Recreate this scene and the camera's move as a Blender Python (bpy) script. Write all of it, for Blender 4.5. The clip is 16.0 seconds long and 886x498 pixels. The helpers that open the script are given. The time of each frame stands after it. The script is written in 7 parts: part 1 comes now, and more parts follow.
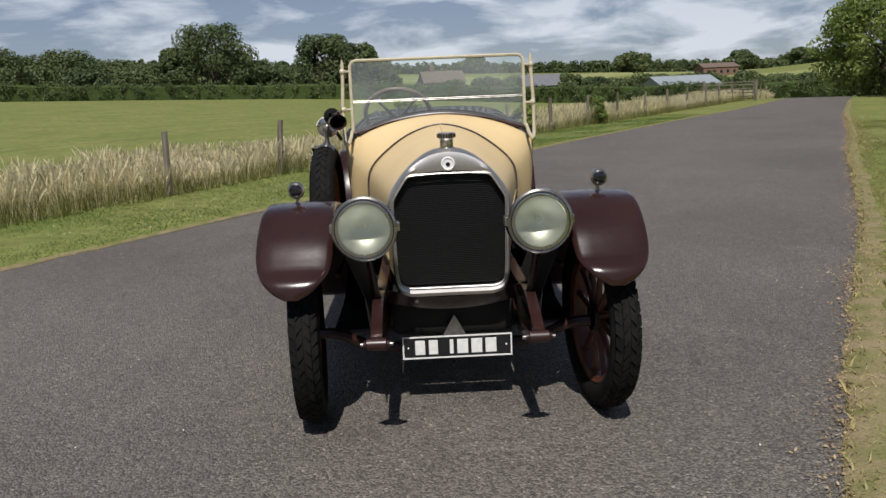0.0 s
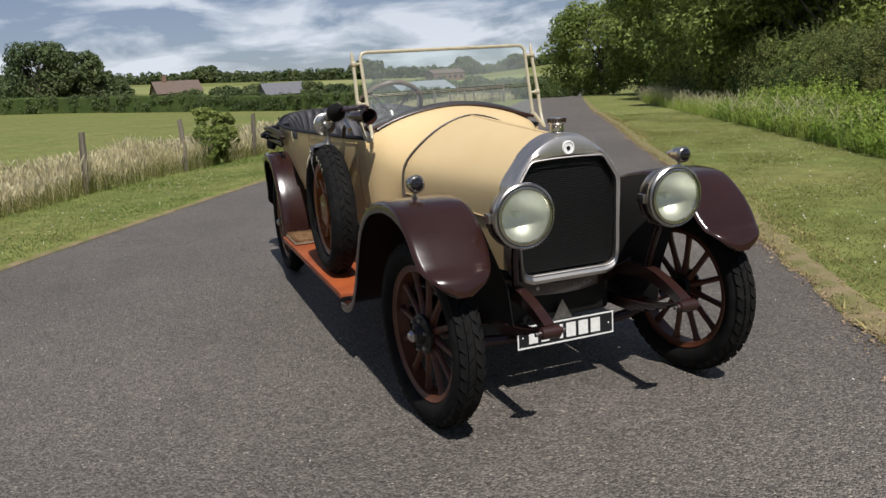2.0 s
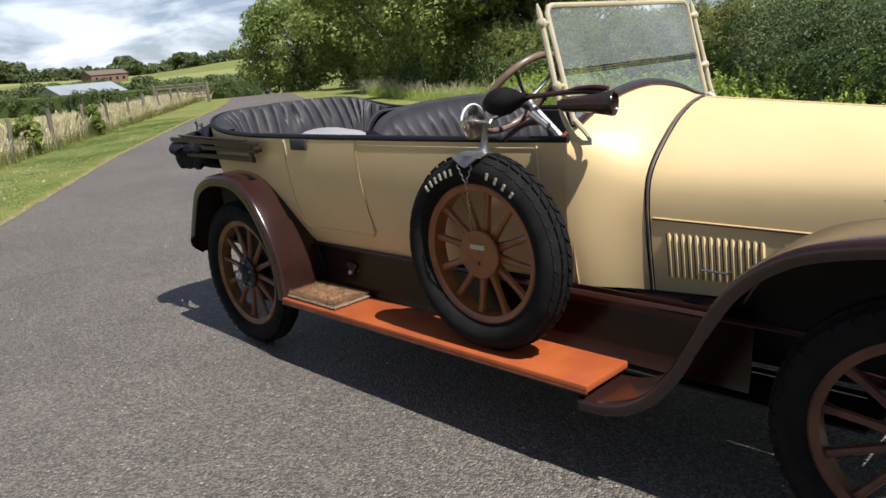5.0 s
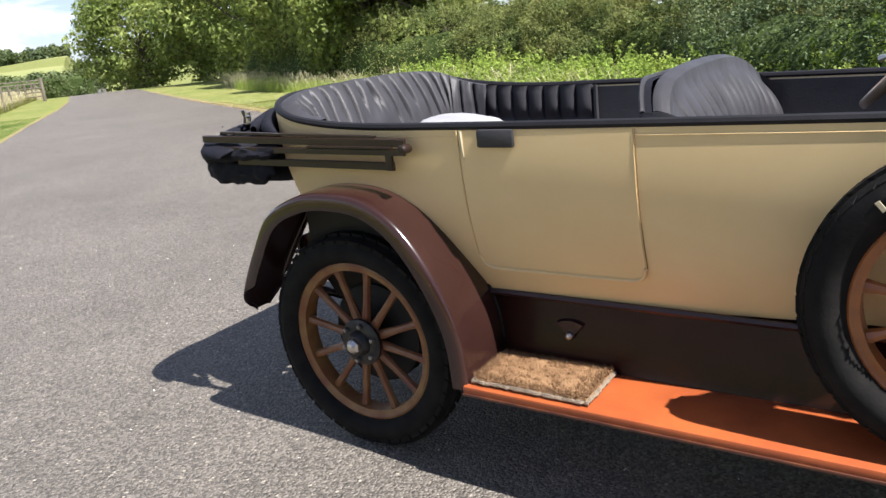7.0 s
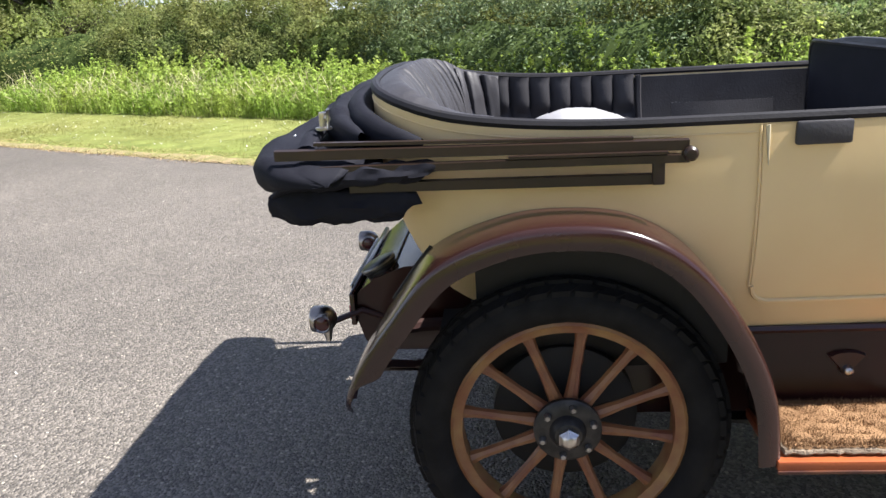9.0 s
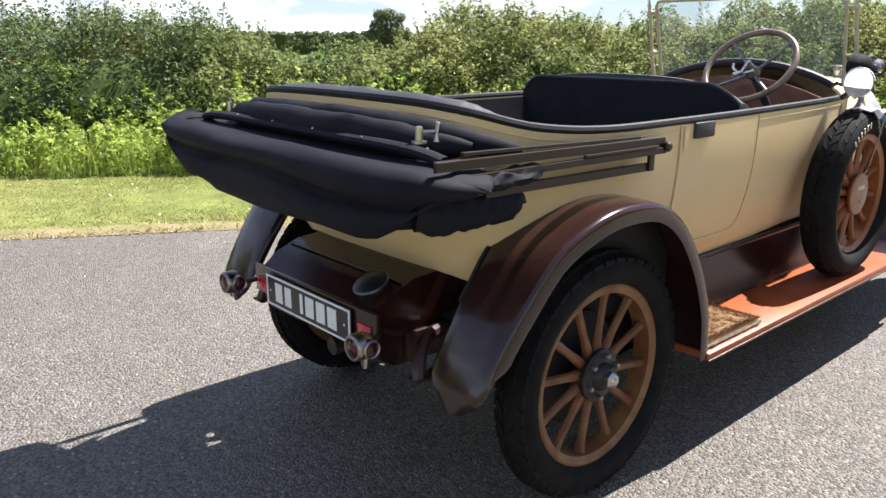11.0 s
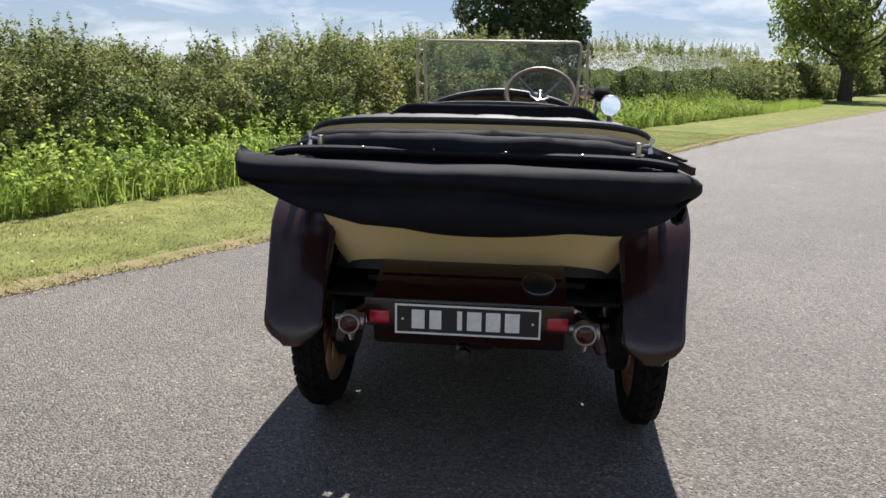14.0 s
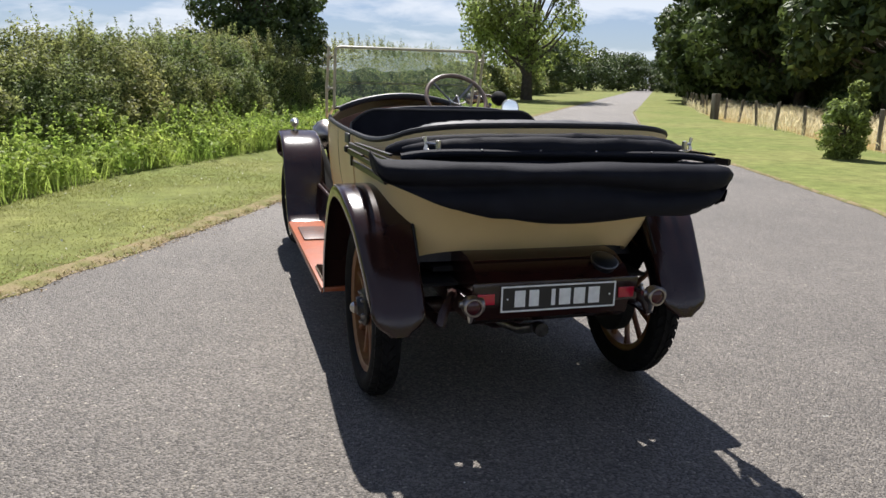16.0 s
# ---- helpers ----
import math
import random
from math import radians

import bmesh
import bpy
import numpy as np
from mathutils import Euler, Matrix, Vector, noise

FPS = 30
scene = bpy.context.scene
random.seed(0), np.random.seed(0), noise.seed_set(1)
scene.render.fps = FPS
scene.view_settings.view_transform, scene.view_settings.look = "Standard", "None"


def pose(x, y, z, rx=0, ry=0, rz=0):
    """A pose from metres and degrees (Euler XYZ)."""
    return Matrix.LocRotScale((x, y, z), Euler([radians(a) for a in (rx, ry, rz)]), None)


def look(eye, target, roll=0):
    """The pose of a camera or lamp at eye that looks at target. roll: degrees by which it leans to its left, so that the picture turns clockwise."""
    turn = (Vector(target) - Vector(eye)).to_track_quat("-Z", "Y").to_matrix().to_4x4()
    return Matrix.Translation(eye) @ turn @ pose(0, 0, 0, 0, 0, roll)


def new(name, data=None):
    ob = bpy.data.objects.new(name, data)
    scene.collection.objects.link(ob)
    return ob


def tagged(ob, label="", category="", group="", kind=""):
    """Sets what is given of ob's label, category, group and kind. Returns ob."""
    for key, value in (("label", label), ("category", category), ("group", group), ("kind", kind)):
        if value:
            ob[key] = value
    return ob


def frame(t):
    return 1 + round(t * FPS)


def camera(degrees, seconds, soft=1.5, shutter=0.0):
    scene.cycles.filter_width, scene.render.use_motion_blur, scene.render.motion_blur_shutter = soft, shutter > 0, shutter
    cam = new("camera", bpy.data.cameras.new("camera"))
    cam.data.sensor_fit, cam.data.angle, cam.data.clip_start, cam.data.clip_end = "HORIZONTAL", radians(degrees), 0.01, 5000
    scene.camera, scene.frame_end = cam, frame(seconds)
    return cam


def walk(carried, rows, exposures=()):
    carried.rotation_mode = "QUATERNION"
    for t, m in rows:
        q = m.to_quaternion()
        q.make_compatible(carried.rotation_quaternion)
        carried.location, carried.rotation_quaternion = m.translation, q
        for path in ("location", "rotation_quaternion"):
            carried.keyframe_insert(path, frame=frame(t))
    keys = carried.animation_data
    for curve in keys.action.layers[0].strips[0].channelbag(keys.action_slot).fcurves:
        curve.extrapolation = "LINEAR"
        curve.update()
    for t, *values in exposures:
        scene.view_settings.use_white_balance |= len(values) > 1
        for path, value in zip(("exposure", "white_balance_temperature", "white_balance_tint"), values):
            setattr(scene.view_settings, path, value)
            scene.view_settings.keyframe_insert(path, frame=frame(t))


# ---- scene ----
cam = camera(60.4, 16.0)
PATH = [
    (0, (-0.112, -3.525, 1.544), (-0.07, -1.569, 1.129), -2.4),
    (0.5, (-0.479, -3.537, 1.535), (-0.33, -1.586, 1.117), -2.7),
    (1, (-0.917, -3.426, 1.54), (-0.608, -1.494, 1.121), -2.9),
    (1.5, (-1.364, -3.312, 1.546), (-0.87, -1.421, 1.124), -3.2),
    (2, (-1.759, -3.123, 1.533), (-1.079, -1.292, 1.104), -3.6),
    (2.5, (-2.099, -2.82, 1.54), (-1.25, -1.061, 1.109), -3.9),
    (3, (-2.39, -2.487, 1.567), (-1.406, -0.804, 1.122), -4.2),
    (3.2, (-2.488, -2.307, 1.538), (-1.443, -0.659, 1.1), -3.9),
    (5.3, (-2.949, -0.153, 1.599), (-1.579, 1.211, 1.089), -5.5),
    (5.5, (-2.939, 0.051, 1.606), (-1.551, 1.395, 1.088), -5.8),
    (6, (-2.899, 0.598, 1.595), (-1.452, 1.873, 1.067), -5.7),
    (6.5, (-2.853, 1.142, 1.581), (-1.346, 2.339, 1.036), -5.7),
    (7, (-2.782, 1.66, 1.532), (-1.201, 2.758, 0.987), -5.6),
    (7.5, (-2.67, 2.116, 1.555), (-1.034, 3.109, 0.975), -5.9),
    (8, (-2.646, 2.603, 1.549), (-0.91, 3.404, 0.96), -5.5),
    (8.2, (-2.637, 2.791, 1.54), (-0.865, 3.505, 0.95), -5.3),
    (10.3, (-2.407, 4.904, 1.519), (-0.697, 4.037, 0.948), -0.8),
    (10.5, (-2.358, 5.06, 1.514), (-0.715, 4.069, 0.95), -0.6),
    (11, (-2.17, 5.43, 1.522), (-0.723, 4.157, 0.987), -0.1),
    (11.5, (-1.96, 5.77, 1.534), (-0.723, 4.282, 1.026), 0.5),
    (12, (-1.649, 6.017, 1.538), (-0.622, 4.371, 1.05), 0.8),
    (12.5, (-1.305, 6.223, 1.535), (-0.485, 4.461, 1.062), 0.8),
    (13, (-0.953, 6.424, 1.534), (-0.339, 4.578, 1.067), 0.7),
    (13.5, (-0.575, 6.582, 1.525), (-0.165, 4.679, 1.064), 0.6),
    (14, (-0.185, 6.793, 1.517), (0.019, 4.855, 1.064), 0.9),
    (14.5, (0.191, 6.953, 1.517), (0.197, 5.006, 1.06), 1.1),
    (15, (0.566, 7.043, 1.536), (0.39, 5.104, 1.082), 1.3),
    (15.5, (0.983, 7.101, 1.535), (0.606, 5.188, 1.091), 1.5),
    (16, (1.385, 7.013, 1.534), (0.824, 5.144, 1.094), 1.6),
]
walk(cam, [(t, look(eye, target, roll)) for t, eye, target, roll in PATH],
     exposures=[(0, -0.1), (2.5, 0.06), (5.5, 0.68), (6.5, 1.08), (7.5, 1.5), (8.2, 1.58), (10.5, 1.6), (11.5, 1.36), (12.5, 1.08), (13.5, 0.88), (14.5, 0.82), (16, 0.78)])

# ---- world, sun and exposure ----
SUN_DIR = Vector((-0.05, -0.56, 0.83)).normalized()
world = bpy.data.worlds.new("sky")
scene.world = world
world.use_nodes = True
wn, wl = world.node_tree.nodes, world.node_tree.links
wn.clear()
w_out = wn.new("ShaderNodeOutputWorld")
w_bg = wn.new("ShaderNodeBackground")
w_sky = wn.new("ShaderNodeTexSky")
w_sky.sky_type = "NISHITA"
w_sky.sun_disc = False
w_sky.sun_elevation = math.asin(SUN_DIR.z)
w_sky.sun_rotation = math.atan2(SUN_DIR.x, SUN_DIR.y)
w_sky.dust_density = 0.15
w_sky.air_density = 1.0
w_sky.ozone_density = 1.5
w_tc = wn.new("ShaderNodeTexCoord")
w_map = wn.new("ShaderNodeMapping")
w_map.inputs["Scale"].default_value = (1.0, 1.0, 3.6)
w_n = wn.new("ShaderNodeTexNoise")
w_n.inputs["Scale"].default_value = 6.5
w_n.inputs["Detail"].default_value = 8.0
w_n.inputs["Roughness"].default_value = 0.54
w_n.inputs["Distortion"].default_value = 0.35
w_ramp = wn.new("ShaderNodeValToRGB")
w_ramp.color_ramp.elements[0].position = 0.44
w_ramp.color_ramp.elements[0].color = (0.24, 0.24, 0.24, 1)
w_ramp.color_ramp.elements[1].position = 0.59
w_ramp.color_ramp.elements[1].color = (0.92, 0.92, 0.92, 1)
w_mix = wn.new("ShaderNodeMixRGB")
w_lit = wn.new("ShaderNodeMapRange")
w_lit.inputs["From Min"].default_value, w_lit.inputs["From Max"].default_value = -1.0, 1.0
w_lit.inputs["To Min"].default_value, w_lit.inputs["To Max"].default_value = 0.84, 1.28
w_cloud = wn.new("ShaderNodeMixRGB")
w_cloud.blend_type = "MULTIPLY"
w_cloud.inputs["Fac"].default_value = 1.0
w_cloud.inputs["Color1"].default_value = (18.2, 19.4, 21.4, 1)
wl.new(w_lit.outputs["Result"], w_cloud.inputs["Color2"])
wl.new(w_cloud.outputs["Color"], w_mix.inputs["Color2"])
wl.new(w_tc.outputs["Generated"], w_map.inputs["Vector"])
wl.new(w_map.outputs["Vector"], w_n.inputs["Vector"])
wl.new(w_n.outputs["Fac"], w_ramp.inputs["Fac"])
w_sep = wn.new("ShaderNodeSeparateXYZ")
w_thin = wn.new("ShaderNodeMapRange")
w_thin.inputs["From Min"].default_value, w_thin.inputs["From Max"].default_value = 0.04, 0.5
w_thin.inputs["To Min"].default_value, w_thin.inputs["To Max"].default_value = 1.0, 0.25
w_mul = wn.new("ShaderNodeMath")
w_mul.operation = "MULTIPLY"
wl.new(w_tc.outputs["Generated"], w_sep.inputs["Vector"])
wl.new(w_sep.outputs["Z"], w_thin.inputs["Value"])
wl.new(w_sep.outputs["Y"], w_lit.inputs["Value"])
wl.new(w_ramp.outputs["Color"], w_mul.inputs[0])
wl.new(w_thin.outputs["Result"], w_mul.inputs[1])
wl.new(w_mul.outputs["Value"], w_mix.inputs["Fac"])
w_blue = wn.new("ShaderNodeMixRGB")
w_blue.blend_type = "MULTIPLY"
w_blue.inputs["Fac"].default_value = 1.0
w_blue.inputs["Color2"].default_value = (0.84, 1.0, 1.42, 1)
wl.new(w_sky.outputs["Color"], w_blue.inputs["Color1"])
wl.new(w_blue.outputs["Color"], w_mix.inputs["Color1"])
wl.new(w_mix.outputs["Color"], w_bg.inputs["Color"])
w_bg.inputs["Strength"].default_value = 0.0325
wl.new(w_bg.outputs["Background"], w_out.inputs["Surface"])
sun_data = bpy.data.lights.new("sun", "SUN")
sun_data.energy = 5.0
sun_data.angle = radians(0.6)
sun_data.color = (1.0, 0.962, 0.925)
sun = new("sun", sun_data)
sun.matrix_world = look(SUN_DIR * 60, (0, 0, 0))

# ---- materials ----
def mat(name, base, rough=0.5, metal=0.0, second=None, scale=8.0, fine=0.0, bump=0.0, bump_scale=60.0,
        coat=0.0, spread=(0.35, 0.65), rvar=0.0, random_tint=0.0, stretch=None, spec=0.5, mid=None):
    """A node material: two colours mixed by noise at two scales, roughness variation and bump."""
    m = bpy.data.materials.new(name)
    m.use_nodes = True
    n, l = m.node_tree.nodes, m.node_tree.links
    b = n["Principled BSDF"]
    b.inputs["Roughness"].default_value = rough
    b.inputs["Metallic"].default_value = metal
    b.inputs["Specular IOR Level"].default_value = spec
    b.inputs["Coat Weight"].default_value = coat
    b.inputs["Coat Roughness"].default_value = 0.06
    tc = n.new("ShaderNodeTexCoord")
    src = tc.outputs["Object"]
    if stretch:
        mp = n.new("ShaderNodeMapping")
        mp.inputs["Scale"].default_value = stretch
        l.new(src, mp.inputs["Vector"])
        src = mp.outputs["Vector"]
    second = second or tuple(c * 0.75 for c in base)
    big = n.new("ShaderNodeTexNoise")
    big.inputs["Scale"].default_value = scale
    big.inputs["Detail"].default_value = 6.0
    l.new(src, big.inputs["Vector"])
    ramp = n.new("ShaderNodeValToRGB")
    ramp.color_ramp.elements[0].position, ramp.color_ramp.elements[1].position = spread
    ramp.color_ramp.elements[0].color = (*base, 1)
    ramp.color_ramp.elements[1].color = (*second, 1)
    l.new(big.outputs["Fac"], ramp.inputs["Fac"])
    colour = ramp.outputs["Color"]
    small = n.new("ShaderNodeTexNoise")
    small.inputs["Scale"].default_value = bump_scale
    small.inputs["Detail"].default_value = 4.0
    l.new(src, small.inputs["Vector"])
    if fine:
        mx = n.new("ShaderNodeMixRGB")
        mx.blend_type = "OVERLAY"
        mx.inputs["Fac"].default_value = fine
        l.new(colour, mx.inputs["Color1"])
        l.new(small.outputs["Color"], mx.inputs["Color2"])
        bw = n.new("ShaderNodeRGBToBW")
        l.new(small.outputs["Color"], bw.inputs["Color"])
        l.new(bw.outputs["Val"], mx.inputs["Color2"])
        colour = mx.outputs["Color"]
    if mid:
        nz = n.new("ShaderNodeTexNoise")
        nz.inputs["Scale"].default_value = mid[0]
        nz.inputs["Detail"].default_value = 5.0
        nz.inputs["Roughness"].default_value = 0.7
        l.new(src, nz.inputs["Vector"])
        mk = n.new("ShaderNodeMapRange")
        mk.inputs["From Min"].default_value, mk.inputs["From Max"].default_value = 0.3, 0.7
        mk.inputs["To Min"].default_value, mk.inputs["To Max"].default_value = 1 - mid[1], 1 + mid[1]
        l.new(nz.outputs["Fac"], mk.inputs["Value"])
        mm = n.new("ShaderNodeMixRGB")
        mm.blend_type = "MULTIPLY"
        mm.inputs["Fac"].default_value = 1.0
        l.new(colour, mm.inputs["Color1"])
        l.new(mk.outputs["Result"], mm.inputs["Color2"])
        colour = mm.outputs["Color"]
    if random_tint:
        geo = n.new("ShaderNodeNewGeometry")
        hsv = n.new("ShaderNodeHueSaturation")
        mr = n.new("ShaderNodeMapRange")
        mr.inputs["To Min"].default_value = 1 - random_tint
        mr.inputs["To Max"].default_value = 1 + random_tint
        l.new(geo.outputs["Random Per Island"], mr.inputs["Value"])
        l.new(mr.outputs["Result"], hsv.inputs["Value"])
        l.new(colour, hsv.inputs["Color"])
        colour = hsv.outputs["Color"]
    l.new(colour, b.inputs["Base Color"])
    if rvar:
        mr2 = n.new("ShaderNodeMapRange")
        mr2.inputs["To Min"].default_value = max(0.02, rough - rvar)
        mr2.inputs["To Max"].default_value = min(1.0, rough + rvar)
        l.new(big.outputs["Fac"], mr2.inputs["Value"])
        l.new(mr2.outputs["Result"], b.inputs["Roughness"])
    if bump:
        bp = n.new("ShaderNodeBump")
        bp.inputs["Strength"].default_value = bump
        bp.inputs["Distance"].default_value = 0.01
        l.new(small.outputs["Fac"], bp.inputs["Height"])
        l.new(bp.outputs["Normal"], b.inputs["Normal"])
    return m


def leaf_mat(name, base, second, tint=0.35, rough=0.55, through_light=0.25, patch=0.25, tip=None):
    """Leaves: colour by a broad noise and by leaf, some light passing through."""
    m = mat(name, base, rough, second=second, scale=patch, random_tint=tint, spread=(0.3, 0.7), spec=0.3)
    n, l = m.node_tree.nodes, m.node_tree.links
    b = n["Principled BSDF"]
    tr = n.new("ShaderNodeBsdfTranslucent")
    mixs = n.new("ShaderNodeMixShader")
    mixs.inputs["Fac"].default_value = through_light
    src = b.inputs["Base Color"].links[0].from_socket
    l.new(src, tr.inputs["Color"])
    l.new(b.outputs["BSDF"], mixs.inputs[1])
    l.new(tr.outputs["BSDF"], mixs.inputs[2])
    l.new(mixs.outputs["Shader"], n["Material Output"].inputs["Surface"])
    return m


def glass_mat(name, tint=(0.95, 0.98, 0.96), rough=0.0, haze=0.0):
    m = bpy.data.materials.new(name)
    m.use_nodes = True
    n, l = m.node_tree.nodes, m.node_tree.links
    n.clear()
    out = n.new("ShaderNodeOutputMaterial")
    tr = n.new("ShaderNodeBsdfTransparent")
    tr.inputs["Color"].default_value = (*tint, 1)
    gl = n.new("ShaderNodeBsdfGlossy")
    gl.inputs["Roughness"].default_value = rough
    lw = n.new("ShaderNodeLayerWeight")
    lw.inputs["Blend"].default_value = 0.5
    pw = n.new("ShaderNodeMath")
    pw.operation = "POWER"
    pw.inputs[1].default_value = 3.6
    l.new(lw.outputs["Facing"], pw.inputs[0])
    fr = n.new("ShaderNodeMapRange")
    fr.inputs["To Min"].default_value, fr.inputs["To Max"].default_value = 0.06, 0.95
    l.new(pw.outputs["Value"], fr.inputs["Value"])
    mx = n.new("ShaderNodeMixShader")
    l.new(fr.outputs["Result"], mx.inputs["Fac"])
    l.new(tr.outputs["BSDF"], mx.inputs[1])
    l.new(gl.outputs["BSDF"], mx.inputs[2])
    last = mx
    if haze:
        df = n.new("ShaderNodeBsdfDiffuse")
        df.inputs["Color"].default_value = (0.62, 0.67, 0.65, 1)
        tc = n.new("ShaderNodeTexCoord")
        nz = n.new("ShaderNodeTexNoise")
        nz.inputs["Scale"].default_value = 2.0
        nz.inputs["Detail"].default_value = 2.0
        l.new(tc.outputs["Object"], nz.inputs["Vector"])
        mr = n.new("ShaderNodeMapRange")
        mr.inputs["From Min"].default_value, mr.inputs["From Max"].default_value = 0.3, 0.8
        mr.inputs["To Min"].default_value, mr.inputs["To Max"].default_value = haze * 0.4, haze * 1.6
        l.new(nz.outputs["Fac"], mr.inputs["Value"])
        m2 = n.new("ShaderNodeMixShader")
        l.new(mr.outputs["Result"], m2.inputs["Fac"])
        l.new(mx.outputs["Shader"], m2.inputs[1])
        l.new(df.outputs["BSDF"], m2.inputs[2])
        last = m2
    l.new(last.outputs["Shader"], out.inputs["Surface"])
    return m


def asphalt_mat():
    m = bpy.data.materials.new("asphalt")
    m.use_nodes = True
    n, l = m.node_tree.nodes, m.node_tree.links
    b = n["Principled BSDF"]
    tc = n.new("ShaderNodeTexCoord")

    def noise_node(scale, detail, rough=0.6):
        t = n.new("ShaderNodeTexNoise")
        t.inputs["Scale"].default_value, t.inputs["Detail"].default_value, t.inputs["Roughness"].default_value = scale, detail, rough
        l.new(tc.outputs["Object"], t.inputs["Vector"])
        return t

    patches = noise_node(0.35, 5)
    stains = noise_node(2.2, 6, 0.7)
    vor = n.new("ShaderNodeTexVoronoi")
    vor.inputs["Scale"].default_value = 100.0
    l.new(tc.outputs["Object"], vor.inputs["Vector"])
    grey = n.new("ShaderNodeValToRGB")
    e = grey.color_ramp.elements
    e[0].position, e[0].color = 0.0, (0.058, 0.050, 0.043, 1)
    e[1].position, e[1].color = 0.985, (0.212, 0.187, 0.161, 1)
    e2 = grey.color_ramp.elements.new(0.5)
    e2.color = (0.121, 0.107, 0.091, 1)
    sp = n.new("ShaderNodeSeparateColor")
    l.new(vor.outputs["Color"], sp.inputs["Color"])
    l.new(sp.outputs["Red"], grey.inputs["Fac"])
    chips = n.new("ShaderNodeValToRGB")
    chips.color_ramp.elements[0].position, chips.color_ramp.elements[1].position = 0.955, 0.965
    vor2 = n.new("ShaderNodeTexVoronoi")
    vor2.inputs["Scale"].default_value = 60.0
    l.new(tc.outputs["Object"], vor2.inputs["Vector"])
    sp2 = n.new("ShaderNodeSeparateColor")
    l.new(vor2.outputs["Color"], sp2.inputs["Color"])
    near = n.new("ShaderNodeMath")
    near.operation = "LESS_THAN"
    near.inputs[1].default_value = 0.42
    l.new(vor2.outputs["Distance"], near.inputs[0])
    l.new(sp2.outputs["Green"], chips.inputs["Fac"])
    chip = n.new("ShaderNodeMath")
    chip.operation = "MULTIPLY"
    l.new(chips.outputs["Color"], chip.inputs[0])
    l.new(near.outputs["Value"], chip.inputs[1])
    mx = n.new("ShaderNodeMixRGB")
    mx.inputs["Color2"].default_value = (0.32, 0.285, 0.23, 1)
    l.new(chip.outputs["Value"], mx.inputs["Fac"])
    l.new(grey.outputs["Color"], mx.inputs["Color1"])
    ov = n.new("ShaderNodeMixRGB")
    ov.blend_type = "MULTIPLY"
    ov.inputs["Fac"].default_value = 1.0
    pr = n.new("ShaderNodeMapRange")
    pr.inputs["From Min"].default_value, pr.inputs["From Max"].default_value = 0.3, 0.7
    pr.inputs["To Min"].default_value, pr.inputs["To Max"].default_value = 0.82, 1.18
    l.new(patches.outputs["Fac"], pr.inputs["Value"])
    l.new(mx.outputs["Color"], ov.inputs["Color1"])
    l.new(pr.outputs["Result"], ov.inputs["Color2"])
    ov2 = n.new("ShaderNodeMixRGB")
    ov2.blend_type = "MULTIPLY"
    ov2.inputs["Fac"].default_value = 1.0
    pr2 = n.new("ShaderNodeMapRange")
    pr2.inputs["From Min"].default_value, pr2.inputs["From Max"].default_value = 0.3, 0.7
    pr2.inputs["To Min"].default_value, pr2.inputs["To Max"].default_value = 0.9, 1.1
    l.new(stains.outputs["Fac"], pr2.inputs["Value"])
    l.new(ov.outputs["Color"], ov2.inputs["Color1"])
    l.new(pr2.outputs["Result"], ov2.inputs["Color2"])
    l.new(ov2.outputs["Color"], b.inputs["Base Color"])
    b.inputs["Roughness"].default_value = 0.62
    b.inputs["Specular IOR Level"].default_value = 0.5
    bp = n.new("ShaderNodeBump")
    bp.inputs["Strength"].default_value = 1.0
    bp.inputs["Distance"].default_value = 0.009
    inv = n.new("ShaderNodeMath")
    inv.operation = "SUBTRACT"
    inv.inputs[0].default_value = 1.0
    l.new(vor.outputs["Distance"], inv.inputs[1])
    l.new(inv.outputs["Value"], bp.inputs["Height"])
    l.new(bp.outputs["Normal"], b.inputs["Normal"])
    return m


ASPHALT = asphalt_mat()
GRASS = mat("meadow_grass", (0.142, 0.170, 0.048), 0.9, second=(0.190, 0.194, 0.066), scale=0.35, fine=0.35, bump=0.25, bump_scale=45, spec=0.1, mid=(2.6, 0.34))
CREAM = mat("cream_coach_paint", (0.69, 0.525, 0.285), 0.43, second=(0.66, 0.495, 0.258), scale=2.5, rvar=0.06, fine=0.05, bump=0.02, bump_scale=9, spec=0.34)
MAROON = mat("maroon_wing_paint", (0.0235, 0.0098, 0.0082), 0.20, second=(0.030, 0.0128, 0.0104), scale=3.5, rvar=0.07, spec=0.45, coat=0.15, bump=0.09, bump_scale=6)
CHASSIS = mat("dark_chassis_paint", (0.036, 0.0125, 0.010), 0.36, second=(0.027, 0.011, 0.009), scale=9, rvar=0.12)
BLACK = mat("black_underside", (0.006, 0.0055, 0.005), 0.7, scale=9)
RUST_BOARD = mat("orange_brown_lino", (0.38, 0.092, 0.027), 0.40, second=(0.30, 0.068, 0.021), scale=7, fine=0.15, rvar=0.12, bump=0.05, bump_scale=120)
LEATHER = mat("black_leather", (0.040, 0.039, 0.044), 0.52, second=(0.030, 0.029, 0.033), scale=9, rvar=0.1, spec=0.33, bump=0.12, bump_scale=140)
CANVAS = mat("black_hood_canvas", (0.0090, 0.0094, 0.0140), 0.7, second=(0.0125, 0.0130, 0.0185), scale=12, bump=0.2, bump_scale=420, spec=0.12)
NICKEL = mat("worn_nickel", (0.64, 0.61, 0.57), 0.28, 1.0, second=(0.46, 0.43, 0.40), scale=11, rvar=0.14, bump=0.03, bump_scale=30)
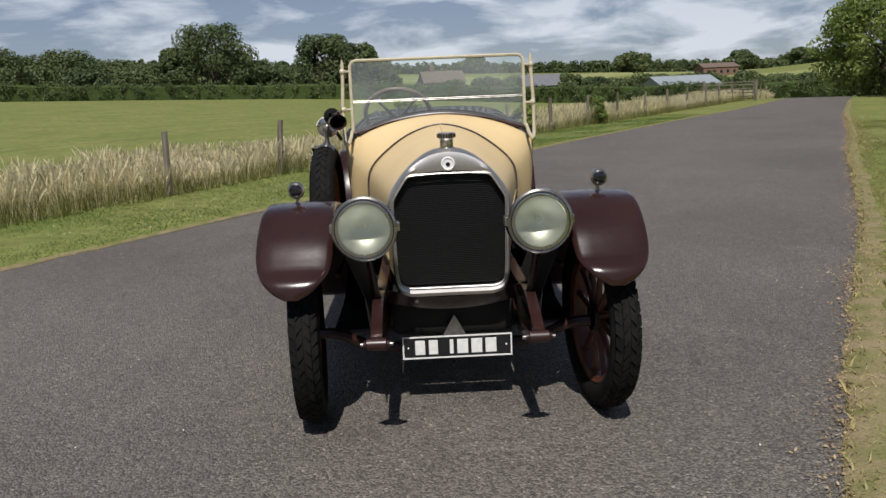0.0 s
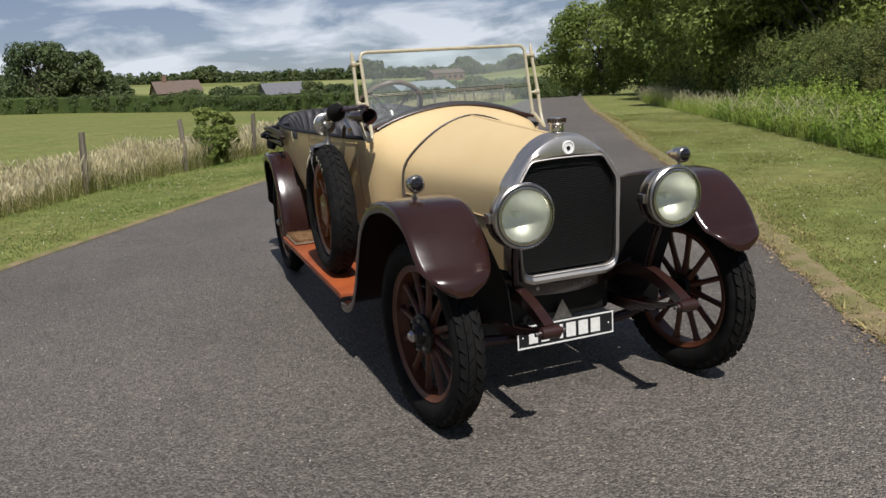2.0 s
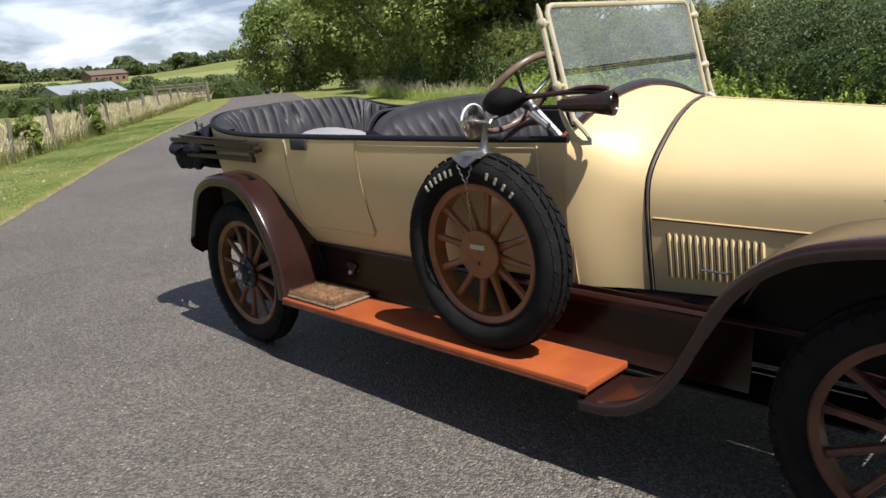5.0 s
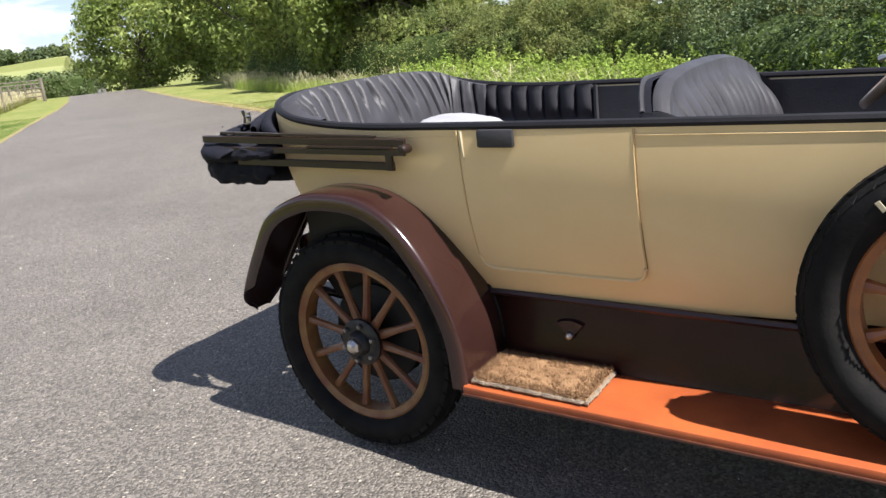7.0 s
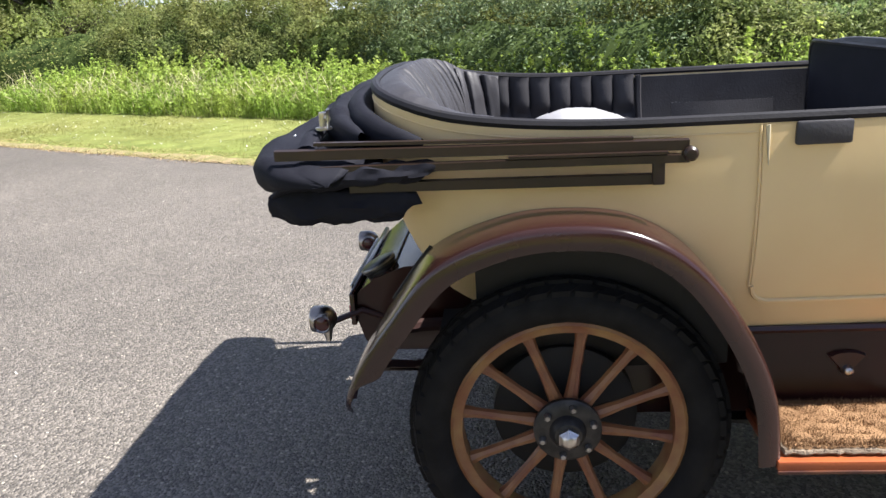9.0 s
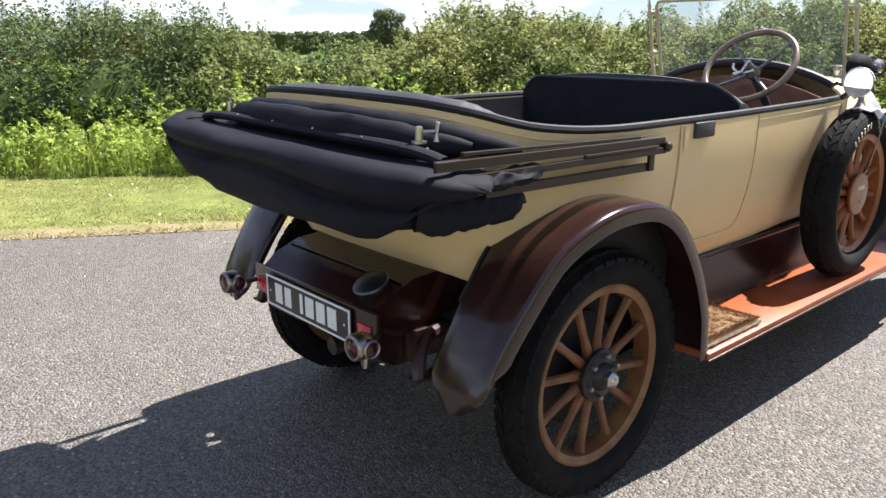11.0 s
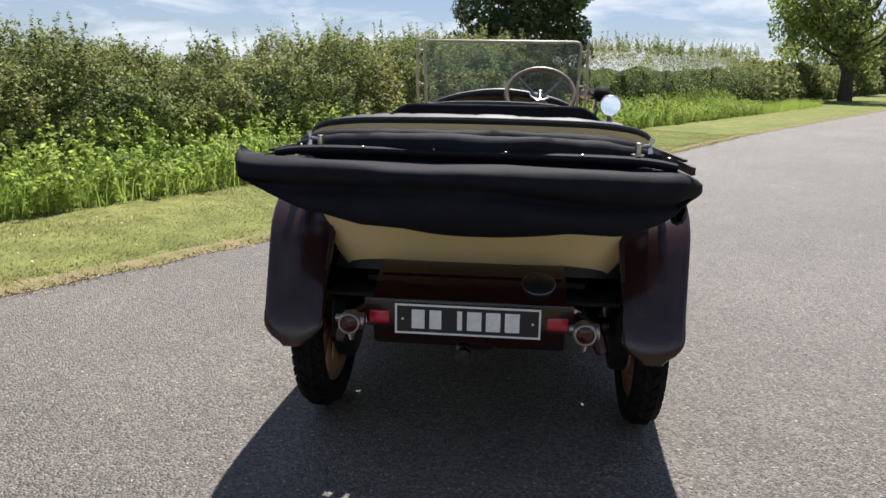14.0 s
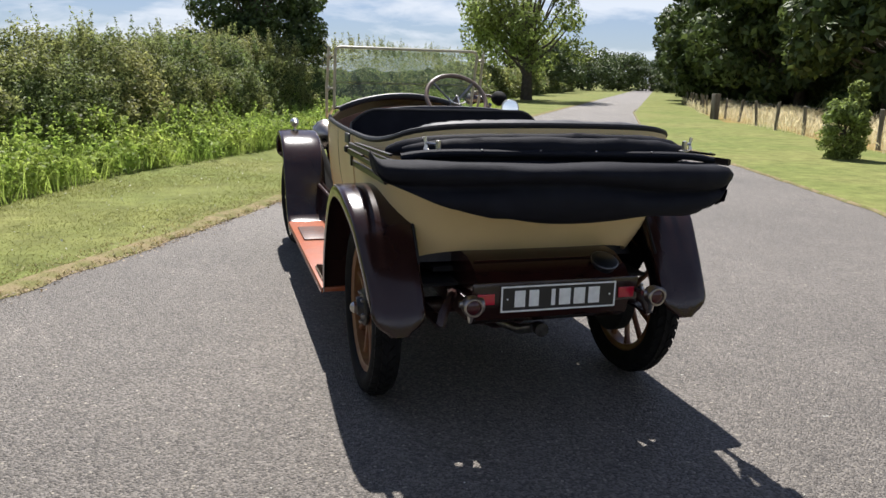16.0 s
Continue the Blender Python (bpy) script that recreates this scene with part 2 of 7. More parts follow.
SHELL = mat("dull_radiator_nickel", (0.72, 0.69, 0.65), 0.46, 1.0, second=(0.56, 0.53, 0.50), scale=10, rvar=0.14, bump=0.04, bump_scale=30)
PEWTER = mat("dull_lamp_nickel", (0.40, 0.37, 0.34), 0.32, 1.0, second=(0.28, 0.25, 0.23), scale=9, rvar=0.14, bump=0.04, bump_scale=24)
BRASS_CREAM = mat("cream_screen_paint", (0.50, 0.45, 0.32), 0.35, second=(0.42, 0.37, 0.25), scale=18, rvar=0.1, coat=0.2)
RUBBER = mat("tyre_rubber", (0.0065, 0.0063, 0.0062), 0.8, second=(0.0125, 0.012, 0.0115), scale=14, bump=0.12, bump_scale=90, spec=0.14)
WOOD = mat("varnished_wheel_wood", (0.17, 0.055, 0.019), 0.40, second=(0.10, 0.030, 0.012), scale=14, rvar=0.1, coat=0.15, bump=0.08, bump_scale=60)
SPARE_WOOD = mat("bright_varnished_wood", (0.29, 0.095, 0.024), 0.36, second=(0.20, 0.062, 0.018), scale=12, rvar=0.1, coat=0.15, bump=0.06, bump_scale=60)
OCHRE = mat("worn_ochre_spoke_paint", (0.21, 0.096, 0.036), 0.42, second=(0.13, 0.040, 0.019), scale=16, rvar=0.1, spread=(0.3, 0.7))
FELLOE_DARK = mat("dark_brown_felloe_paint", (0.13, 0.045, 0.021), 0.45, second=(0.085, 0.028, 0.015), scale=13, rvar=0.1)
ROPE = mat("pale_rope_edging", (0.25, 0.20, 0.15), 0.95, second=(0.17, 0.135, 0.10), scale=60, bump=0.6, bump_scale=200, spec=0.1)
WOOD_DARK = mat("dark_wheel_paint", (0.125, 0.042, 0.019), 0.45, second=(0.06, 0.018, 0.012), scale=14, rvar=0.1)
RIM = mat("ochre_felloe_paint", (0.22, 0.118, 0.038), 0.5, second=(0.16, 0.055, 0.02), scale=12, rvar=0.1)
HUB = mat("oily_hub_steel", (0.05, 0.047, 0.045), 0.45, 0.6, second=(0.02, 0.02, 0.02), scale=30)
GLASS = glass_mat("windscreen_glass", (0.86, 0.93, 0.91), 0.0, 0.15)
LENS = glass_mat("lamp_glass", (0.96, 0.98, 0.91), 0.02, 0.13)
MIRROR = mat("mirror_glass", (0.9, 0.9, 0.9), 0.02, 1.0, second=(0.9, 0.9, 0.9))
PLATE = mat("black_plate_enamel", (0.012, 0.013, 0.015), 0.35, scale=10)
WHITE = mat("white_plate_enamel", (0.82, 0.82, 0.79), 0.45, second=(0.72, 0.72, 0.69), scale=40)
TAILRED = mat("dark_red_lens", (0.055, 0.007, 0.010), 0.15, second=(0.04, 0.006, 0.008), scale=20)
RED = mat("red_reflector", (0.50, 0.012, 0.035), 0.2, second=(0.44, 0.010, 0.030), scale=30, coat=0.5)
DARKGLASS = mat("dark_lamp_lens", (0.008, 0.008, 0.010), 0.08, second=(0.014, 0.012, 0.014), coat=0.8)
CORE = mat("radiator_core_black", (0.010, 0.010, 0.010), 0.6, scale=30)
TAN = mat("coir_mat_fibre", (0.28, 0.168, 0.090), 0.95, second=(0.215, 0.125, 0.066), scale=9, fine=0.15, bump=0.8, bump_scale=160, spec=0.1)
CLOTH = mat("white_cloth", (0.27, 0.27, 0.28), 0.9, second=(0.22, 0.22, 0.24), scale=8, bump=0.15, bump_scale=30)
STEEL = mat("grey_steel", (0.32, 0.31, 0.30), 0.38, 0.9, second=(0.2, 0.19, 0.18), scale=25)
IRON = mat("brown_hood_iron", (0.017, 0.0095, 0.007), 0.38, second=(0.024, 0.013, 0.009), scale=14, spec=0.4)
POST = mat("weathered_post", (0.19, 0.165, 0.13), 0.9, second=(0.10, 0.085, 0.065), scale=9, fine=0.4, bump=0.6, bump_scale=40, stretch=(1, 1, 0.15))
BARK = mat("bark", (0.075, 0.06, 0.045), 0.95, second=(0.12, 0.10, 0.075), scale=6, bump=0.8, bump_scale=25)
BRICK = mat("farm_brick", (0.20, 0.115, 0.08), 0.9, second=(0.16, 0.10, 0.07), scale=3)
SLATE = mat("slate_roof", (0.13, 0.135, 0.15), 0.6, second=(0.16, 0.16, 0.17), scale=1.5)
TINROOF = mat("pale_sheet_roof", (0.27, 0.30, 0.32), 0.6, second=(0.22, 0.25, 0.27), scale=0.5)
TILEROOF = mat("tile_roof", (0.155, 0.112, 0.088), 0.8, second=(0.12, 0.09, 0.07), scale=2)
LEAF_HEDGE = leaf_mat("hedge_leaves", (0.128, 0.190, 0.064), (0.320, 0.315, 0.112), 0.65, patch=0.7, through_light=0.55)
LEAF_DARK = leaf_mat("dark_leaves", (0.062, 0.094, 0.028), (0.098, 0.132, 0.038), 0.5, patch=0.35, through_light=0.3)
LEAF_THORN = leaf_mat("blackthorn_leaves", (0.085, 0.125, 0.055), (0.135, 0.175, 0.078), 0.6, patch=0.6, through_light=0.3)
LEAF_TREE = leaf_mat("tree_leaves", (0.185, 0.252, 0.066), (0.295, 0.338, 0.098), 0.55, patch=0.3, through_light=0.52)
LEAF_WEED = leaf_mat("weed_leaves", (0.270, 0.385, 0.080), (0.400, 0.470, 0.115), 0.5, patch=0.9, through_light=0.58)
LEAF_FAR = leaf_mat("far_leaves", (0.068, 0.100, 0.040), (0.125, 0.155, 0.058), 0.45, patch=0.09, through_light=0.25)
# dark green that paints the shade deep inside the hedges
SHADE = mat("hedge_inner_shade", (0.045, 0.066, 0.021), 0.95, second=(0.060, 0.085, 0.027), scale=2, spec=0.05)
DRYGRASS = leaf_mat("dry_grass", (0.74, 0.66, 0.47), (0.60, 0.54, 0.31), 0.35, patch=0.5, through_light=0.55)
GREENGRASS = leaf_mat("green_grass", (0.175, 0.195, 0.048), (0.225, 0.225, 0.072), 0.18, patch=0.6, through_light=0.6)
SOIL = mat("dead_grass_soil", (0.265, 0.21, 0.125), 0.95, second=(0.165, 0.165, 0.065), scale=5, fine=0.5, bump=0.7, bump_scale=60, spec=0.05)
FLOWER = mat("clover_flowers", (0.75, 0.74, 0.66), 0.8)
LITTER = leaf_mat("dead_litter", (0.44, 0.33, 0.19), (0.27, 0.185, 0.11), 0.5, patch=3.0, through_light=0.1)
CROP = mat("pale_crop", (0.26, 0.265, 0.115), 0.95, second=(0.21, 0.235, 0.09), scale=0.02, spec=0.05)
WHEELRIM = mat("worn_wheel_rim", (0.20, 0.14, 0.10), 0.35, second=(0.13, 0.085, 0.06), scale=16, coat=0.2)
SILVER = mat("silvered_reflector", (0.86, 0.87, 0.80), 0.48, 1.0, second=(0.80, 0.80, 0.76), scale=9, rvar=0.04)
SEAM = mat("door_gap", (0.16, 0.10, 0.05), 0.8, scale=20)
DRIEDGE = leaf_mat("dried_edge_grass", (0.40, 0.33, 0.15), (0.30, 0.27, 0.10), 0.4, patch=1.2, through_light=0.3)
EDGE = mat("black_edge_leather", (0.014, 0.013, 0.016), 0.55, second=(0.010, 0.010, 0.012), scale=9, spec=0.25, bump=0.1, bump_scale=140)
BAND = mat("grey_bonnet_band", (0.13, 0.105, 0.09), 0.4, second=(0.09, 0.07, 0.06), scale=14, rvar=0.1)
VALANCE = mat("glossy_valance_paint", (0.026, 0.0075, 0.0058), 0.2, second=(0.018, 0.006, 0.005), scale=5, rvar=0.06, bump=0.03, bump_scale=8, spec=0.3)
LEFTGRASS = leaf_mat("fresh_verge_grass", (0.100, 0.190, 0.034), (0.140, 0.215, 0.048), 0.18, patch=0.6, through_light=0.6)

# ---- mesh helpers ----
ROOTS = {}


def thing(name, loc, label, category, group="", kind=""):
    ob = new(name)
    ob.empty_display_size = 0.1
    ob.location = loc
    ROOTS[ob.name] = Vector(loc)
    return tagged(ob, label, category, group, kind)


def origin_of(ob):
    p = Vector((0, 0, 0))
    while ob:
        p += ob.location
        ob = ob.parent
    return p


def part(name, bm, material, parent=None, label="", smooth=True, at=None):
    """Links a bmesh given in world coordinates as one mesh object under a thing or a part."""
    me = bpy.data.meshes.new(name)
    at = Vector(at) if at is not None else (origin_of(parent) if parent else Vector((0, 0, 0)))
    bmesh.ops.translate(bm, verts=bm.verts, vec=-at)
    if smooth:
        for f in bm.faces:
            f.smooth = True
    bm.to_mesh(me)
    bm.free()
    for m in material if isinstance(material, (list, tuple)) else [material]:
        me.materials.append(m)
    ob = new(name, me)
    if parent:
        ob.parent = parent
        ob.location = at - origin_of(parent)
    else:
        ob.location = at
    if smooth:
        me.set_sharp_from_angle(angle=radians(38))
    if label:
        tagged(ob, label)
    return ob


def raw(name, verts, faces, material, parent=None, label="", smooth=False):
    me = bpy.data.meshes.new(name)
    if isinstance(faces, np.ndarray):
        k = faces.shape[1]
        me.vertices.add(len(verts))
        me.vertices.foreach_set("co", np.asarray(verts, np.float32).ravel())
        me.loops.add(faces.size)
        me.loops.foreach_set("vertex_index", faces.astype(np.int32).ravel())
        me.polygons.add(len(faces))
        me.polygons.foreach_set("loop_start", np.arange(0, faces.size, k, dtype=np.int32))
        me.update(calc_edges=True)
    else:
        me.from_pydata([tuple(map(float, v)) for v in verts], [], faces)
    for m in material if isinstance(material, (list, tuple)) else [material]:
        me.materials.append(m)
    if smooth:
        me.shade_smooth()
    ob = new(name, me)
    if parent:
        ob.parent = parent
        ob.location = -origin_of(parent)
    if label:
        tagged(ob, label)
    return ob


def grid(rows, close_u=False, close_v=False, bm=None):
    """A sheet through rows of points."""
    bm = bm or bmesh.new()
    vs = [[bm.verts.new(p) for p in row] for row in rows]
    nu, nv = len(vs), len(vs[0])
    for i in range(nu if close_u else nu - 1):
        for j in range(nv if close_v else nv - 1):
            a, b, c, d = vs[i][j], vs[(i + 1) % nu][j], vs[(i + 1) % nu][(j + 1) % nv], vs[i][(j + 1) % nv]
            if len({a, b, c, d}) == 4:
                bm.faces.new((a, b, c, d))
    return bm


def thicken(bm, t):
    """Gives a sheet the thickness t, keeping its outer face."""
    bmesh.ops.recalc_face_normals(bm, faces=bm.faces)
    bmesh.ops.solidify(bm, geom=bm.faces[:], thickness=t)
    return bm


def spline(pts, n, closed=False):
    """n points along a smooth curve through pts, evenly spaced."""
    p = np.array(pts, float)
    k = len(p)
    out = []
    span = k if closed else k - 1
    for i in range(span):
        p0, p1, p2, p3 = (p[(i + d) % k] if closed else p[min(max(i + d, 0), k - 1)] for d in (-1, 0, 1, 2))
        for t in np.linspace(0, 1, 16, endpoint=False):
            out.append(0.5 * ((2 * p1) + (p2 - p0) * t + (2 * p0 - 5 * p1 + 4 * p2 - p3) * t * t + (3 * p1 - p0 - 3 * p2 + p3) * t ** 3))
    out.append(p[0] if closed else p[-1])
    out = np.array(out)
    s = np.r_[0, np.cumsum(np.linalg.norm(np.diff(out, axis=0), axis=1))]
    q = np.linspace(0, s[-1], n)
    return np.stack([np.interp(q, s, out[:, d]) for d in range(out.shape[1])], 1)


def tube(pts, r, seg=8, bm=None, closed=False, flat=1.0, caps=True):
    """A round bar along points; r may be a list. flat squashes it across."""
    p = [Vector(q) for q in pts]
    n = len(p)
    rs = [float(r)] * n if np.isscalar(r) else [float(q) for q in r]
    bm = bm or bmesh.new()
    rows = []
    up = None
    for i in range(n):
        a, b = p[i - 1] if (i or closed) else p[i], p[(i + 1) % n] if (i < n - 1 or closed) else p[i]
        d = (b - a).normalized()
        if up is None:
            up = Vector((0, 0, 1)) if abs(d.z) < 0.9 else Vector((1, 0, 0))
        side = d.cross(up).normalized()
        up = side.cross(d).normalized()
        rows.append([bm.verts.new(p[i] + rs[i] * (math.cos(t) * side * flat + math.sin(t) * up)) for t in np.linspace(0, 2 * math.pi, seg, endpoint=False)])
    for i in range(n if closed else n - 1):
        for j in range(seg):
            bm.faces.new((rows[i][j], rows[i][(j + 1) % seg], rows[(i + 1) % n][(j + 1) % seg], rows[(i + 1) % n][j]))
    if caps and not closed:
        bm.faces.new(rows[0][::-1])
        bm.faces.new(rows[-1])
    return bm


def lathe(profile, centre, axis, seg=40, bm=None, closed=False, start=0.0):
    """Turns a profile of (along, radius) about an axis through centre."""
    bm = bm or bmesh.new()
    ax = Vector(axis).normalized()
    e1 = ax.orthogonal().normalized() if abs(ax.x) < 0.99 else Vector((0, 0, 1))
    e2 = ax.cross(e1)
    c = Vector(centre)
    rows = []
    for a, r in ((float(p), float(q)) for p, q in profile):
        if r < 1e-5:
            v = bm.verts.new(c + ax * a)
            rows.append([v] * seg)
        else:
            rows.append([bm.verts.new(c + ax * a + r * (math.cos(t + start) * e1 + math.sin(t + start) * e2)) for t in np.linspace(0, 2 * math.pi, seg, endpoint=False)])
    m = len(rows)
    for i in range(m if closed else m - 1):
        for j in range(seg):
            q = []
            for v in (rows[i][j], rows[i][(j + 1) % seg], rows[(i + 1) % m][(j + 1) % seg], rows[(i + 1) % m][j]):
                if v not in q:
                    q.append(v)
            if len(q) > 2:
                bm.faces.new(q)
    return bm


def box(lo, hi, bevel=0.0, bm=None, turn=None, about=None, seg=2):
    bm2 = bmesh.new()
    bmesh.ops.create_cube(bm2, size=1.0)
    lo, hi = Vector(lo), Vector(hi)
    for v in bm2.verts:
        v.co = Vector([lo[k] + (v.co[k] + 0.5) * (hi[k] - lo[k]) for k in range(3)])
    if bevel:
        bmesh.ops.bevel(bm2, geom=bm2.edges[:] + bm2.verts[:], offset=bevel, segments=seg, affect="EDGES", profile=0.5)
    if turn is not None:
        bmesh.ops.rotate(bm2, verts=bm2.verts, cent=Vector(about if about is not None else (lo + hi) / 2), matrix=turn.to_3x3())
    if bm is None:
        return bm2
    join(bm, bm2)
    return bm


def join(bm, other):
    me = bpy.data.meshes.new("tmp")
    other.to_mesh(me)
    other.free()
    bm.from_mesh(me)
    bpy.data.meshes.remove(me)
    return bm


def prism(outline, y0, y1, bm=None):
    """A flat outline in x, z drawn out from y0 to y1."""
    bm = bm or bmesh.new()
    a = [bm.verts.new((x, y0, z)) for x, z in outline]
    b = [bm.verts.new((x, y1, z)) for x, z in outline]
    k = len(a)
    bm.faces.new(a)
    bm.faces.new(b[::-1])
    for i in range(k):
        bm.faces.new((a[i], b[i], b[(i + 1) % k], a[(i + 1) % k]))
    bmesh.ops.recalc_face_normals(bm, faces=bm.faces)
    return bm


# ---- the lie of the land: u runs along the lane, v across it to the hedge side ----
UX, UY = 0.529, 0.8486


def uv(u, v):
    return UX * u + UY * v, UY * u - UX * v


def to_uv(x, y):
    return UX * x + UY * y, UY * x - UX * y


EDGE_R = ((-900, 2.4), (-113, 2.3), (-27, 2.55), (-15, 2.4), (-8, 1.98), (-1.4, 1.80), (1.5, 1.64), (6, 1.55), (13.3, 1.05), (19, 0.8), (30, 0.1), (41, -0.3), (60, -1.0), (900, -1.0))
EDGE_L = ((-900, -1.3), (-113, -1.3), (-35, -1.3), (-18, -2.2), (-9.6, -4.0), (-4, -5.35), (1, -5.5), (8, -5.6), (16, -5.6), (26, -5.1), (34, -4.5), (42, -4.2), (60, -4.2), (900, -4.2))
FENCE = ((-120, -4.5), (-60, -4.6), (-35, -5.0), (-25, -6.3), (-15, -8.0), (-5, -9.0), (2.2, -8.2), (5, -8.2), (8.2, -8.5), (23.5, -7.6), (38, -6.7), (50, -6.2), (120, -6.2))


def along(table, u):
    return float(np.interp(u, [a for a, _ in table], [b for _, b in table]))


def smooth01(a, b, x):
    """0 at a, 1 at b, eased; a may be the larger."""
    t = min(1.0, max(0.0, (x - a) / (b - a)))
    return t * t * (3 - 2 * t)


def land(x, y):
    """Height of the ground."""
    u, v = to_uv(x, y)
    left = -v - 8.0
    w = smooth01(0, 70, left)
    z = w * (-0.036 * max(-260.0, min(x, 320.0)) + 0.1)
    dist = math.hypot(x, y)
    if y > 0 and left > 0:
        z += 9.5 * smooth01(150, 460, dist) + 2.0 * smooth01(300, 900, dist) * math.sin(x / 140.0)
    z -= 1.6 * smooth01(46, 90, u) * (1 - w) * (1 if v < 30 else 0)
    return z


def build_ground():
    us = sorted({*np.arange(-60, 60.1, 1.5).round(2), *np.arange(-300, -60, 12.0), *np.arange(66, 300, 10.0), *np.arange(300, 1301, 50.0), *np.arange(-1300, -300, 100.0)})
    offs_l = [0, -0.12, -0.6, -1.4, -2.4, -3.6, -5, -8, -12, -18, -26, -36, -50, -70, -95, -125, -160, -210, -270, -340, -420, -520, -650, -850, -1200]
    offs_r = [0, 0.12, 0.6, 1.3, 2.4, 4, 6, 9, 14, 22, 35, 60, 100, 180, 300, 500, 800, 1200]
    bm = bmesh.new()
    rows = []
    for u in us:
        el, er = along(EDGE_L, u), along(EDGE_R, u)
        row = []
        for o in offs_l[::-1]:
            wob = 0.07 * noise.noise(Vector((u * 1.3, 3.1, 0))) if o > -1 else 0
            x, y = uv(u, el + o + wob)
            zz = land(x, y) + (0.022 if o < -0.05 else -0.03) + (0.02 * noise.noise(Vector((x * 0.9, y * 0.9, 0))) if -12 < o < -0.3 else 0)
            row.append((x, y, zz))
        for o in offs_r:
            wob = 0.09 * noise.noise(Vector((u * 1.1, 7.7, 0))) if o < 1 else 0
            x, y = uv(u, er + o + wob)
            zz = land(x, y) + (0.022 if o > 0.05 else -0.03) + (0.02 * noise.noise(Vector((x * 0.9, y * 0.9, 0))) if 0.3 < o < 12 else 0)
            row.append((x, y, zz))
        rows.append(row)
    grid(rows, bm=bm)
    for f in bm.faces:
        c = f.calc_center_median()
        u, v = to_uv(c.x, c.y)
        far = math.hypot(c.x, c.y)
        if v < 0 and far > 170 and c.y > 0:
            f.material_index = 1 if noise.cell(Vector((c.x / 90, c.y / 70, 0))) > 0.5 else 0
        elif v < along(FENCE, u) and u < -6 and far < 60:
            f.material_index = 2
    bmesh.ops.recalc_face_normals(bm, faces=bm.faces)
    if sum(f.normal.z for f in bm.faces) < 0:
        bmesh.ops.reverse_faces(bm, faces=bm.faces)
    return tagged(part("ground", bm, [GRASS, CROP, mat("dry_paddock", (0.30, 0.20, 0.085), 0.95, second=(0.20, 0.18, 0.06), scale=0.6, fine=0.4, bump=0.5, bump_scale=40, spec=0.05)], smooth=True),
                  "gently rolling grass verges and green fields", "ground", kind="structure")


def build_road():
    us = sorted({*np.arange(-40, 60.1, 0.75).round(2), *np.arange(-400, -40, 8.0), *np.arange(66, 200, 8.0)})
    rows = []
    for u in us:
        el, er = along(EDGE_L, u) - 0.14, along(EDGE_R, u) + 0.14
        rows.append([(*uv(u, v), land(*uv(u, v)) * smooth01(40, 60, u)) for v in np.linspace(el, er, 9)])
    bm = grid(rows)
    bmesh.ops.recalc_face_normals(bm, faces=bm.faces)
    if sum(f.normal.z for f in bm.faces) < 0:
        bmesh.ops.reverse_faces(bm, faces=bm.faces)
    return tagged(part("road", bm, ASPHALT), "worn grey asphalt lane with pale stone chips", "road", kind="structure")


build_ground()
build_road()

# ---- plants ----
def leaves(n, centres, radii, size, rng, squash=1.0, shell=0.55, up=0.35, fold=True):
    """Many small folded leaves round clump centres; returns verts and faces."""
    k = rng.choice(len(centres), n, p=radii ** 2 / (radii ** 2).sum())
    d = rng.normal(size=(n, 3))
    d /= np.linalg.norm(d, axis=1)[:, None]
    r = radii[k] * (shell + (1 - shell) * rng.random(n) ** 0.5)
    p = centres[k] + d * r[:, None] * np.array([1, 1, squash])
    nrm = d + rng.normal(scale=0.6, size=(n, 3)) + np.array([0, 0, up])
    nrm /= np.linalg.norm(nrm, axis=1)[:, None]
    t = np.cross(nrm, rng.normal(size=(n, 3)))
    t /= np.linalg.norm(t, axis=1)[:, None]
    b = np.cross(nrm, t)
    s = (size * (0.6 + 0.8 * rng.random(n)))[:, None]
    v = np.stack([p - t * s, p + b * s * 0.45 + nrm * s * 0.1, p + t * s, p - b * s * 0.45 + nrm * s * 0.1], 1).reshape(-1, 3)
    f = np.arange(4 * n).reshape(-1, 4)
    return v, f


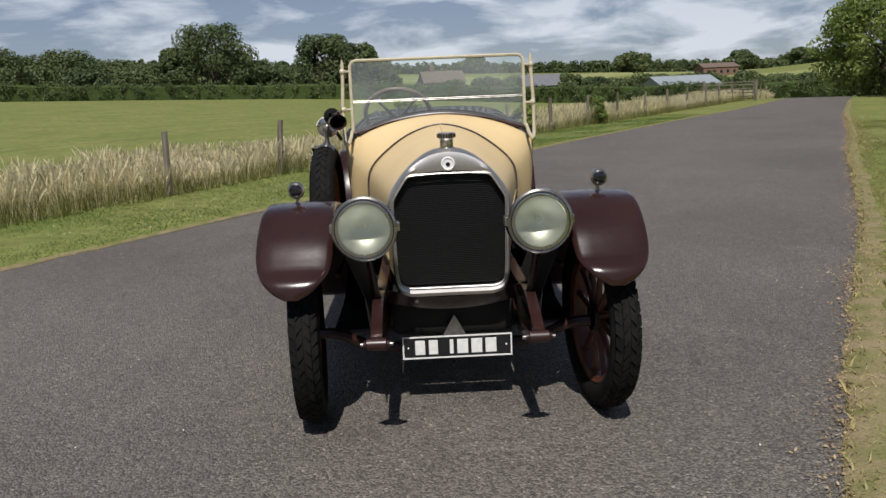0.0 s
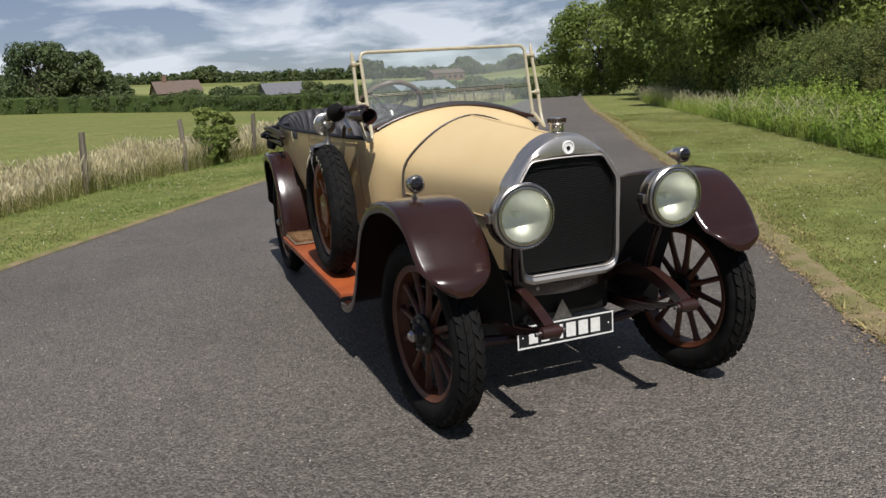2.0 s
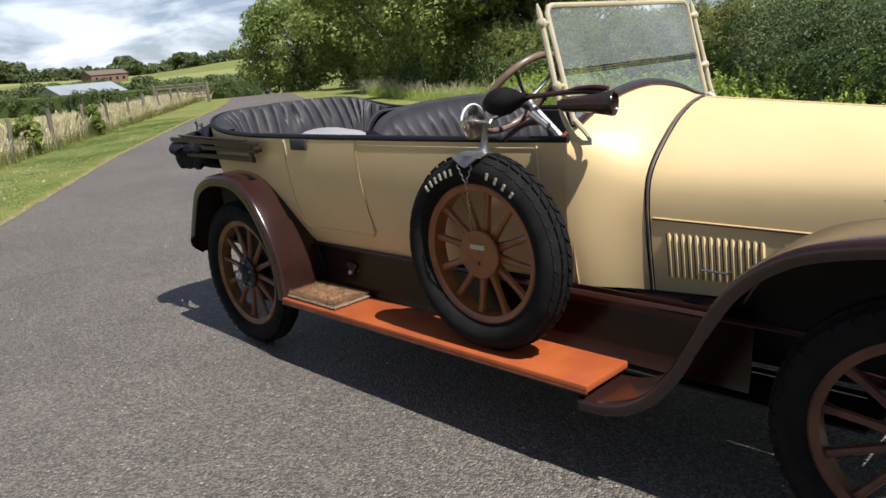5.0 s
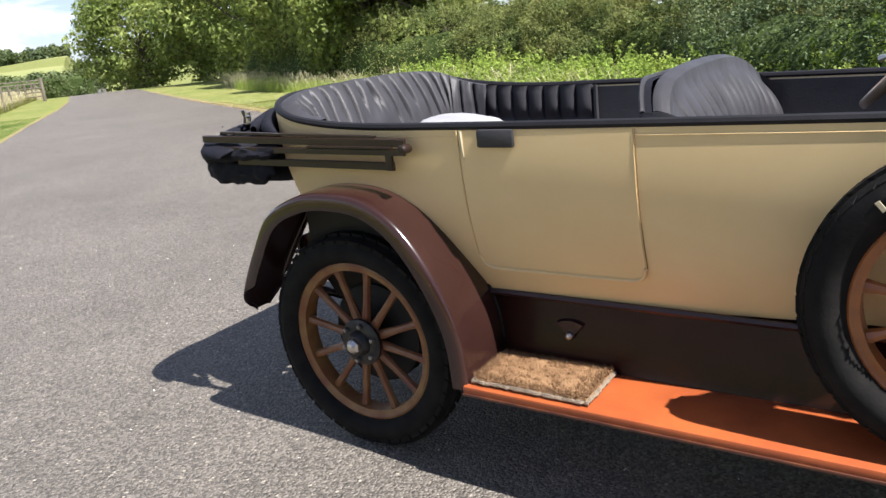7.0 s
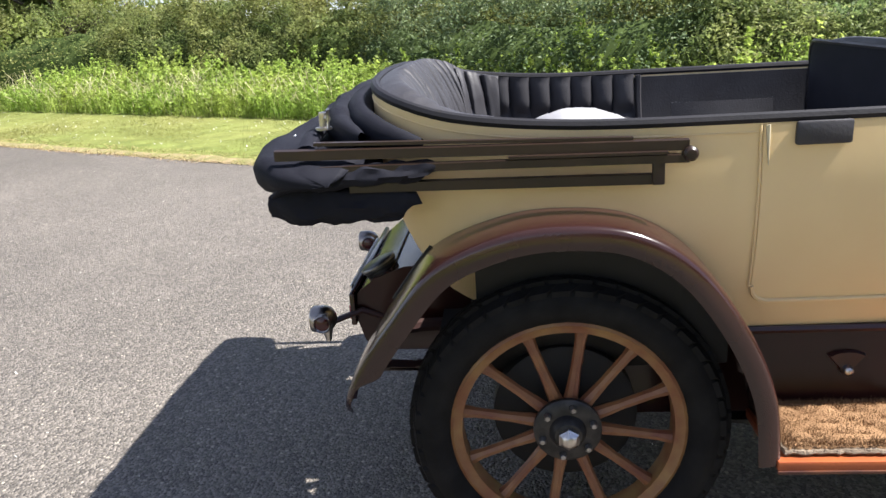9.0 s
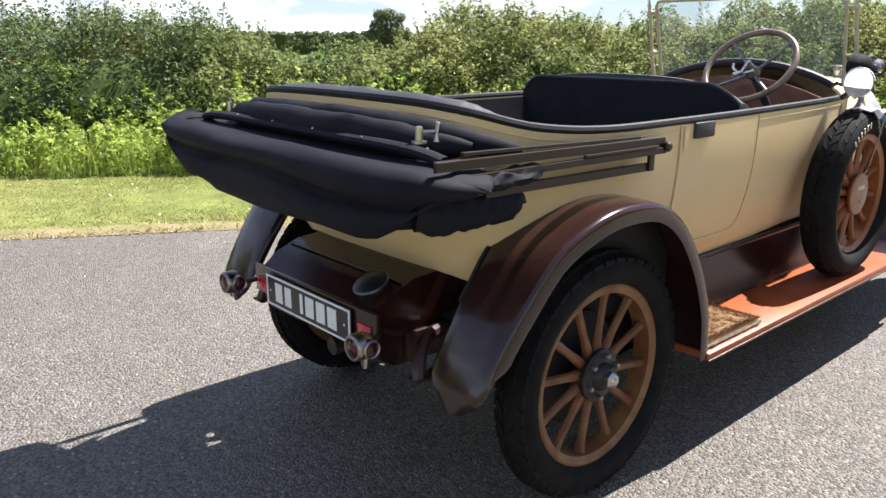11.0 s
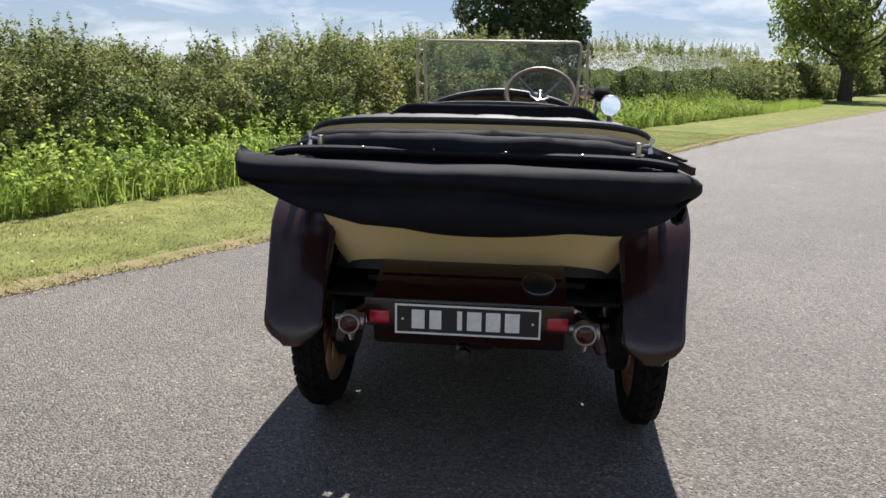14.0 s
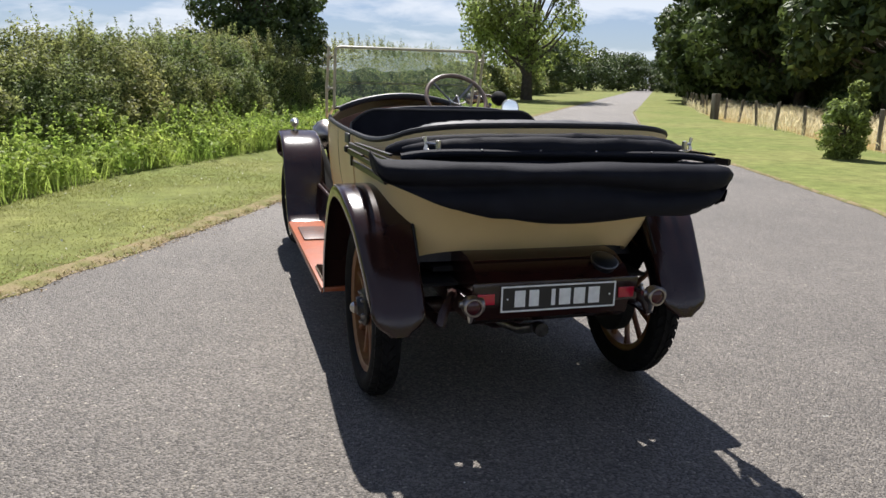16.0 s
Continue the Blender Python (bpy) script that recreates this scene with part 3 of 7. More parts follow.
def tree(name, x, y, height, width, seed, leaf, label, n=9000, size=0.13, trunk=0.22, low=0.18, clumps=46, z=None, lean=0.0):
    """A tapered trunk with forking limbs and an uneven crown of leaf clumps."""
    rng = np.random.default_rng(seed)
    z = land(x, y) if z is None else z
    group = "woodland trees" if "woodland" in label else "trees across the meadow" if "far side" in label else "trees among the farm fields" if "farm fields" in label else ""
    t = thing(name, (x, y, z), label, "tree" if name == "tree" else name, group)
    base = np.array([x, y, z])
    top = base + (lean * height, 0, height * 0.72)
    bm = tube([base + (0, 0, -0.2), base + (0.02, 0, height * 0.12), base + (0.06 * width * 0.2, 0.05, height * 0.3), (base + top) / 2 + (0.05, 0.1, 0.1 * height), top],
              [trunk * 1.25, trunk, trunk * 0.8, trunk * 0.55, trunk * 0.12], 8)
    cen, rad = [], []
    for i in range(clumps):
        a = rng.uniform(0, 2 * math.pi)
        hgt = low + (0.93 - low) * rng.random() ** 0.8
        env = math.sin(math.pi * min(1, max(0.05, (hgt - low * 0.6) / (1.06 - low * 0.6))) ** 0.8) ** 0.6
        rr = width * 0.5 * env * (0.35 + 0.65 * rng.random() ** 0.5)
        c = base + (rr * math.cos(a) + lean * height * hgt, rr * math.sin(a), height * hgt)
        cen.append(c)
        rad.append(width * rng.uniform(0.09, 0.17))
    for c in cen[: clumps // 2]:
        s = base + (0, 0, max(height * 0.15, (c[2] - z) * rng.uniform(0.35, 0.6)))
        m = (s + c) / 2 + (0, 0, -0.04 * height)
        tube([s, m, c], [trunk * 0.34, trunk * 0.2, trunk * 0.05], 5, bm)
    part("trunk", bm, BARK, t)
    v, f = leaves(n, np.array(cen), np.array(rad), size, rng, 0.8)
    raw("crown", v, f, leaf, t)
    return t


def hedge(name, path, height, depth, seed, leaf, label, n_per_m=900, size=0.045, dense=None, top_jag=0.5):
    """A ragged hedge along (u, v) points: an inner mass coloured dark as shade, with twigs and a coat of leaves."""
    rng = np.random.default_rng(seed)
    pts = spline([(u, v) for u, v in path], max(8, int(abs(path[-1][0] - path[0][0]) * 1.2)))
    x0, y0 = uv(*pts[len(pts) // 2])
    t = thing(name, (x0, y0, land(x0, y0)), label, "hedge")
    rows, cen, rad = [], [], []
    for u, v in pts:
        x, y = uv(u, v)
        hh = height(u) if callable(height) else height
        hh *= 1 + 0.04 * noise.noise(Vector((u * 0.9, seed, 0))) + 0.07 * noise.noise(Vector((u * 2.3, seed, 4)))
        z = land(x, y)
        row = []
        for a in np.linspace(0, math.pi, 9):
            k = 0.76 + 0.14 * noise.noise(Vector((u * 0.45, a * 1.2, seed + 11))) + 0.22 * noise.noise(Vector((u * 1.1, a * 2.2, seed + 7)))
            vv = v - math.cos(a) * depth * 0.46 * k
            zz = z - 0.1 + (hh * 0.88) * k * math.sin(a) ** 0.8
            row.append((*uv(u, vv), zz))
        rows.append(row)
        for _ in range(7):
            uu, vv = u + rng.uniform(-0.4, 0.4), v + rng.uniform(-0.6, 0.6) * depth * 0.5
            rise, lean_ = rng.uniform(0.0, 1.0) ** 1.6 * top_jag * 0.8, rng.normal(scale=0.3, size=2)
            for q in np.arange(-0.25, rise, 0.05):
                x2, y2 = uv(uu, vv)
                cen.append((x2 + lean_[0] * q, y2 + lean_[1] * q, z + hh + q))
                rad.append(0.03 + 0.05 * max(0.0, (rise - q) / (rise + 0.25)))
    # solid core whose dark colour stands for shade behind the leaves
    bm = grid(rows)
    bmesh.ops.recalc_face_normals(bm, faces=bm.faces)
    part("shade_mass", bm, SHADE, t)
    length = len(pts) / 1.2
    # a coat of leaves over the lumpy mass, thickest towards the middle of the stretch
    n = int(n_per_m * length)
    ends = pts[0][0], pts[-1][0]
    uu = ends[0] + (ends[1] - ends[0]) * (rng.random(n) if dense is None else np.where(rng.random(n) < 0.7, (rng.uniform(*dense, n) - ends[0]) / (ends[1] - ends[0]), rng.random(n)))
    aa = rng.uniform(0.0, math.pi, n)
    order = np.argsort([q[0] for q in pts])
    pu, pv = np.array([pts[k][0] for k in order]), np.array([pts[k][1] for k in order])
    vv = np.interp(uu, pu, pv)
    gu, ga = np.arange(min(ends), max(ends) + 0.1, 0.09), np.linspace(0, math.pi, 44)
    tall, lump, base_z = np.empty(len(gu)), np.empty((len(gu), len(ga))), np.empty(len(gu))
    for iu, u in enumerate(gu):
        hh = height(u) if callable(height) else height
        tall[iu] = hh * (1 + 0.04 * noise.noise(Vector((u * 0.9, seed, 0))) + 0.07 * noise.noise(Vector((u * 2.3, seed, 4))))
        base_z[iu] = land(*uv(u, float(np.interp(u, pu, pv))))
        for ja, a in enumerate(ga):
            lump[iu, ja] = 0.90 + 0.14 * noise.noise(Vector((u * 0.45, a * 1.2, seed + 11))) + 0.22 * noise.noise(Vector((u * 1.1, a * 2.2, seed + 7))) + 0.15 * noise.noise(Vector((u * 3.2, a * 5.5, seed + 2))) + 0.05 * noise.noise(Vector((u * 9, a * 14, seed + 3)))
    iu = np.clip(np.rint((uu - gu[0]) / 0.09).astype(int), 0, len(gu) - 1)
    ja = np.clip(np.rint(aa / math.pi * 43).astype(int), 0, 43)
    far = lump[iu, ja] + 0.08 - 0.17 * rng.random(n) ** 0.8
    cv = vv - np.cos(aa) * depth * 0.5 * far
    c = np.stack([UX * uu + UY * cv, UY * uu - UX * cv, base_z[iu] + tall[iu] * np.sin(aa) ** 0.8 * far], 1)
    v, f = leaves(n, c, np.full(n, 0.03), size, rng, 0.9, shell=0.3, up=1.3)
    v2, f2 = leaves(n // 9, np.array(cen), np.array(rad), size * 0.9, rng, 0.9, shell=0.3, up=1.0)
    raw("foliage", np.concatenate([v, v2]), np.concatenate([f, f2 + len(v)]), leaf, t)
    return t


def blades(name, material, label, n, place, hlo, hhi, width, seed, bend=0.3, category="grass", heads=0.0):
    """Upright grass blades, one mesh. place(rng, n) gives u and v."""
    rng = np.random.default_rng(seed)
    u, v = place(rng, n)
    x, y = UX * u + UY * v, UY * u - UX * v
    z = np.array([land(a, b) if (c > 40 or d < -10) else 0.0 for a, b, c, d in zip(x, y, u, v)]) + 0.015
    patchy = np.sin(x * 1.7 + 1.9 * np.sin(y * 1.1 + seed)) * np.sin(y * 1.3 + 1.6 * np.sin(x * 0.9 - seed))
    h = rng.uniform(hlo, hhi, n) * (0.95 + 0.25 * patchy)
    a = rng.uniform(0, 2 * np.pi, n)
    d = np.stack([np.cos(a), np.sin(a), 0 * a], 1)
    ln = rng.normal(scale=bend, size=(n, 2)) * h[:, None]
    base = np.stack([x, y, z], 1)
    mid = base + np.stack([ln[:, 0] * 0.3, ln[:, 1] * 0.3, h * 0.6], 1)
    tip = base + np.stack([ln[:, 0], ln[:, 1], h], 1)
    w = (width * rng.uniform(0.6, 1.4, n))[:, None]
    if heads:
        verts = np.stack([base - d * w * 0.5, base + d * w * 0.5, mid + d * w * 0.4, tip + d * w * heads, tip + (tip - mid) * 0.25, tip - d * w * heads, mid - d * w * 0.4], 1).reshape(-1, 3)
        k = np.arange(n)[:, None] * 7
        faces = np.concatenate([k + [0, 1, 2], k + [0, 2, 6], k + [6, 2, 3], k + [6, 3, 5], k + [5, 3, 4]])
    else:
        verts = np.stack([base - d * w, base + d * w, mid + d * w * 0.7, tip, mid - d * w * 0.7], 1).reshape(-1, 3)
        k = np.arange(n)[:, None] * 5
        faces = np.concatenate([k + [0, 1, 2], k + [0, 2, 4], k + [4, 2, 3]])
    return tagged(raw(name, verts, faces, material), label, category, kind="stuff")


def strip(u0, u1, lo, hi, power=1.0):
    def place(rng, n):
        u = u0 + (u1 - u0) * rng.random(n) ** power
        a, b = np.array([lo(q) for q in u]), np.array([hi(q) for q in u])
        return u, a + (b - a) * rng.random(n)
    return place


def er(d):
    return lambda u: along(EDGE_R, u) + d


def el(d):
    return lambda u: along(EDGE_L, u) + d


# where the mown verge meets the tall weeds below the hedge
WEEDS = ((-110, 8.2), (-67, 7.4), (-36, 5.7), (-15, 5.35), (-7, 4.8), (-2.7, 4.85), (0, 4.3), (3, 4.05), (5.5, 4.2), (8, 4.35), (12.4, 4.05), (18, 3.65), (24, 3.15), (34, 2.4), (48, 2.3))


def wf(d):
    return lambda u: along(WEEDS, u) + d


def fe(d):
    return lambda u: along(FENCE, u) + d


# verges, tall grass and weeds
blades("verge_grass", GREENGRASS, "short mown green verge grass beside the lane", 190000, strip(-15, 24, lambda u: along(EDGE_R, u) + 0.24 + 0.12 * math.sin(u * 2.1) * math.sin(u * 0.7 + 1), wf(0.15)), 0.010, 0.030, 0.0032, 11, 1.1)
blades("dried_grass", DRIEDGE, "straw coloured dried grass at the road edge", 16000, strip(-16, 26, er(-0.02), er(0.42)), 0.015, 0.04, 0.005, 18, 1.3)
def edge_strip(name, edge, side, u0, u1, wide, label):
    """Bare soil and dead grass between the asphalt and the turf."""
    rows = []
    for u in np.arange(u0, u1, 0.16):
        e = along(edge, u)
        w0 = 0.05 * noise.noise(Vector((u * 2.2, 5, side)))
        w1 = wide * (1 + 0.45 * noise.noise(Vector((u * 1.1, 9, side))) + 0.3 * noise.noise(Vector((u * 4.0, 2, side))))
        row = []
        for k, lift in ((0.0, 0.004), (0.3, 0.024), (0.7, 0.033), (1.0, 0.026)):
            x, y = uv(u, e + side * (w0 - 0.02 + (w1 - w0) * k))
            row.append((x, y, land(x, y) + lift + 0.005 * noise.noise(Vector((x * 9, y * 9, 1)))))
        rows.append(row)
    bm = grid(rows)
    bmesh.ops.recalc_face_normals(bm, faces=bm.faces)
    return tagged(part(name, bm, SOIL), label, "road edge", kind="structure")


edge_strip("road_edge", EDGE_R, 1, -60, 44, 0.21, "strip of dead grass and soil beside the asphalt")
edge_strip("road_edge", EDGE_L, -1, -40, 44, 0.055, "thin strip of soil beside the asphalt")
blades("verge_grass", LEFTGRASS, "short mown green verge grass along the fence", 90000, strip(-2, 30, lambda u: along(FENCE, u) + 0.05, el(-0.10)), 0.010, 0.032, 0.004, 12, 1.1)
blades("tall_grass", DRYGRASS, "tall pale seeding grass along the fence", 46000, strip(-3.0, 60, fe(-2.6), fe(0.12), 1.4), 0.30, 0.60, 0.004, 13, 0.22, heads=2.9)
blades("tall_grass", GREENGRASS, "green grass among the pale stalks", 22000, strip(-3.0, 50, fe(-1.6), fe(0.25), 1.3), 0.12, 0.42, 0.006, 14, 0.4)
blades("tall_grass", DRYGRASS, "tall dry grass behind the paddock fence", 16000, strip(-60, -8, fe(-6.0), fe(0.3)), 0.15, 0.5, 0.007, 15, 0.3, heads=1.5)
blades("weeds", LEAF_WEED, "bright green nettles and grass below the hedge", 52000, strip(-40, 34, wf(0.0), wf(1.5)), 0.15, 0.55, 0.004, 16, 0.45)


blades("tall_grass", DRYGRASS, "pale seeding grass at the foot of the hedge", 2600, strip(10, 40, wf(0.0), wf(1.3)), 0.3, 0.7, 0.002, 19, 0.3, heads=2.4)


def weed_leaves(name, n, u0, u1, seed, d0=0.1, d1=1.9, top=1.0):
    """Nettles: upright stems in drifts, each with pairs of drooping leaves."""
    rng = np.random.default_rng(seed)
    m = n // 44
    u = rng.uniform(u0, u1, m)
    d = rng.uniform(d0, d1, m)
    v = np.array([along(WEEDS, q) for q in u]) + d
    drift = 0.78 + 0.34 * np.array([noise.noise(Vector((a * 0.7, b * 0.9, seed))) + 0.6 * noise.noise(Vector((a * 2.1, b * 2.1, seed))) for a, b in zip(u, v)])
    tall = top * (0.42 + 0.62 * (d - d0) / (d1 - d0)) * rng.uniform(0.75, 1.15, m) * drift
    k = rng.integers(0, m, n)
    hh = rng.random(n) ** 0.75
    x, y = UX * u + UY * v, UY * u - UX * v
    lean = rng.normal(scale=0.10, size=(m, 2))
    spread = 0.065 * (1.15 - 0.75 * hh)
    a = rng.uniform(0, 2 * np.pi, n)
    cen = np.stack([x[k] + lean[k, 0] * hh + spread * np.cos(a), y[k] + lean[k, 1] * hh + spread * np.sin(a), 0.04 + tall[k] * hh], 1)
    vv, ff = leaves(n, cen, np.full(n, 0.02), 0.036, rng, shell=0.2, up=0.9)
    return tagged(raw(name, vv, ff, LEAF_WEED), "leafy green nettles and weeds below the hedge", "weeds", kind="stuff")


weed_leaves("nettles", 250000, -28, 20, 17, top=1.14)


HEDGE_TOP = ((-34, 2.8), (-20, 2.6), (-15, 2.5), (-6.5, 2.2), (-5, 2.12), (-3.6, 2.02), (-2.9, 1.78), (-2.2, 1.62), (-1.7, 1.88), (-1, 1.93), (-0.3, 1.84), (0.8, 2.05), (1.7, 1.72),
             (2.3, 1.38), (2.9, 1.22), (3.6, 1.18), (4.1, 1.35), (4.5, 1.66), (5.9, 1.8), (9.5, 2.0), (14, 2.25), (40, 2.4))


def hedge_height(u):
    return along(HEDGE_TOP, u)


hedge("hedge", ((-34, 8.4), (-20, 8.2), (-8, 7.7), (0, 7.2), (4, 7.1), (10, 8.2), (18, 7.6), (26, 6.0), (40, 5.2)), hedge_height, 3.1, 21, LEAF_HEDGE, "overgrown mixed green hedge beyond the mown verge", 7200, 0.030, dense=(-13, 20))
hedge("blackthorn_bush", ((4.9, 6.9), (6, 6.5), (7.5, 6.4), (9.5, 6.7), (11.5, 7.4)), 1.95, 2.4, 26, LEAF_THORN, "dense dark blackthorn in front of the hedge", 5200, 0.026)
hedge("hedge", ((-110, 11.0), (-80, 11.2), (-58, 10.4), (-34, 8.6)), 2.3, 3.0, 24, LEAF_HEDGE, "tall green hedge far along the lane", 420, 0.13)


# trees along the hedge side of the lane
def tree_uv(u, v, *a, **k):
    return tree("tree", *uv(u, v), *a, **k)


tree_uv(25, 8.4, 8.5, 6.0, 32, LEAF_TREE, "tall green tree rising out of the hedge", n=34000, size=0.10, low=0.04, clumps=110)
tree_uv(28, 6.8, 8.0, 6.5, 33, LEAF_TREE, "tall leafy tree beside the lane", n=30000, size=0.105, low=0.04, clumps=100)
tree_uv(35, 7.0, 8.0, 7.0, 34, LEAF_TREE, "tall green tree beside the lane", n=26000, size=0.12, low=0.04, clumps=100)
tree_uv(44, 6.5, 10.5, 8.5, 35, LEAF_TREE, "leafy tree beside the lane", n=26000, size=0.15, low=0.03, clumps=90)
tree_uv(54, 5.5, 10.5, 9.0, 36, LEAF_TREE, "leafy tree near the end of the lane", n=22000, size=0.17, low=0.03, clumps=90)
tree_uv(62, 0.8, 7.6, 8.5, 37, LEAF_TREE, "broad leafy tree at the end of the lane", n=20000, size=0.15, low=0.03, clumps=90)
tree_uv(-14.6, 9.2, 6.4, 3.9, 38, LEAF_DARK, "small dark thorn tree in the hedge", n=34000, size=0.075, low=0.04, trunk=0.12, clumps=100)
tree_uv(-52, 7.2, 11.0, 10.0, 39, LEAF_TREE, "large spreading ash tree beside the lane", n=15000, size=0.16, trunk=0.42, low=0.26, clumps=70)
tree_uv(-75, 13.0, 9.0, 9.0, 40, LEAF_TREE, "leafy tree far along the lane", n=6000, size=0.2, low=0.15)
for i, (u, v, h, w) in enumerate(((-34, -13, 13, 9), (-40, -19, 15, 10), (-30, -22, 14, 10), (-46, -11, 13, 9), (-56, -9, 13, 9), (-66, -8, 12, 9), (-38, -30, 15, 12), (-26, -31, 14, 11), (-52, -20, 15, 11), (-58, -6.8, 13, 9), (-70, -6.5, 12, 8), (-48, -9.5, 14, 10), (-38, -16, 14, 10))):
    tree_uv(u, v, h, w, 50 + i, LEAF_DARK, "tall dark woodland tree beyond the paddock", n=17000, size=0.27, low=0.03, trunk=0.3, clumps=90)
for i, (u, v, h, w) in enumerate(((-90, 12, 6, 8), (-100, -8, 8, 9), (-84, -7, 9, 8), (-125, 9, 7, 9), (-135, 4.5, 6.5, 8), (-150, -1, 6, 9), (-128, -4.5, 7, 8), (-118, -7, 9, 9), (-108, 13, 7, 9), (-160, 6, 7, 12))):
    tree_uv(u, v, h, w, 64 + i, LEAF_FAR, "tree where the lane bends away", n=4000, size=0.28, low=0.05)
hedge("undergrowth", ((-75, -9.5), (-55, -11.5), (-42, -15), (-30, -21), (-20, -30), (-14, -42)), 4.2, 5.0, 23, LEAF_DARK, "dark woodland undergrowth beyond the paddock", 700, 0.16)
for u, v, h, w, k in ((12.9, -8.6, 1.35, 0.7, 72), (12.4, -8.3, 0.9, 0.8, 73), (13.5, -8.5, 1.2, 0.6, 74), (18.5, -8.0, 1.0, 0.7, 75), (24.0, -7.6, 1.0, 0.8, 76)):
    tree("bush", *uv(u, v), h, w, k, LEAF_TREE, "leafy green dock and bramble by the fence", n=6500, size=0.04, low=0.0, trunk=0.012, clumps=60)
tree_uv(-11.9, -6.5, 1.3, 0.95, 70, LEAF_TREE, "ragged elder bush beside the paddock fence", n=7500, size=0.042, low=0.0, trunk=0.03, clumps=150)
tree_uv(-12.1, -6.7, 1.85, 0.55, 71, LEAF_TREE, "tall thin elder shoots beside the paddock fence", n=1500, size=0.06, low=0.3, trunk=0.02, clumps=26)


# ---- far side of the meadow ----
def bearing(deg, d):
    return d * math.sin(radians(deg)), -3.5 + d * math.cos(radians(deg))


def far_hedge(name, b0, d0, b1, d1, height, seed):
    rng = np.random.default_rng(seed)
    n = 60
    x, y = bearing((b0 + b1) / 2, (d0 + d1) / 2)
    t = thing(name, (x, y, land(x, y)), "clipped dark green hedge across the meadow", "hedge")
    rows, cen, rad = [], [], []
    for k in np.linspace(0, 1, n):
        x, y = bearing(b0 + (b1 - b0) * k, d0 + (d1 - d0) * k)
        z = land(x, y)
        hh = height * (1 + 0.12 * noise.noise(Vector((x * 0.12, y * 0.12, seed))))
        rows.append([(x, y - 0.9, z - 0.3), (x, y - 0.85, z + hh * 0.85), (x, y, z + hh * 0.97), (x, y + 0.9, z - 0.3)])
        for _ in range(6):
            cen.append((x + rng.uniform(-1.2, 1.2), y - rng.uniform(0.2, 1.0), z + hh * rng.uniform(0.1, 1.0)))
            rad.append(0.5)
    # core sheet in the painted shade colour, seen between the leaves
    part("shade_mass", grid(rows), SHADE, t)
    v, f = leaves(36000, np.array(cen), np.array(rad), 0.105, rng)
    raw("foliage", v, f, LEAF_FAR, t)


tree("tree", 52.0, -36.0, 3.9, 3.2, 60, LEAF_FAR, "lone round tree in the field beyond the hedge", n=12000, size=0.085, low=0.10, clumps=90)
far_hedge("hedge", 85, 60, 150, 75, 1.75, 83)
far_hedge("hedge", -40, 112, -3, 118, 2.1, 81)
far_hedge("hedge", -3, 116, 29, 96, 2.3, 82)
FAR_TREES = ((-31, 150, 7.2, 13), (-28.5, 140, 7.4, 11), (-26.5, 145, 6.4, 11), (-24, 140, 7.2, 11), (-21.5, 150, 6, 11), (-19.5, 145, 5.6, 9), (-34, 150, 7.5, 13), (-38, 150, 7.5, 13),
             (-14.6, 124, 11.2, 11.5), (-11.8, 130, 6.0, 8), (-6.9, 126, 10.0, 9.5), (-4.6, 126, 8.5, 8), (-9.4, 135, 4.8, 8), (-2.8, 128, 4.5, 6), (-16.8, 126, 7.5, 7), (-23, 128, 4, 8), (-29, 128, 4, 9), (-18, 130, 4.5, 8))
for i, (b, d, h, w) in enumerate(FAR_TREES):
    x, y = bearing(b, d)
    tree("tree", x, y, h, w, 100 + i, LEAF_FAR, "mature tree on the far side of the meadow", n=14000, size=0.23, low=0.03, trunk=0.35, clumps=120)
MID = ((2.5, 150, 3.6, 5), (5, 170, 4.5, 8), (7.5, 190, 4.5, 10), (10.9, 165, 5.6, 5.5), (12.6, 175, 4.2, 8), (13.8, 180, 3.4, 9), (16, 170, 4.8, 9), (17, 190, 4.6, 8), (20, 230, 3.2, 14), (23.0, 200, 4.2, 8), (25, 160, 3.2, 9), (27.0, 120, 3.4, 7), (28.6, 105, 3.6, 6),
       (22.6, 435, 13, 15), (15.5, 420, 12, 18), (4, 430, 10, 16), (26.5, 420, 9, 16))
for i, (b, d, h, w) in enumerate(MID):
    x, y = bearing(b, d)
    h *= 0.78
    tree("tree", x, y, h, w, 140 + i, LEAF_FAR, "distant tree among the farm fields", n=6000, size=0.0016 * d, low=0.02, trunk=0.3, clumps=50)


def far_wood(name, b0, b1, d, h, seed):
    rng = np.random.default_rng(seed)
    cen, rad = [], []
    for b in np.arange(b0, b1, 0.16):
        x, y = bearing(b + rng.uniform(-0.1, 0.1), d + rng.uniform(-8, 8))
        z = land(x, y)
        hh = h * rng.uniform(0.6, 1.1)
        for q in (0.25, 0.6, 0.85):
            cen.append((x, y, z + hh * q))
            rad.append(h * 0.32)
    v, f = leaves(len(cen) * 55, np.array(cen), np.array(rad), 0.9, rng)
    tagged(raw(name, v, f, LEAF_FAR), "dark line of far woods on the skyline", "woods", kind="stuff")


far_wood("far_woods", -2, 34, 470, 6, 90)
far_wood("far_woods", -45, -2, 420, 6, 91)
far_wood("far_woods", 34, 70, 300, 8, 92)
far_wood("far_woods", 60, 175, 300, 3.2, 93)


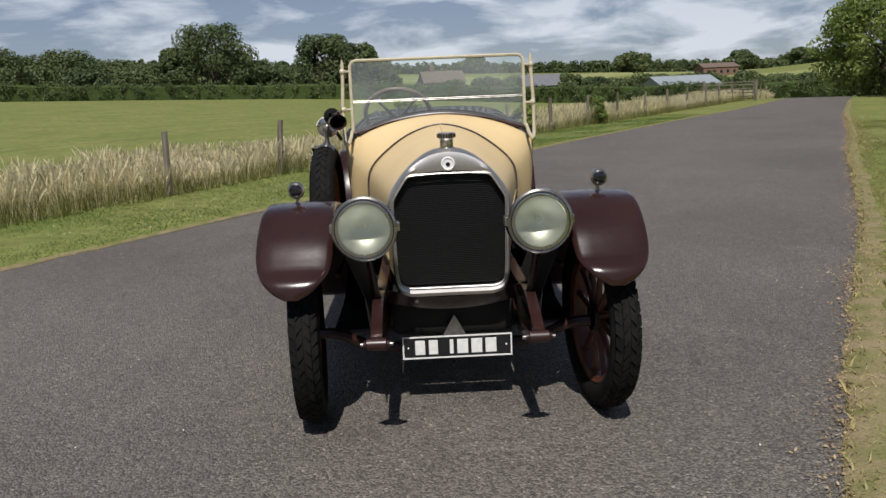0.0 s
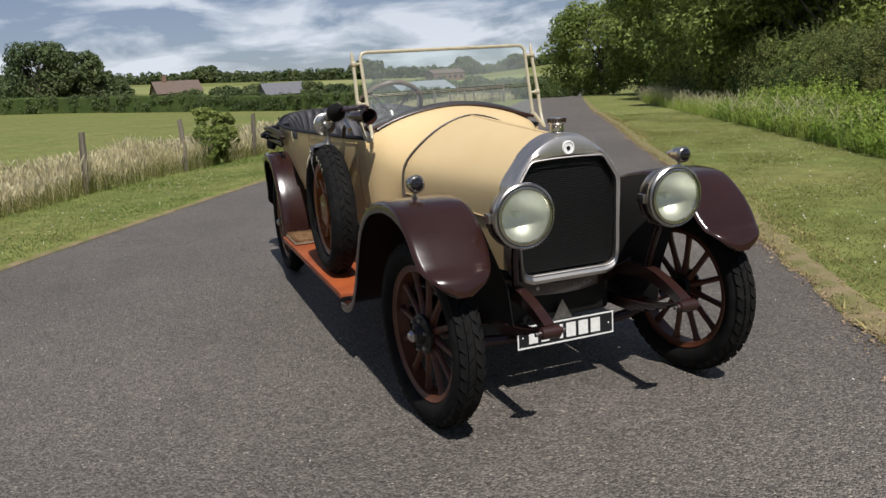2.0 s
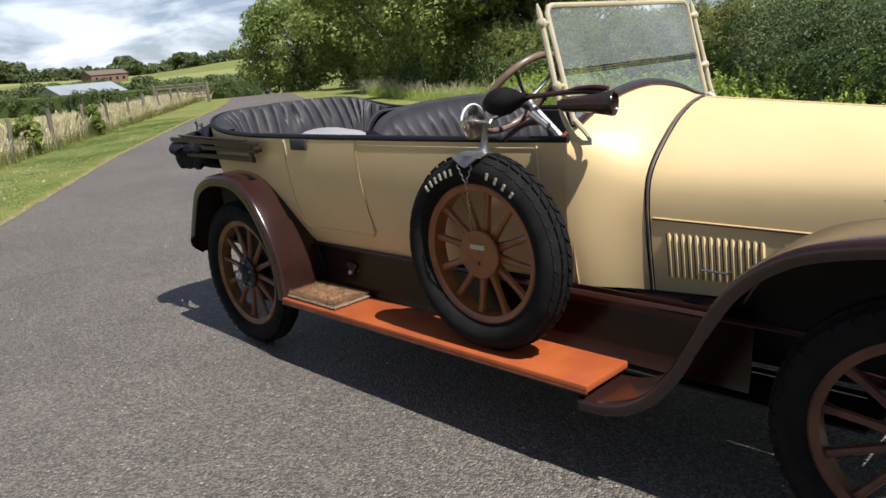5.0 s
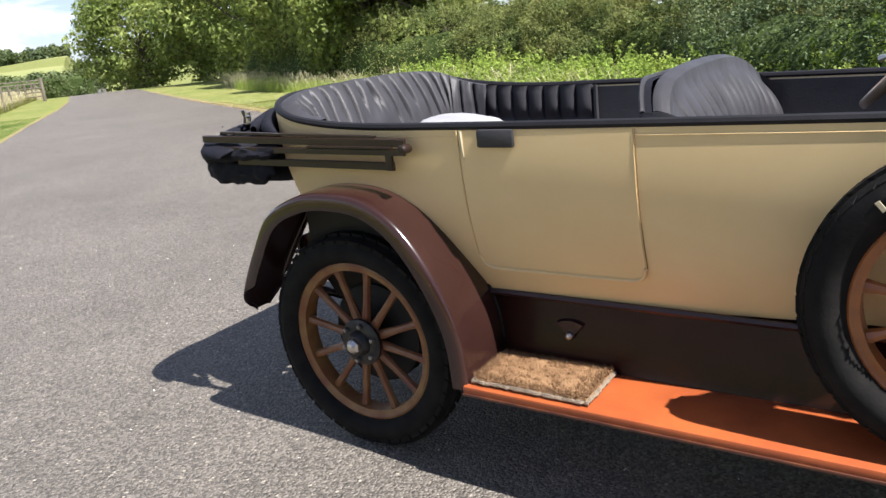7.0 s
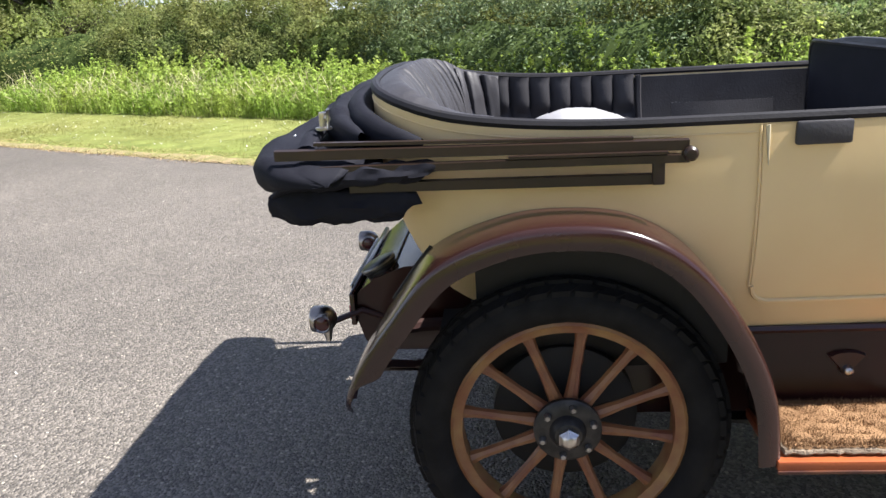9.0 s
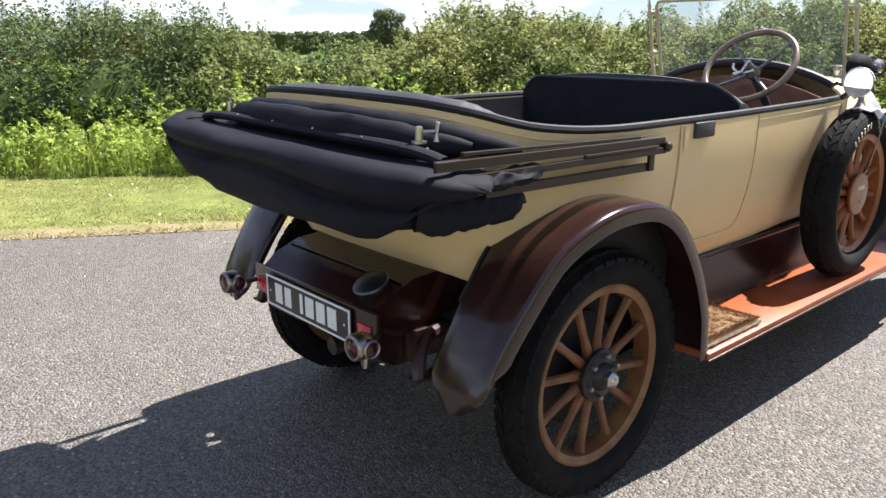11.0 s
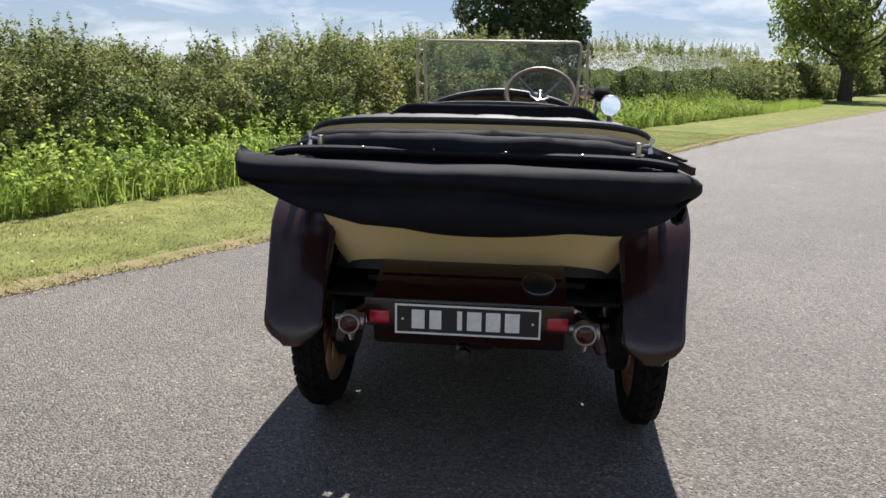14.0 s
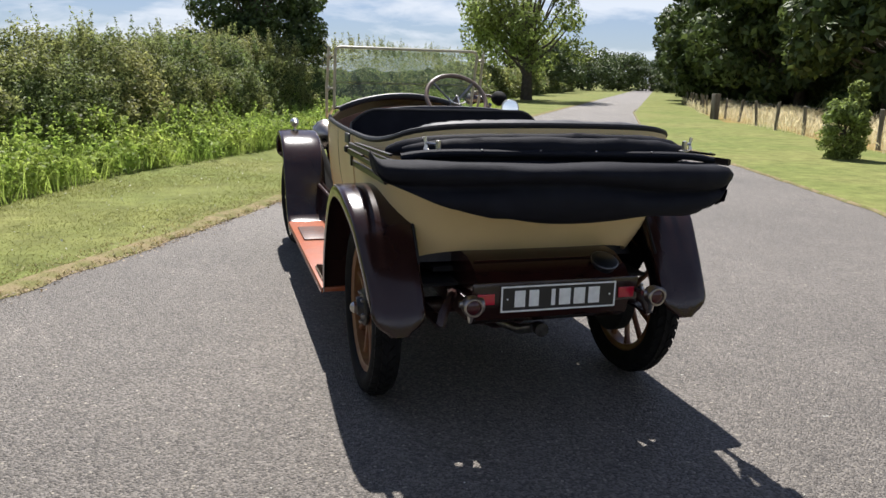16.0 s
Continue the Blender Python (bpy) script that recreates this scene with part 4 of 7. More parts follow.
def farm(name, b, d, length, depth, wall_h, roof_h, turn, wall, roof, label, chimney=False):
    x, y = bearing(b, d)
    z = land(x, y)
    t = thing(name, (x, y, z), label, "building")
    m = Matrix.Translation((x, y, z)) @ Matrix.Rotation(radians(turn), 4, "Z")
    bm = box((-length / 2, -depth / 2, -0.5), (length / 2, depth / 2, wall_h))
    bmesh.ops.transform(bm, matrix=m, verts=bm.verts)
    part("wall", bm, wall, t, smooth=False)
    o = 0.35
    bm = bmesh.new()
    for s in (-1, 1):
        q = [(-length / 2 - o, s * (depth / 2 + o), wall_h - 0.1), (length / 2 + o, s * (depth / 2 + o), wall_h - 0.1), (length / 2 + o, 0, wall_h + roof_h), (-length / 2 - o, 0, wall_h + roof_h)]
        bm.faces.new([bm.verts.new(p) for p in q])
    for s in (-1, 1):
        q = [(s * length / 2, -depth / 2, wall_h - 0.05), (s * length / 2, depth / 2, wall_h - 0.05), (s * length / 2, 0, wall_h + roof_h - 0.1)]
        bm.faces.new([bm.verts.new(p) for p in q])
    bmesh.ops.transform(bm, matrix=m, verts=bm.verts)
    rf = part("roof", bm, roof, t, smooth=False)
    if chimney:
        bm = box((-length * 0.3, -0.4, wall_h + roof_h - 0.5), (-length * 0.3 + 0.8, 0.4, wall_h + roof_h + 1.1))
        bmesh.ops.transform(bm, matrix=m, verts=bm.verts)
        part("chimney", bm, BRICK, rf, smooth=False)
    for k in np.arange(-length / 2 + 1.5, length / 2 - 1.2, 2.6):
        bm = box((k, -depth / 2 - 0.06, 1.0), (k + 1.0, -depth / 2 + 0.05, 2.1))
        bmesh.ops.transform(bm, matrix=m, verts=bm.verts)
        part("window", bm, DARKGLASS, t, smooth=False)


farm("farmhouse", 1.6, 165, 8.5, 6, 2.6, 2.4, 12, BRICK, TILEROOF, "brick farmhouse with a tiled roof beyond the hedge", True)
farm("farm_building", 9.0, 165, 9.5, 6, 2.0, 2.3, 10, BRICK, SLATE, "long low farm building with a slate roof")
farm("barn", 18.6, 150, 12, 9, 1.6, 1.9, 14, BRICK, TINROOF, "low barn with a pale sheet roof beyond the hedge")
farm("brick_barn", 21.0, 320, 14, 8, 3.2, 1.6, 5, BRICK, TILEROOF, "distant red brick barn on the rise")


# ---- fences ----
def post_mesh(h, r, seed):
    rng = np.random.default_rng(seed)
    bm = tube([(0, 0, -0.15), (0.01, 0, h * 0.4), (0.0, 0.01, h * 0.8), (0.012, 0, h)], [r, r * 1.02, r * 0.95, r * 0.9], 7)
    for v in bm.verts:
        v.co += Vector(rng.normal(scale=0.006, size=3))
    return bm


def fence(name, us, h, r, label, off=0.0, wires=True):
    u0 = us[len(us) // 2]
    x0, y0 = uv(u0, along(FENCE, u0) + off)
    t = thing(name, (x0, y0, land(x0, y0)), label, "fence")
    rng = np.random.default_rng(len(us))
    pos = []
    for i, u in enumerate(us):
        x, y = uv(u, along(FENCE, u) + off + rng.uniform(-0.06, 0.06))
        z = land(x, y)
        bm = post_mesh(h * rng.uniform(0.94, 1.05), r * rng.uniform(0.85, 1.15), i)
        bmesh.ops.rotate(bm, verts=bm.verts, cent=(0, 0, 0), matrix=Euler((rng.normal(scale=0.04), rng.normal(scale=0.04), rng.uniform(0, 6))).to_matrix())
        bmesh.ops.translate(bm, verts=bm.verts, vec=(x, y, z))
        part("post", bm, POST, t)
        pos.append((x, y, z))
    if wires:
        for k in (0.35, 0.65, 0.92):
            part("wire", tube([(x, y, z + h * k) for x, y, z in pos], 0.0013, 4), STEEL, t)


fence("fence", [2.2 + 3.0 * i for i in range(19)], 1.05, 0.055, "weathered round post and wire fence along the meadow")
fence("fence", [-12.5 - 2.6 * i for i in range(20)], 1.0, 0.06, "old wooden post fence along the dry paddock")
t = thing("gate_post", (*uv(-30.0, -5.0), 0), "stout old wooden gatepost", "post")
part("post", join(bmesh.new(), box((uv(-30, -5)[0] - 0.14, uv(-30, -5)[1] - 0.14, -0.1), (uv(-30, -5)[0] + 0.14, uv(-30, -5)[1] + 0.14, 1.15), 0.02)), POST, t)


def field_gate(name, u, v0, v1, label):
    x0, y0 = uv(u, (v0 + v1) / 2)
    z = land(x0, y0)
    t = thing(name, (x0, y0, z), label, "gate")
    for v in (v0, v1):
        x, y = uv(u, v)
        part("post", tube([(x, y, z - 0.1), (x, y, z + 1.25)], 0.09, 8), POST, t)
    for k in (0.3, 0.52, 0.74, 0.96, 1.12):
        a, b = uv(u, v0), uv(u, v1)
        part("rail", tube([(*a, z + k), (*b, z + k)], 0.035, 6), POST, t)


field_gate("gate", 70.0, -0.4, 2.2, "grey wooden field gate beside the lane")
field_gate("gate", 46.0, -8.4, -5.4, "dark wooden field gate at the end of the verge")

# ---- the touring car: its nose points to -y, the driver's side is -x ----
car = thing("vintage_car", (0, 1.75, 0), "cream open vintage tourer with maroon wings, hood folded down", "car")


def mirrored(pts):
    """Half a section from the side up to the middle, completed to the other side."""
    h = [(x, z) for x, z in pts]
    return [(-x, z) for x, z in h] + [(x, z) for x, z in h[-2::-1]]


def section(pts, n, y):
    s = spline(mirrored(pts), n)
    return [(x, y, z) for x, z in s]


RAD_SEC = [(0.262, 0.64), (0.275, 0.84), (0.279, 1.02), (0.262, 1.085), (0.205, 1.165), (0.12, 1.228), (0.0, 1.258)]
BON_SEC = [(0.405, 0.63), (0.43, 0.84), (0.437, 0.99), (0.412, 1.09), (0.315, 1.19), (0.17, 1.285), (0.0, 1.330)]
SCU_SEC = [(0.530, 0.64), (0.565, 0.85), (0.577, 1.05), (0.573, 1.19), (0.500, 1.275), (0.28, 1.352), (0.0, 1.385)]
SCF_SEC = [(0.412, 0.63), (0.438, 0.84), (0.446, 0.99), (0.421, 1.095), (0.322, 1.197), (0.174, 1.292), (0.0, 1.336)]


def blend(a, b, k):
    return [(p[0] + (q[0] - p[0]) * k, p[1] + (q[1] - p[1]) * k) for p, q in zip(a, b)]


def bonnet_point(k, w):
    """A point of the bonnet: k from radiator to scuttle, w from the lower edge on -x over to +x."""
    s = spline(mirrored(blend(RAD_SEC, BON_SEC, k)), 49)
    i = w * 48
    x, z = (np.interp(i, range(49), s[:, d]) for d in (0, 1))
    return Vector((x, 0.03 + 0.97 * k, z))


def build_bonnet():
    bm = grid([section(blend(RAD_SEC, BON_SEC, k), 49, 0.03 + 0.97 * k) for k in np.linspace(0, 1, 14)])
    bon = part("bonnet", thicken(bm, 0.006), CREAM, car, "smooth cream bonnet with side louvres")
    part("centre_hinge", tube([bonnet_point(k, 0.5) + Vector((0, 0, 0.001)) for k in np.linspace(0.0, 1.0, 10)], 0.005, 6), CREAM, bon)
    for s in (0, 1):
        w = 0.155
        pts = [bonnet_point(k, w if s == 0 else 1 - w) + Vector((-0.001 if s == 0 else 0.001, 0, 0)) for k in np.linspace(0.02, 0.99, 8)]
        part("hinge", tube(pts, 0.0028, 6), CREAM, bon)
        part("seam", tube([p + Vector((-0.003 if s == 0 else 0.003, 0, -0.005)) for p in pts], 0.0022, 5), CHASSIS, bon)
        bm = bmesh.new()
        for k in np.linspace(0.28, 0.93, 26):
            a, b = bonnet_point(k, 0.030 if s == 0 else 0.970), bonnet_point(k, 0.128 if s == 0 else 0.872)
            if abs(k - 0.55) < 0.035:
                continue
            tube([a, a + (b - a) * 0.06, b + (a - b) * 0.06, b], [0.002, 0.0085, 0.0085, 0.002], 6, bm)
        tagged(part("louvres", bm, CREAM, bon, "pressed vertical louvres"), kind="stuff")
        bm = bmesh.new()
        for k in np.linspace(0.28, 0.93, 26):
            a, b = bonnet_point(k + 0.0095, 0.034 if s == 0 else 0.966), bonnet_point(k + 0.0095, 0.124 if s == 0 else 0.876)
            if abs(k - 0.55) < 0.035:
                continue
            tube([a, b], 0.0032, 5, bm)
        tagged(part("louvre_slits", bm, BLACK, bon, "dark slits beside the louvres"), kind="stuff")
        a = bonnet_point(0.80, 0.06 if s == 0 else 0.94)
        o = Vector((-0.03 if s == 0 else 0.03, 0, 0))
        part("handle", tube([a, a + o, a + o + Vector((0, -0.1, 0)), a + Vector((0, -0.1, 0))], 0.005, 6), NICKEL, bon)
    tr = [section(SCF_SEC, 49, y) for y in (1.002, 1.004, 1.010, 1.012)]
    bm = grid([[(x * (1.0 + g), y, 0.63 + (z - 0.63) * (1 + g * 0.7)) for x, y, z in row] for row, g in zip(tr, (0.0, 0.006, 0.006, 0.0))])
    part("bonnet_trim", thicken(bm, 0.01), BAND, car, "worn grey-brown bonnet band")
    bm = grid([section(blend(SCF_SEC, SCU_SEC, smooth01(0, 1, k) * 0.5 + 0.5 * k), 49, 1.02 + 0.265 * k) for k in np.linspace(0, 1, 9)])
    scu = part("scuttle", thicken(bm, 0.012), CREAM, car, "cream scuttle below the windscreen")
    rim = section(SCU_SEC, 61, 1.285)[17:-17]
    part("edge_roll", tube([(x * 1.005, y, z + 0.006) for x, y, z in rim], 0.021, 8), LEATHER, scu, "dark leather padded edge")
    part("bead", tube([(x * 1.004, y - 0.03, z + 0.004) for x, y, z in rim], 0.006, 6), CHASSIS, scu)


build_bonnet()

# radiator
SHELL_OUT = [(0.19, 0.585), (0.245, 0.610), (0.270, 0.68), (0.277, 0.85), (0.284, 1.02), (0.270, 1.075), (0.215, 1.155), (0.140, 1.225), (0.07, 1.262), (0.0, 1.272)]
SHELL_IN = [(0.19, 0.632), (0.232, 0.645), (0.250, 0.69), (0.255, 0.85), (0.258, 1.00), (0.257, 1.040), (0.250, 1.060), (0.222, 1.104), (0.194, 1.146), (0.181, 1.156), (0.16, 1.159), (0.08, 1.163), (0.0, 1.164)]


def build_radiator():
    rad = part("radiator_shell", bmesh.new(), SHELL, car, "dull nickel radiator shell")
    rad.data.materials.clear()
    n = 96
    so, si = spline(mirrored(SHELL_OUT), n), spline(mirrored(SHELL_IN), n)
    prof = ((0.0, 0.05), (0.0, -0.055), (0.12, -0.082), (0.5, -0.092), (0.9, -0.085), (1.0, -0.06))
    rows = [[(a[0] + (b[0] - a[0]) * k, y, a[1] + (b[1] - a[1]) * k) for a, b in zip(so, si)] for k, y in prof]
    bm = grid(rows)
    bot = [[(-0.19 + 0.38 * q, y, 0.585 + 0.047 * k) for q in np.linspace(0, 1, 6)] for k, y in prof]
    grid(bot, bm=bm)
    bmesh.ops.remove_doubles(bm, verts=bm.verts, dist=0.0005)
    bmesh.ops.recalc_face_normals(bm, faces=bm.faces)
    bm.to_mesh(rad.data)
    bm.free()
    rad.data.transform(Matrix.Translation(-origin_of(car)))
    rad.data.shade_smooth()
    rad.data.materials.append(SHELL)
    rad.data.set_sharp_from_angle(angle=radians(40))
    lip = [(x, -0.088, z) for x, z in spline(mirrored(SHELL_IN), 72)]
    part("inner_bead", tube(lip + [(x, -0.088, 0.632) for x in np.linspace(0.17, -0.17, 8)], 0.0042, 6, closed=True), SHELL, rad, "bright bead round the radiator opening")
    core = [(x, z) for x, z in spline(mirrored(SHELL_IN), 72)]
    bm = prism(core, -0.045, 0.0)
    cr = part("core", bm, CORE, rad, "black radiator core with fine fins", smooth=False)
    bm = bmesh.new()
    for z in np.arange(0.645, 1.15, 0.0085):
        half = np.interp(z, [0.63, 0.66, 0.7, 0.98, 1.04, 1.06, 1.104, 1.146, 1.16], [0.2, 0.235, 0.25, 0.257, 0.255, 0.248, 0.220, 0.192, 0.15])
        box((-half, -0.056, z), (half, -0.044, z + 0.003), bm=bm)
    tagged(part("fin_pack", bm, CORE, cr, smooth=False), kind="stuff")
    bm = lathe([(0, 0.0), (0.0, 0.029), (-0.006, 0.032), (-0.010, 0.029), (-0.010, 0.025), (-0.007, 0.022), (-0.007, 0.0)], (0, -0.088, 1.207), (0, 1, 0), 32)
    bd = part("badge", bm, WHITE, rad, "round pale enamel badge with a plain relief")
    bm = lathe([(0, 0.0), (0, 0.010), (-0.004, 0.008), (-0.005, 0.0)], (0, -0.095, 1.205), (0, 1, 0), 24)
    part("relief", bm, PLATE, bd)
    bm = lathe([(-0.01, 0.052), (0.004, 0.05), (0.008, 0.036), (0.012, 0.031), (0.045, 0.030), (0.052, 0.034), (0.056, 0.040), (0.074, 0.041), (0.078, 0.037), (0.080, 0.0)], (0, 0.005, 1.262), (0, 0, 1), 28)
    cp = part("filler_cap", bm, NICKEL, rad, "knurled nickel filler cap")
    bm = bmesh.new()
    for a in np.linspace(0, 2 * math.pi, 20, endpoint=False):
        box((0.040 * math.cos(a) - 0.003, 0.005 + 0.040 * math.sin(a) - 0.003, 1.319), (0.040 * math.cos(a) + 0.003, 0.005 + 0.040 * math.sin(a) + 0.003, 1.336), bm=bm)
    tagged(part("knurl", bm, CHASSIS, cp, smooth=False), kind="stuff")
    # apron under the radiator
    rows = []
    for k in np.linspace(0, 1, 7):
        rows.append([(x, -0.075 + 0.06 * k + 0.02 * (x / 0.34) ** 2, 0.585 - 0.075 * k + 0.05 * (abs(x) / 0.34) ** 2.2) for x in np.linspace(-0.36, 0.36, 15)])
    part("front_apron", thicken(grid(rows), 0.004), MAROON, car)
    part("bolt", lathe([(0, 0.0), (0, 0.009), (-0.004, 0.008), (-0.005, 0.0)], (-0.17, -0.072, 0.565), (0, 1, 0), 10), STEEL, car)


build_radiator()


# body tub
TOP = [(-0.573, 1.27), (-0.63, 1.7), (-0.678, 2.4), (-0.694, 3.0), (-0.694, 3.45), (-0.672, 3.75), (-0.60, 3.915), (-0.45, 3.99), (-0.22, 4.015), (0.0, 4.02)]
TOPZ = [1.225, 1.226, 1.228, 1.229, 1.234, 1.262, 1.305, 1.33, 1.338, 1.34]
BOT = [(-0.53, 1.27), (-0.545, 1.7), (-0.56, 2.4), (-0.57, 3.0), (-0.572, 3.4), (-0.56, 3.63), (-0.50, 3.80), (-0.36, 3.855), (-0.18, 3.865), (0.0, 3.865)]
BOTZ = [0.64, 0.638, 0.636, 0.638, 0.645, 0.69, 0.755, 0.78, 0.78, 0.78]
NB = 60
_top, _bot = spline([(*p, z) for p, z in zip(TOP, TOPZ)], NB), spline([(*p, z) for p, z in zip(BOT, BOTZ)], NB)


def body_point(i, t, out=0.0):
    """A point of the body side: i along from the scuttle to the middle of the tail, t from bottom to top."""
    a = np.array([np.interp(i, range(NB), _bot[:, d]) for d in range(3)])
    b = np.array([np.interp(i, range(NB), _top[:, d]) for d in range(3)])
    k = 1 - (1 - t) ** 2.6
    p = np.array([a[0] + (b[0] - a[0]) * k, a[1] + (b[1] - a[1]) * k, a[2] + (b[2] - a[2]) * t])
    if out:
        j = min(i + 0.5, NB - 1)
        b2, b1 = (np.array([np.interp(q, range(NB), _top[:, d]) for d in range(2)]) for q in (j, j - 0.8))
        d = b2 - b1
        n = np.array([-abs(d[1]) if abs(d[1]) > 1e-6 else 0.0, abs(d[0])])
        n /= np.linalg.norm(n)
        p[:2] += n * out
    return Vector(p)


def index_at(y):
    return float(np.interp(y, _top[:, 1], range(NB)))


def side_index(y, t):
    """Where along the body side the height t meets y."""
    k = 1 - (1 - t) ** 2.6
    return float(np.interp(y, _bot[:, 1] + (_top[:, 1] - _bot[:, 1]) * k, range(NB)))


def flip(p, s):
    return Vector((p.x * -s, p.y, p.z))


def build_body():
    half = [[body_point(i, t) for t in np.linspace(0, 1, 15)] for i in range(NB)]
    rows = half + [[Vector((-p.x, p.y, p.z)) for p in r] for r in half[-2::-1]]
    bm = grid(rows)
    thicken(bm, 0.018)
    body = part("body", bm, CREAM, car, "cream painted open touring body")
    # black leather lining inside
    half = [[body_point(i, t, -0.03) for t in np.linspace(0.05, 0.985, 12)] for i in range(NB)]
    rows = half + [[Vector((-p.x, p.y, p.z)) for p in r] for r in half[-2::-1]]
    part("lining", thicken(grid(rows), 0.01), LEATHER, body, "black leather side lining")
    # floor
    out = [(-0.50, 1.3), (-0.52, 2.4), (-0.53, 3.4), (-0.45, 3.75), (0.45, 3.75), (0.53, 3.4), (0.52, 2.4), (0.50, 1.3)]
    bm = bmesh.new()
    bm.faces.new([bm.verts.new((x, y, 0.66)) for x, y in out])
    part("cockpit_floor", thicken(bm, 0.02), BLACK, body, smooth=False)
    # leather roll along the top edge
    edge = [body_point(i, 1.0, -0.008) + Vector((0, 0, 0.006)) for i in np.linspace(0, NB - 1, 80)]
    edge = edge + [Vector((-p.x, p.y, p.z)) for p in edge[-2::-1]]
    part("edge_roll", tube(edge, 0.0145, 8, flat=0.95), EDGE, body, "dark leather roll along the body edge")
    edge = [body_point(i, 0.955, 0.001) for i in np.linspace(0, NB - 1, 80)]
    edge = edge + [Vector((-p.x, p.y, p.z)) for p in edge[-2::-1]]
    part("bead", tube(edge, 0.0022, 6), CREAM, body)
    for s in (1, -1):
        # rear door: a proud skin with a rolled lower edge
        rows = []
        for q in [0, 0.01, 0.025, 0.05, 0.08, *np.linspace(0.12, 0.88, 10), 0.92, 0.95, 0.975, 0.99, 1]:
            edge_d = min(q, 1 - q) * 0.58
            lo = 0.165 + (0.05 - math.sqrt(max(0.0, 0.05 ** 2 - (0.05 - edge_d) ** 2)) if edge_d < 0.05 else 0.0) / 0.59
            col = []
            for w in np.linspace(0, 1, 10):
                t = lo + (0.985 - lo) * w
                y = 2.425 - 0.015 * (1 - t) + 0.58 * q
                col.append(body_point(side_index(y, t), t, 0.0035))
            rows.append(col)
        if s == 1:
            rows = [[Vector((-abs(p.x), p.y, p.z)) for p in r] for r in rows]
        else:
            rows = [[Vector((abs(p.x), p.y, p.z)) for p in r] for r in rows]
        door = part("door", thicken(grid(rows), 0.012), CREAM, body, "cream rear door")
        low = [r[0] + Vector((-0.003 * s, 0, 0)) for r in rows]
        part("moulding", tube(low, 0.0065, 6), CREAM, door)
        for col, lab in ((0, "seam"), (-1, "seam")):
            pts = [p + Vector((-0.0005 * s, 0.006 if col else -0.006, 0)) for p in rows[col]]
            part(lab, tube(pts, 0.0032 if col else 0.0014, 5), CREAM if col else SEAM, door)
        c = body_point(index_at(2.865), 0.93, 0.0)
        bm = box((-0.011, -0.066, -0.028), (0.006, 0.066, 0.03), 0.007)
        bmesh.ops.translate(bm, verts=bm.verts, vec=Vector((-(abs(c.x) + 0.008) * s, c.y, 1.196)))
        part("handle_cover", bm, LEATHER, door, "dark leather flap over the door handle")
        c = body_point(index_at(2.995), 0.9, 0.006)
        a, b = body_point(index_at(2.995), 0.985, 0.006), body_point(index_at(2.990), 0.82, 0.006)
        if s == 1:
            part("paint_chip", tube([a, (a + b) / 2, b], [0.006, 0.004, 0.001], 5), BRASS_CREAM, body, "chipped pale paint at the door edge")
        # front door seam and scuttle bead
        i = index_at(1.40)
        pts = [flip(body_point(i, t, 0.002), 1) for t in np.linspace(0.02, 0.97, 10)]
        pts = [Vector((-abs(p.x) * s, p.y, p.z)) for p in pts]
        part("bead", tube(pts, 0.006, 6), CREAM, body)
        # valance between body and running board
        rows = [[(-0.555 * s, y, 0.655), (-0.558 * s, y, 0.60), (-0.575 * s, y, 0.44), (-0.59 * s, y, 0.385)] for y in np.linspace(0.55, 3.35, 10)]
        v = part("valance", thicken(grid(rows), 0.006), VALANCE, car, "dark maroon side valance")
        part("step_edge", tube([(-0.574 * s, y, 0.630) for y in np.linspace(0.25, 3.3, 8)], 0.012, 6), CHASSIS, v)
    # knob on the valance
    fan = [(2.648, 0.546), (2.672, 0.556), (2.70, 0.559), (2.728, 0.556), (2.752, 0.546), (2.728, 0.516), (2.712, 0.500), (2.688, 0.500), (2.672, 0.516)]
    bm = bmesh.new()
    a, b = [bm.verts.new((-0.566, y, z)) for y, z in fan], [bm.verts.new((-0.580, 2.70 + (y - 2.70) * 0.9, 0.530 + (z - 0.530) * 0.88)) for y, z in fan]
    bm.faces.new(a)
    bm.faces.new(b)
    for k in range(len(fan)):
        bm.faces.new((a[k], b[k], b[(k + 1) % len(fan)], a[(k + 1) % len(fan)]))
    bmesh.ops.recalc_face_normals(bm, faces=bm.faces)
    lk = part("lock_plate", bm, CHASSIS, car, "dark painted lock plate on the valance")
    bm = lathe([(0, 0.0), (0, 0.016), (-0.012, 0.015), (-0.020, 0.013), (-0.024, 0.008), (-0.026, 0.0)], (-0.575, 2.70, 0.503), (1, 0, 0), 20)
    part("lock_knob", bm, NICKEL, lk)


build_body()


